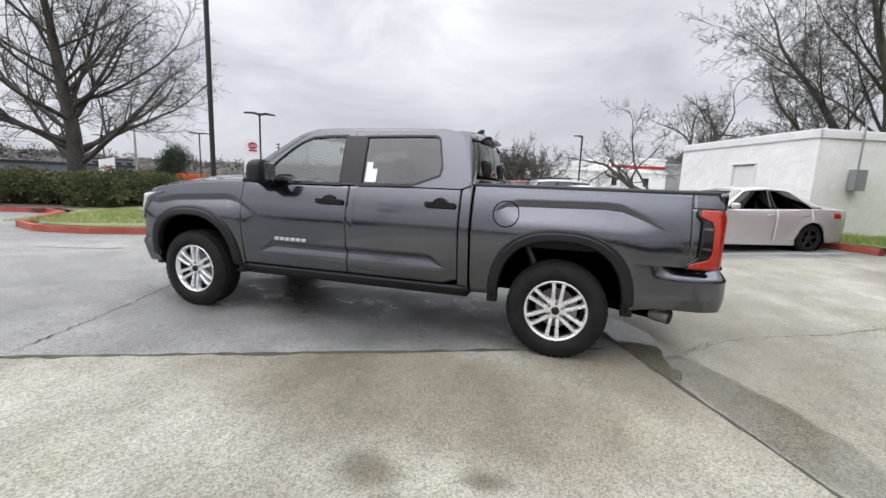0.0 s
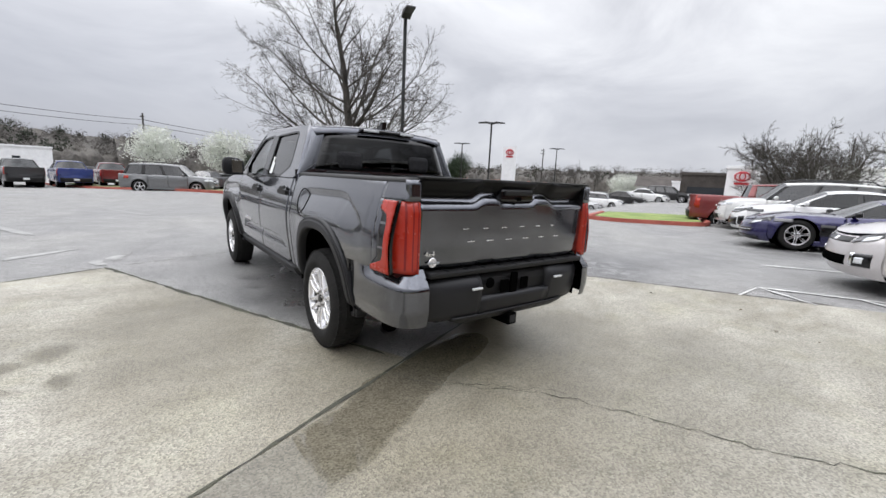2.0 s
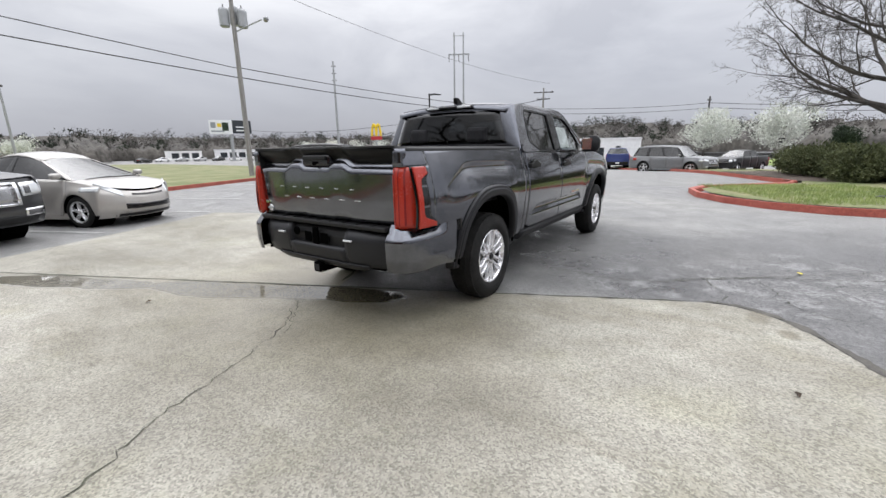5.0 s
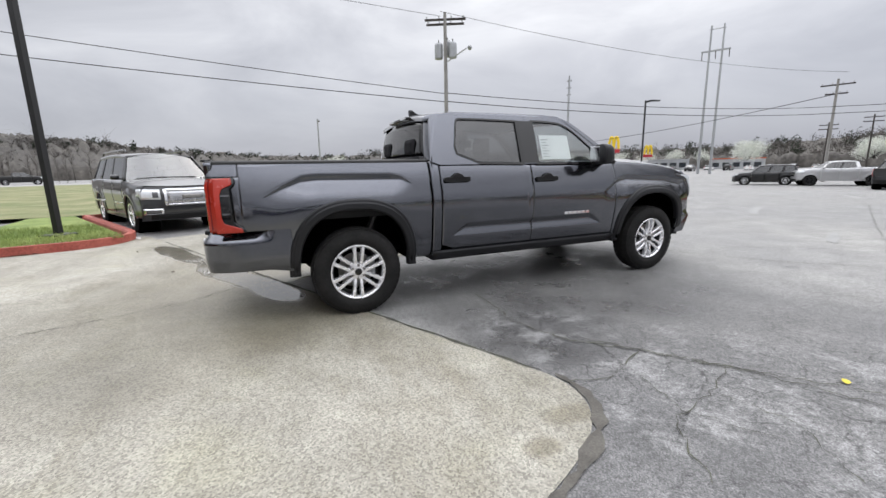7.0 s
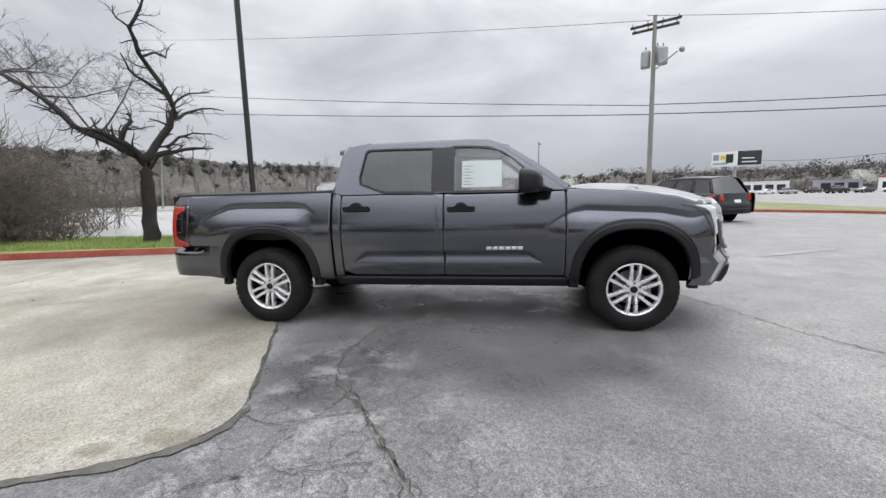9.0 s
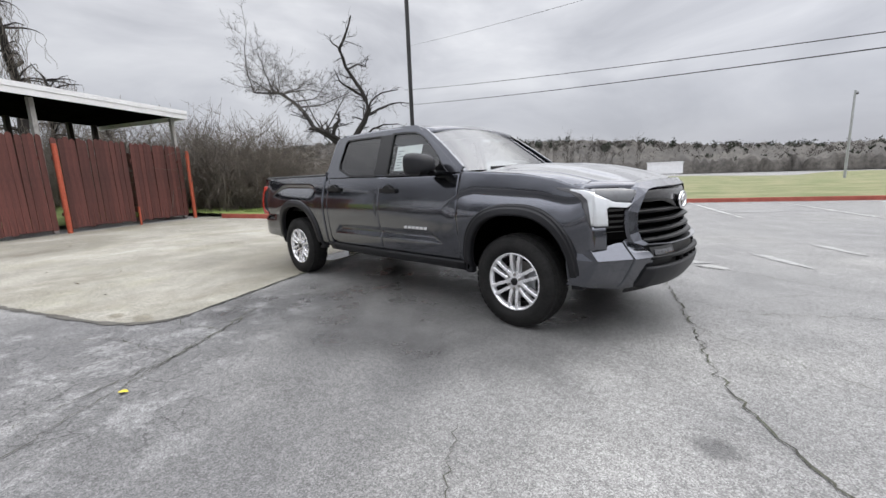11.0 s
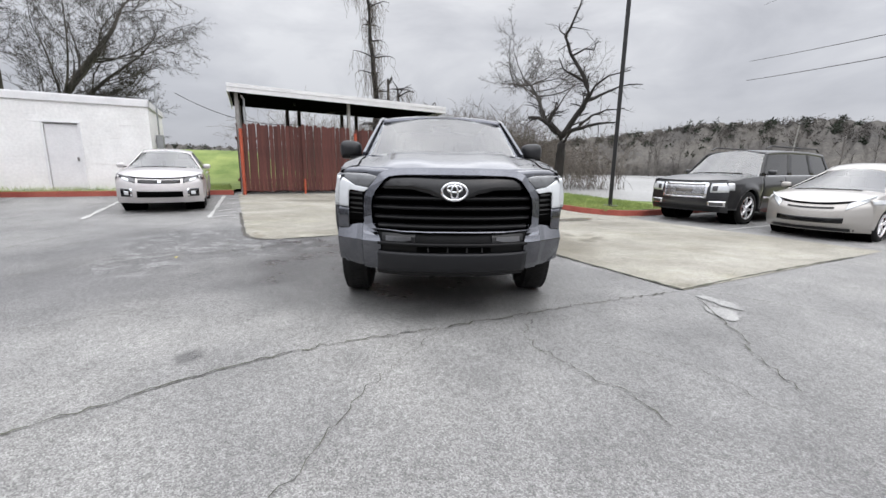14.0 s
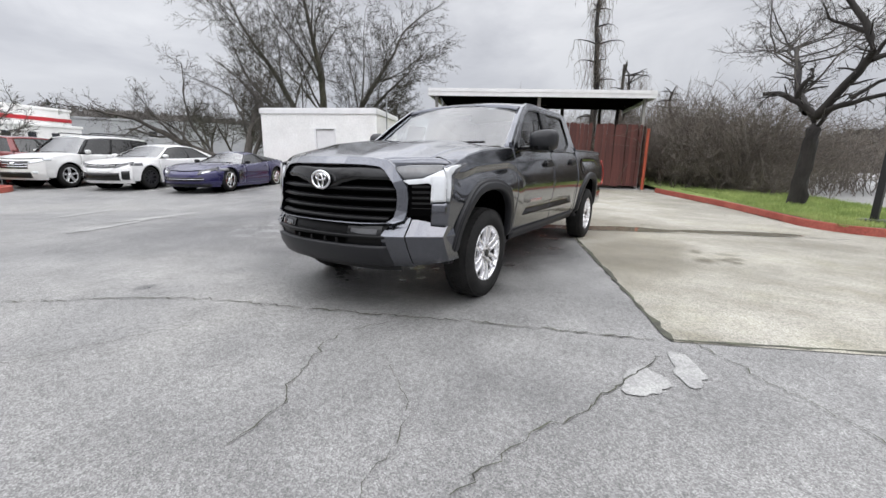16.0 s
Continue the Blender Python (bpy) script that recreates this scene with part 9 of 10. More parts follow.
def shrub(x, y, r, h, seed, label="spreading green juniper shrub on the island"):
    a, b = to_yard(x, y)
    ob = thing("shrub", label, "shrub", pose(x, y, height(a, b) + 0.12), "juniper shrubs")
    rnd = random.Random(seed)
    w, st = Wood(), Wood()
    for _ in range(8):
        c = Vector((rnd.uniform(-0.55, 0.55) * r, rnd.uniform(-0.55, 0.55) * r, h * rnd.uniform(0.42, 0.62)))
        leaf_cloud(w, c, (r * 0.66, r * 0.66, h * 0.56), 3600, 0.085, rnd, 0.1)
        st.tube([Vector((0, 0, -0.05)), c * 0.5, c], [0.03, 0.02, 0.012], 4)
    st.mesh("stem", M["barkdark"], ob)
    w.mesh("foliage", M["juniper"], ob, False, kind="stuff")


for i, (x, y, r, h) in enumerate([(19.0, -5.7, 1.4, 1.0), (16.6, -6.3, 1.5, 1.1), (14.7, -7.0, 1.3, 1.1), (14.4, -8.9, 1.4, 1.15), (16.4, -8.6, 1.4, 1.15)]):
    shrub(x, y, r, h, 200 + i)
sheet("mulch_bed", steps(10.2, 17.0, 8), lambda a: -13.0, lambda a: -9.3 - 1.2 * sstep(10.0, 12.0, a) if a > 10.5 else -10.8, 6, 0.142, M["mulch"], "dark bark mulch under the shrubs", "mulch")


def blossom_tree(x, y, h, w_, seed, z=0.0, n=5200, mat="blossom", label="round flowering tree covered in white blossom"):
    ob = thing("tree", label, "tree", pose(x, y, z), "blossom trees")
    rnd = random.Random(seed)
    w, st = Wood(), Wood()
    st.tube([Vector((0, 0, 0)), Vector((0, 0, h * 0.3))], [0.16, 0.12], 8)
    for k in range(12):
        a = k * 2.4
        c = Vector((math.cos(a) * w_ * 0.28 * rnd.uniform(0.3, 1), math.sin(a) * w_ * 0.28 * rnd.uniform(0.3, 1), h * rnd.uniform(0.35, 0.82)))
        st.tube([Vector((0, 0, h * 0.25)), Vector((c.x * 0.5, c.y * 0.5, c.z * 0.75)), c], [0.08, 0.05, 0.02], 5)
        leaf_cloud(w, c, (w_ * 0.25, w_ * 0.25, h * 0.21), n // 7, 0.22, rnd)
    st.mesh("trunk", M["barkdark"], ob)
    w.mesh("crown", M[mat], ob, False, label="pale blossom")


blossom_tree(62, -0.6, 6.6, 7.5, 1)
blossom_tree(54, -7.3, 5.8, 7.0, 2)
blossom_tree(118, 66, 7.5, 9.5, 3)
blossom_tree(122, 42, 7, 8, 4)
blossom_tree(45, -86, 5.6, 8.0, 6, -1.5)
blossom_tree(39, -88, 5.0, 6.0, 7, -1.5)
for i in range(7):
    blossom_tree(112 + i * 8, 146 - i * 6.5, 7, 9, 20 + i, n=2200)
blossom_tree(15, 105, 5.5, 6.5, 8, n=2600)
M["cone"] = M["evergreen"]
blossom_tree(88, -18, 5.5, 5.0, 9, -1, 4200, "evergreen", "small dark evergreen tree")
blossom_tree(72, -60, 8.5, 6.0, 10, -1, 4200, "evergreen", "dark evergreen tree behind the lot")
blossom_tree(66, -53, 7.0, 5.0, 12, -1, 3800, "evergreen", "dark evergreen tree behind the lot")


# wooded hills round the place
def hill(name, label, az0, az1, r0, tops, depth, seed):
    """Ridge of ground along an arc, its crest heights given along the way."""
    rnd = random.Random(seed)
    bm = bmesh.new()
    n = int(abs(az1 - az0) * 3.2)
    prev = None
    for i in range(n + 1):
        az = radians(az0 + (az1 - az0) * i / n)
        top = lerp_table(tops, az0 + (az1 - az0) * i / n)
        col = []
        for d, k in ((0, 0.0), (0.02, 0.0), (0.1, 0.1), (0.25, 0.22), (0.4, 0.42), (0.55, 0.62), (0.68, 0.78), (0.8, 0.92), (0.9, 0.97), (1.0, 1.0), (1.6, 0.9)):
            r = r0 + depth * (d + rnd.uniform(-0.02, 0.02))
            canopy = rnd.uniform(2.2, 4.6) if d > 0.01 else 0.0
            col.append(bm.verts.new((math.cos(az) * r, math.sin(az) * r, top * k - 0.5 + canopy)))
        if prev:
            for k in range(10):
                bm.faces.new((prev[k], col[k], col[k + 1], prev[k + 1]))
        prev = col
    bmesh.ops.recalc_face_normals(bm, faces=bm.faces)
    return tagged(link_bm(name, bm, M["hillwood"], smooth=True), label, "hill", kind="structure")


M["hillwood"] = surf("winter_wood_canopy", (0.062, 0.057, 0.052), (0.120, 0.110, 0.096), 0.06, 0.9, 0.95, 0.9, vary=0.55)
M["farbark"] = surf("far_winter_branches", (0.075, 0.069, 0.064), (0.145, 0.131, 0.118), 0.06, 1.2, 0.95, 0.0)
M["fargreen"] = surf("far_pine_green", (0.022, 0.030, 0.020), (0.045, 0.055, 0.036), 0.1, 1.5, 0.95, 0.0)
T1 = [(76, 5.0), (90, 5.5), (100, 8.5), (108, 12), (116, 14), (126, 15), (134, 19), (145, 19.5), (152, 16), (165, 12)]
hill("hillside", "brown leafless wooded hillside across the road", 74, 168, 150, T1, 70, 1)
T2 = [(2, 9), (12, 12), (20, 9), (30, 6), (45, 6), (60, 6), (76, 7)]
hill("hillside", "low blue-grey wooded ridge in the distance", 0, 78, 190, T2, 70, 2)
T3 = [(-132, 11), (-122, 14), (-112, 15), (-103, 14.5), (-97, 11), (-90, 7), (-75, 5), (-62, 5), (-40, 4), (-20, 5), (0, 8)]
hill("hillside", "low brown wooded ridge behind the dealership", -135, 2, 150, T3, 60, 3)


def far_wood(name, label, az0, az1, r0, r1, tops, n, seed, hmin, hmax, greens=0.08, tall=False):
    """Many small leafless trees on the slopes, as one mass."""
    rnd = random.Random(seed)
    w, g = Wood(), Wood()
    for _ in range(n):
        azd = rnd.uniform(az0, az1)
        az, t = radians(azd), rnd.random()
        r = r0 + (r1 - r0) * t
        z = lerp_table(tops, azd) * lerp_table([(0, 0.05), (0.25, 0.25), (0.55, 0.64), (0.8, 0.92), (1.0, 1.0)], t) - 0.8
        p = Vector((math.cos(az) * r, math.sin(az) * r, z))
        h = rnd.uniform(hmin, hmax)
        if rnd.random() < greens * 0.5:
            leaf_cloud(g, p + Vector((0, 0, h * 0.62)), (h * 0.36, h * 0.36, h * 0.44), 120, 0.8, rnd)
            continue
        if tall:
            w.tube([p, p + Vector((rnd.gauss(0, 0.2), rnd.gauss(0, 0.2), h * 0.6)), p + Vector((rnd.gauss(0, 0.5), rnd.gauss(0, 0.5), h))], [0.07, 0.05, 0.02], 3)
            for k in range(70):
                q = p + Vector((0, 0, h * rnd.uniform(0.28, 0.95)))
                e_ = q + Vector((rnd.gauss(0, 1), rnd.gauss(0, 1), rnd.uniform(0.5, 1.9))) * h * 0.12
                side = Vector((rnd.gauss(0, 1), rnd.gauss(0, 1), 0)).normalized() * 0.035
                i = len(w.v)
                w.v += [q - side, q + side, e_]
                w.f.append((i, i + 1, i + 2))
        else:
            leaf_cloud(w, p + Vector((0, 0, h * 0.52)), (h * 0.42, h * 0.42, h * 0.46), 120, 0.5, rnd)
    tagged(w.mesh(name, M["farbark"], None), label, "trees", kind="stuff")
    if g.v:
        tagged(g.mesh(name, M["fargreen"], None, False), "scattered dark pines on the hillside", "trees", kind="stuff")


T4 = [(166, 11), (178, 7), (200, 6), (214, 7), (226, 10)]
hill("hillside", "low misty wooded rise beyond the grass bank", 167, 226, 170, T4, 50, 4)
far_wood("far_woods", "leafless woods beyond the grass bank", 168, 226, 176, 212, T4, 360, 10, 3, 5.5, 0.2)
far_wood("far_woods", "leafless brown woods on the far hillside", 74, 168, 160, 208, T1, 1500, 5, 2.6, 5.2, 0.30)
far_wood("far_woods", "tall bare trees along the far road", 106, 150, 95, 135, [(106, 0.3), (150, 0.3)], 45, 6, 6, 12, 0.0, True)
far_wood("far_woods", "leafless woods on the distant ridge", 0, 78, 196, 242, T2, 900, 7, 4, 7.5, 0.25)
far_wood("far_woods", "leafless woods behind the dealership", -135, 2, 156, 198, T3, 900, 8, 4, 7, 0.15)
far_wood("far_woods", "bare trees near the dealership roofs", -128, -92, 112, 145, [(-128, 5), (-104, 5), (-92, 2)], 260, 9, 5, 8, 0.06)


# ---------- the far lot, signs and buildings ----------
M["glassdark"] = plain("dark_shop_glass", (0.03, 0.034, 0.04), 0.08)
M["greywall"] = surf("grey_metal_siding", (0.30, 0.31, 0.32), (0.38, 0.39, 0.40), 0.3, 4, 0.6, 0.1, vary=0.1)
M["redsign"] = plain("red_sign_face", (0.42, 0.02, 0.03), 0.4)
M["yellow"] = plain("yellow_sign_face", (0.72, 0.50, 0.02), 0.4)
M["orangewall"] = plain("orange_red_panel", (0.50, 0.09, 0.02), 0.5)
M["bluewall"] = surf("slate_blue_siding", (0.10, 0.12, 0.15), (0.16, 0.18, 0.21), 0.4, 5, 0.7, 0.1)
M["brownroof"] = surf("brown_shingle_roof", (0.05, 0.042, 0.038), (0.09, 0.078, 0.07), 0.8, 8, 0.9, 0.2)


def block_building(name, label, x, y, z, turn, w, d, h, wall, roofm=None, windows=(), stripe=None, awnings=0, awn_mat=None, pitched=0.0, doors=()):
    """Building with its front towards local -x... the camera side, w along local y."""
    ob = thing(name, label, "building", pose(x, y, z, 0, 0, turn))
    part("wall", box_bm((d / 2, 0, h / 2 - 0.3), (d, w, h + 0.6)), wall, ob)
    if pitched:
        part("roof", prism_bm([(-0.5, h), (d / 2, h + pitched), (d + 0.5, h)], lambda u, v: Vector((u, -w / 2 - 0.4, v)), (0, w + 0.8, 0)), roofm, ob)
    else:
        part("roof", box_bm((d / 2, 0, h + 0.12), (d + 0.3, w + 0.3, 0.3), 0.03), roofm or wall, ob)
    for wy, wz, ww, wh in windows:
        win = part("window", box_bm((-0.02, wy, wz), (0.08, ww, wh)), M["glassdark"], ob)
        part("window_frame", box_bm((-0.05, wy, wz - wh / 2 - 0.05), (0.1, ww + 0.15, 0.1)), M["whitetrim"], win)
    for wy, ww, wh in doors:
        part("door", box_bm((-0.03, wy, wh / 2), (0.1, ww, wh)), M["glassdark"], ob)
    if stripe:
        part("stripe", box_bm((-0.04, 0, stripe[0]), (0.1, w + 0.05, stripe[1])), M["redsign"], ob, "red painted band")
    for k in range(awnings):
        yy = -w / 2 + (k + 0.5) * w / awnings
        part("awning", prism_bm([(0, h * 0.72), (-1.2, h * 0.56), (-1.2, h * 0.52), (0, h * 0.56)], lambda u, v, yy=yy: Vector((u, yy - 1.2, v)), (0, 2.4, 0)), awn_mat, ob)
    return ob


def facing(x, y, ex=-4.0, ey=0.0):
    """Turn that sets a building's front square to a place."""
    return math.degrees(math.atan2(y - ey, x - ex))


# dealership with its red band and long grey side
block_building("dealership_building", "white dealership building with a red band and service doors", -12.8, -69.0, 0, -65.5, 9.4, 14, 6.7, M["whitewall"], None, [(-2.6, 1.8, 1.6, 1.2), (-0.6, 1.8, 1.6, 1.2)], (5.5, 0.45), doors=[(2.4, 2.6, 2.9)])
block_building("dealership_building", "lower white dealership wing with windows", -4.7, -60.8, 0, -71.5, 24, 12, 4.3, M["whitewall"], None, [(k * 2.4 - 9, 3.0, 0.8, 1.2) for k in range(3)], doors=[(4, 2.6, 2.8), (8, 2.6, 2.8)])
block_building("warehouse", "long grey metal warehouse wall", -32.4, -68.1, 0, -118, 36, 12, 6.25, M["greywall"], None, [(6.2, 4.4, 1.0, 0.9)])
block_building("showroom_building", "white showroom front with a red oval sign", 10.6, -47.0, -0.9, -73, 2.8, 6, 4.7, M["whitetrim"], None, [], None)
block_building("showroom_building", "low dark red-brown showroom entrance", 14.0, -47.5, -0.9, -73, 5.0, 6, 4.0, M["brownroof"], None, [(0, 1.6, 3.6, 2.2)])


def oval_sign(parent, x, y, z, a, b, r, mat):
    pts = [Vector((x, y + a * math.cos(k * math.pi / 12), z + b * math.sin(k * math.pi / 12))) for k in range(25)]
    o = part("sign_oval", add_tube(bmesh.new(), pts, r, 5, False), mat, parent, "red oval sign mark")
    part("sign_bar", box_bm((x, y, z - b - 0.28), (0.06, a * 2.0, 0.24)), mat, parent, "red sign lettering bar")
    part("oval_inner", add_tube(bmesh.new(), [Vector((x - 0.02, y + a * 0.4 * math.cos(k * math.pi / 12), z + b * 0.8 * math.sin(k * math.pi / 12))) for k in range(25)], r * 0.8, 5, False), mat, o)
    return o


pf = thing("showroom_sign", "red oval sign on the showroom front", "sign", pose(10.5, -46.8, -0.9, 0, 0, -73))
oval_sign(pf, -0.15, 0.1, 3.9, 0.62, 0.42, 0.09, M["redsign"])


def pylon(x, y, z, w, h, label):
    ob = thing("pylon_sign", label, "sign", pose(x, y, z, 0, 0, facing(x, y, -5.9, -0.4)))
    part("panel", prism_bm([(-w / 2, 0), (w / 2, 0), (w / 2, h - 0.25), (-w / 2, h)], lambda u, v: Vector((0, u, v)), (0.5, 0, 0)), M["whitetrim"], ob)
    oval_sign(ob, -0.03, 0, h - 0.95, w * 0.24, w * 0.17, w * 0.045, M["redsign"])
    return ob


pylon(38.0, -41.6, -1.2, 2.0, 7.7, "tall white dealer pylon sign with red mark")
pylon(34.5, -20.9, -0.9, 1.0, 3.5, "small white pylon sign with red mark")


# golden sign, plain humps on a pole
def hump_sign(x, y, z0, s, label):
    ob = thing("restaurant_sign", label, "sign", pose(x, y, 0, 0, 0, facing(x, y)))
    part("pole", tube_bm([(0, 0, 0), (0, 0, z0)], 0.25, 8), M["galv"], ob)
    part("panel", box_bm((0, 0, z0 - 0.6 * s), (0.5, 3.2 * s, 1.0 * s), 0.05), M["redsign"], ob)
    for k in (-1, 1):
        pts = [Vector((0, k * 0.62 * s + 0.60 * s * math.cos(t), z0 + 3.2 * s * math.sin(t))) for t in steps(0.0, math.pi, 14)]
        part("hump", add_tube(bmesh.new(), pts, 0.36 * s, 8), M["yellow"], ob, "plain yellow hump")
    return ob


hump_sign(105, 100, 6.6, 1.2, "yellow double-hump sign on a red board")
hump_sign(141, 117, 5.4, 1.05, "yellow double-hump sign on a red board")

bbd = thing("billboard", "roadside billboard on a steel post", "billboard", pose(48.0, 91.5, 0, 0, 0, facing(48, 91.5, 0.6, -5)))
part("post", tube_bm([(0.6, 0, -0.3), (0.6, 0, 5.6)], 0.35, 10), M["galv"], bbd)
pn = part("panel", box_bm((0, 1.9, 7.2), (0.3, 4.6, 3.0), 0.05), M["paper"], bbd, "pale poster panel")
for k, (yy, zz, w_, h_, mt) in enumerate([(3.4, 7.6, 1.0, 1.2, "ink"), (2.2, 7.6, 0.8, 0.8, "yellow"), (1.0, 7.3, 1.3, 1.8, "evergreen"), (2.6, 6.3, 2.6, 0.3, "ink")]):
    part("poster_block", box_bm((-0.18, yy, zz), (0.04, w_, h_)), M[mt], pn)
pn = part("panel", box_bm((0.6, -2.4, 7.3), (0.3, 4.2, 2.9), 0.05, Euler((0, 0, 0.3)).to_quaternion()), M["glassdark"], bbd, "dark poster panel")
for k in range(3):
    part("poster_bar", box_bm((0.4, -2.4 + 0.2 * k, 6.5 + k * 0.75), (0.05, 2.6 - 0.4 * k, 0.22), 0, Euler((0, 0, 0.3)).to_quaternion()), M["paper"], pn)

# across the street
block_building("office_building", "white flat-roofed building with dark entrance", 93, 21, -0.8, 12, 16, 9, 4.0, M["whitetrim"], None, [(-3.5, 1.9, 1.0, 1.2), (2.8, 1.7, 4.0, 1.8)], doors=[(0.2, 1.6, 2.2)])
block_building("roadside_building", "low slate-blue building with orange awnings", 58, -29, -1.2, facing(58, -29), 20, 9, 3.3, M["bluewall"], M["glassdark"], [(k * 4 - 8, 1.7, 2.2, 1.5) for k in range(5)], None, 5, M["orangewall"])
block_building("hill_building", "grey two-storey building on the rise", 128, -86, 1.5, facing(128, -86), 12, 10, 3.6, M["bluewall"], M["glassdark"], [(k * 2.6 - 5, 2.2, 1.4, 1.2) for k in range(5)])
block_building("church_building", "beige building with dark mansard roof", 33, -84, -1.5, facing(33, -84), 15, 10, 3.2, M["whitewall"], M["brownroof"], [(-5, 1.6, 1, 1.2), (5, 1.6, 1, 1.2)], pitched=2.2)
block_building("chapel_annex", "low white flat-roofed building beside the mansard roof", 24, -82, -1.5, facing(24, -82), 17, 8, 4.2, M["whitetrim"], None, [(4.5, 2.2, 1.4, 1.6)])
block_building("store_building", "low store with an orange-red fascia", 150, 88, -0.9, facing(150, 88), 16, 10, 3.6, M["greywall"], M["orangewall"], [(k * 3 - 6, 1.6, 2, 1.6) for k in range(5)])
for i, (az_, w_, h_, mt) in enumerate([(61.5, 17, 3.2, "whitetrim"), (55, 11, 3.0, "greywall"), (50, 13, 3.6, "whitewall"), (44, 15, 3.0, "brownroof"), (38.5, 14, 3.4, "greywall"), (67.5, 11, 2.8, "whitewall")]):
    X, Y = 172 * math.cos(radians(az_)), 172 * math.sin(radians(az_)) - 4
    block_building("store_building", "low pale roadside store with shop windows", X, Y, -0.6, az_, w_, 10, h_, M[mt], M["redsign"] if i == 2 else None, [(k * 3 - w_ / 2 + 2, 1.5, 2.2, 1.8) for k in range(int(w_ / 3))])
cn = thing("canopy", "white flat filling-station canopy on posts", "canopy", pose(118, 112, -0.9, 0, 0, 45))
part("roof", box_bm((0, 0, 3.6), (8, 22, 0.6), 0.05), M["whitetrim"], cn)
for y in (-9, -3, 3, 9):
    part("post", box_bm((0, y, 1.7), (0.3, 0.3, 3.5)), M["greypost"], cn)
block_building("house", "small brick house with low roof across the road", -72, 98, 0.5, 126, 9, 7, 2.6, M["brownroof"], M["brownroof"], [(-2, 1.4, 1.4, 1.0), (2, 1.4, 1.4, 1.0)], pitched=1.6)
block_building("house", "pale house with low roof across the road", -60, 104, 0.5, 120, 8, 7, 2.6, M["whitewall"], M["brownroof"], [(-2, 1.4, 1.4, 1.0), (2, 1.4, 1.4, 1.0)], pitched=1.5)
block_building("farm_building", "long white barn beyond the road", -31, 126, 0.6, 104, 9, 7, 2.4, M["whitetrim"], None, [])

# cars too far for detail: one of each, then copies
FAR = []
for S, cols in ((SUV, ("charcoal", "white", "black", "silver")), (SEDAN, ("black", "silver", "white", "red")), (PICKUP, ("red", "black", "cobalt", "charcoal"))):
    for c in cols:
        S2 = dict(S, rails=False)
        kind_ = "SUV" if S is SUV else "sedan" if S is SEDAN else "pickup truck"
        FAR.append((S, c, vehicle("parked_" + ("suv" if S is SUV else "sedan" if S is SEDAN else "pickup"), c + " " + kind_ + " parked in the far lot", "car", pose(0, 0, -50), S2, P_[c], "far parked cars", detail=False)))
used = set()


def put_far(i, x, y, turn, z=None):
    S, c, ob = FAR[i]
    a, b = to_yard(x, y)
    m = pose(x, y, height(a, b) + 0.01 if z is None else z, 0, 0, turn)
    if i in used:
        copy_thing(ob, m)
    else:
        ob.matrix_world = m
        used.add(i)


rnd = random.Random(77)
# row below the pylon, noses to the drive
for k in range(15):
    t = k / 14
    put_far([5, 4, 0, 1, 2, 6, 4, 1, 0, 3, 5, 1, 4, 6, 2][k], 37.5 - 21 * t + rnd.uniform(-0.2, 0.2), -19.5 - 25 * t, 196 + rnd.uniform(-3, 3))
for k in range(9):
    t = k / 8
    put_far([4, 5, 6, 1, 4, 3, 6, 5, 2][k], 48 - 20 * t, -24 - 26 * t + rnd.uniform(-0.3, 0.3), 196 + rnd.uniform(-3, 3))
# vehicles by the hedge and along the drive
for i, x, y, tn in ((8, 45.5, -8.2, 165), (9, 45.0, -11.2, 165), (1, 44.0, -14.2, 163), (11, 36.5, 8.6, 15), (10, 37.3, 6.0, 12), (8, 38.2, 3.6, 10), (2, 38, 17.5, 120), (9, 41.5, -3.6, 150), (8, 40.0, 1.2, 10)):
    put_far(i, x, y, tn)
# along the street
for k in range(26):
    az_ = radians(24 + k * 1.9)
    r = 148 + rnd.uniform(-10, 10)
    put_far(rnd.choice([0, 1, 2, 3, 4, 5, 6, 11]), r * math.cos(az_), r * math.sin(az_) - 2, rnd.choice([20, 200]) + rnd.uniform(-4, 4))
put_far(9, -38, 84.5, 24)
put_far(9, -52, 92, 200)
for k in range(5):
    put_far([1, 2, 0, 6, 3][k], -4 + 2.8 * k, -52 + 1.2 * k, 115)

# tractors for sale, small orange shapes far off
w = bmesh.new()
for k in range(46):
    x, y = 74 + rnd.uniform(-12, 12), -70 + rnd.uniform(-16, 14)
    add_box(w, (x, y, 0.6), (rnd.uniform(1.2, 2.4), 1.0, 0.9), 0.15); add_box(w, (x - 0.4, y, 1.3), (0.8, 0.9, 0.7), 0.1)
tagged(link_bm("tractor_rows", w, M["orangewall"]), "rows of small orange tractors on display", "tractors", kind="stuff")
sheet("lawn_rise", steps(28, 120, 8), lambda a: -120, lambda a: -46, 8, 0.05, M["grass"], "green rise beyond the far lot", "grass")


# grass blades along the near verge
def blades(name, area, n, seed, h=0.09):
    r = random.Random(seed)
    wv = Wood()
    for _ in range(n):
        a, b = area(r)
        p = yard(a, b, 0.13)
        d = Vector((r.gauss(0, 0.35), r.gauss(0, 0.35), 1)).normalized() * h * r.uniform(0.5, 1.4)
        s = Vector((r.gauss(0, 1), r.gauss(0, 1), 0)).normalized() * 0.006
        i = len(wv.v)
        wv.v += [p - s, p + s, p + d]
        wv.f.append((i, i + 1, i + 2))
    return tagged(wv.mesh(name, M["blade"], None, False), "short green grass blades on the verge", "grass", kind="stuff")


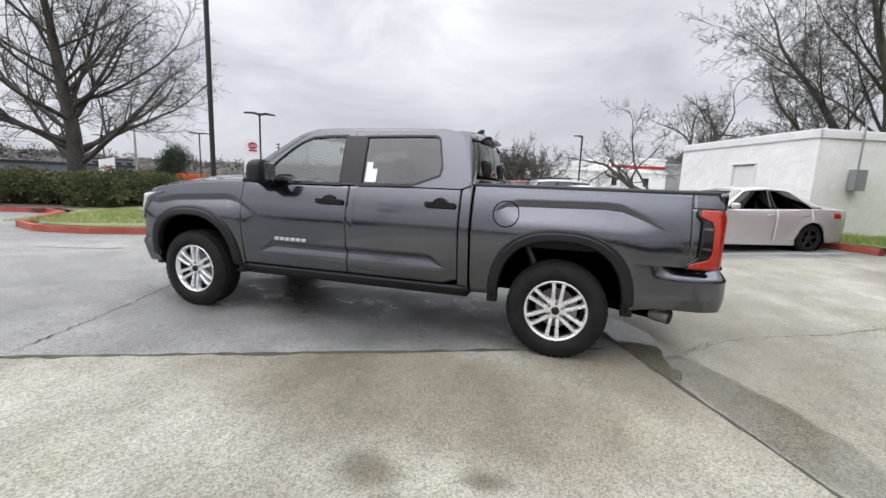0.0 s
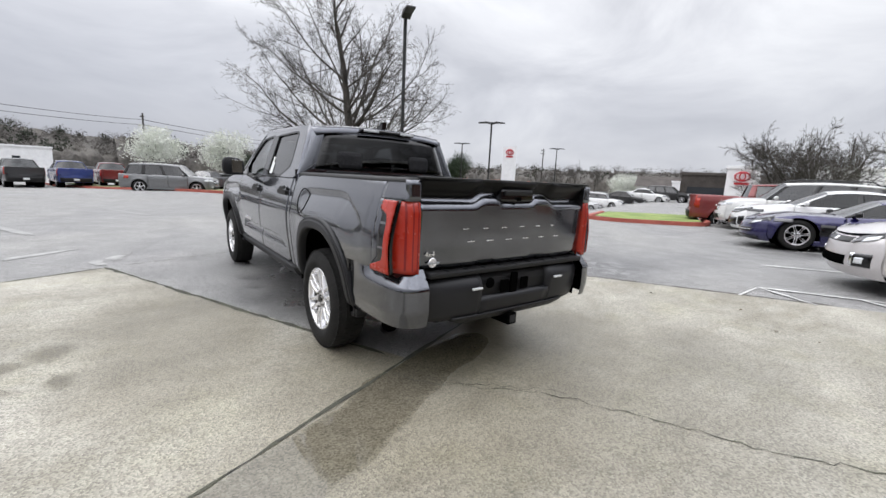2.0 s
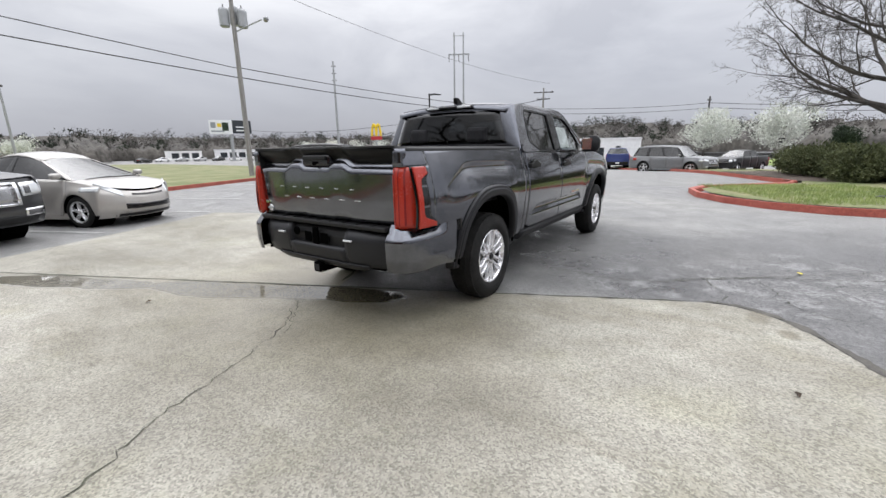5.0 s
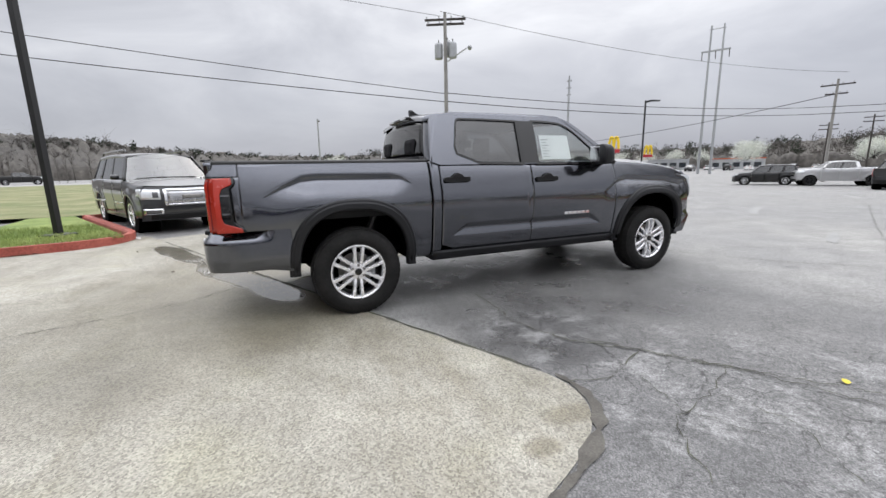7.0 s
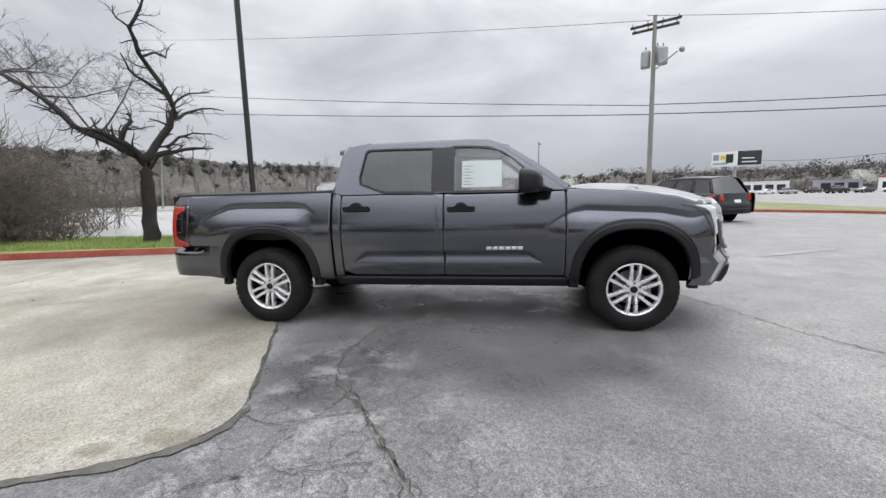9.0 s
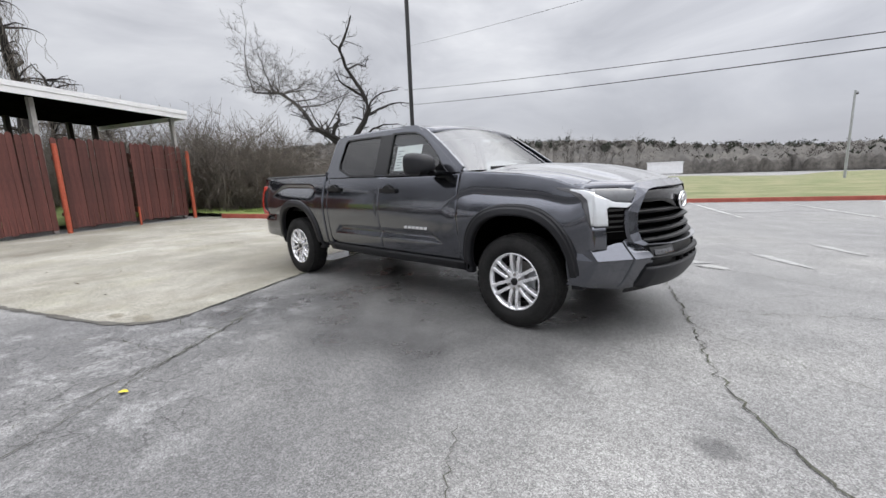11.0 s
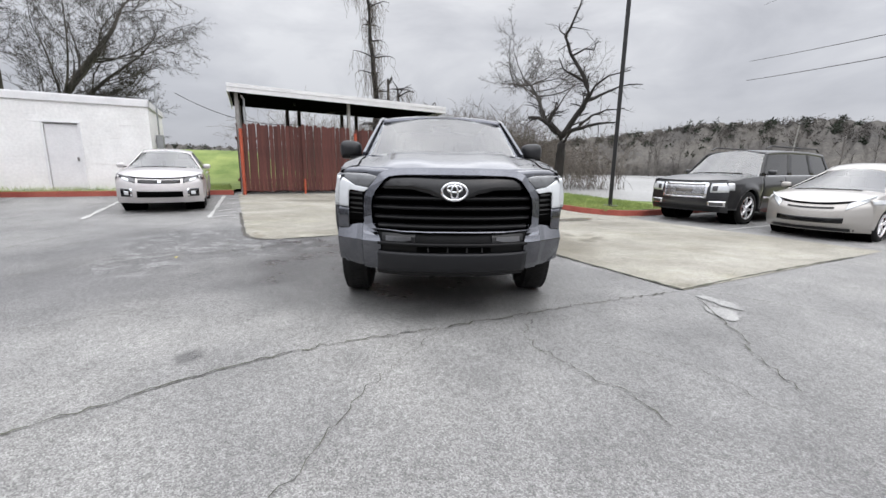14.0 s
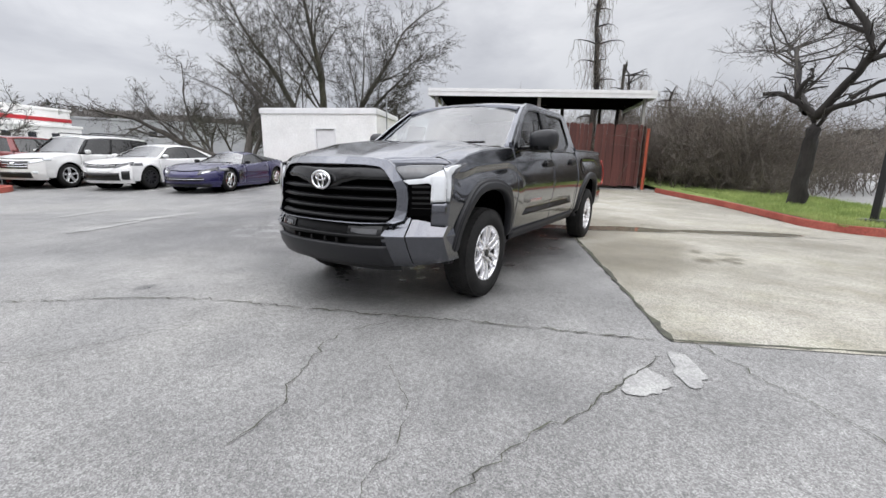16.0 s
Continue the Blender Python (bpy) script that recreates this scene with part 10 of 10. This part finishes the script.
M["blade"] = surf("grass_blade", (0.20, 0.28, 0.075), (0.39, 0.45, 0.16), 1.5, 9, 0.8, 0.0)
blades("grass_blades", lambda r: (r.uniform(-9.6, -2.6), 6.5 + (r.random() ** 1.3) * 3.0 + (0.9 if False else 0)) if r.random() < 0.8 else (r.uniform(-10, -4), r.uniform(7, 9.8)), 26000, 1)
blades("grass_blades", lambda r: (r.uniform(-12.4, -10.9), r.uniform(-12, -2.6)), 9000, 2, 0.14)
blades("grass_blades", lambda r: (r.uniform(4.0, 9.0), r.uniform(-10.5, -6.3)), 12000, 3)


# fallen leaves: a drift along the kerb foot and a scatter on the slab
def fallen_leaves(label, spots, seed):
    r = random.Random(seed)
    wv = Wood()
    for a, b in spots(r):
        p = yard(a, b, 0.014)
        t, s = r.uniform(0, 6.28), r.uniform(0.014, 0.034)
        u = Vector((math.cos(t), math.sin(t), 0)) * s
        v = Vector((-u.y, u.x, 0)) * r.uniform(0.35, 0.7)
        lift = Vector((0, 0, r.uniform(0.004, 0.016)))
        i = len(wv.v)
        wv.v += [p - u, p - v + lift, p + u + lift * 0.6, p + v + lift]
        wv.f += [(i, i + 1, i + 2), (i, i + 2, i + 3)]
    return tagged(wv.mesh("fallen_leaves", M["deadleaf"], None, False), label, "leaves", kind="stuff")


M["deadleaf"] = surf("brown_dead_leaf", (0.030, 0.020, 0.012), (0.12, 0.075, 0.035), 4.0, 40, 0.8, 0.0, vary=0.6)
fallen_leaves("brown dead leaves drifted along the red kerb", lambda r: [(a, lerp_table([(-9.75, 5.85), (-6.0, 6.36), (-3.6, 6.40)], a) - 0.10 - abs(r.gauss(0, 0.07))) for a in (-3.8 - 5.6 * r.random() ** 1.4 for _ in range(260))], 11)
fallen_leaves("few brown dead leaves scattered on the concrete", lambda r: [(r.uniform(-9.0, -2.6), r.uniform(-2.0, 5.6)) for _ in range(26)], 12)
# one bright leaf lying on the asphalt
lf = bmesh.new()
rim_ = [lf.verts.new((0.034 * math.cos(t), 0.020 * math.sin(t) * (1 - 0.35 * math.cos(t)), 0.002 + 0.006 * abs(math.sin(t)))) for t in (2 * math.pi * k / 12 for k in range(12))]
top = lf.verts.new((0, 0, 0.003))
for k in range(12):
    lf.faces.new((top, rim_[k], rim_[(k + 1) % 12]))
leaf = link_bm("fallen_leaf", lf, surf("yellow_leaf", (0.62, 0.50, 0.03), (0.75, 0.64, 0.08), 20, 200, 0.6, 0.1))
leaf.matrix_world = pose(0.52, -3.52, 0.010, 0, 0, 35)
tagged(leaf, "bright yellow fallen leaf lying on the asphalt", "leaf")
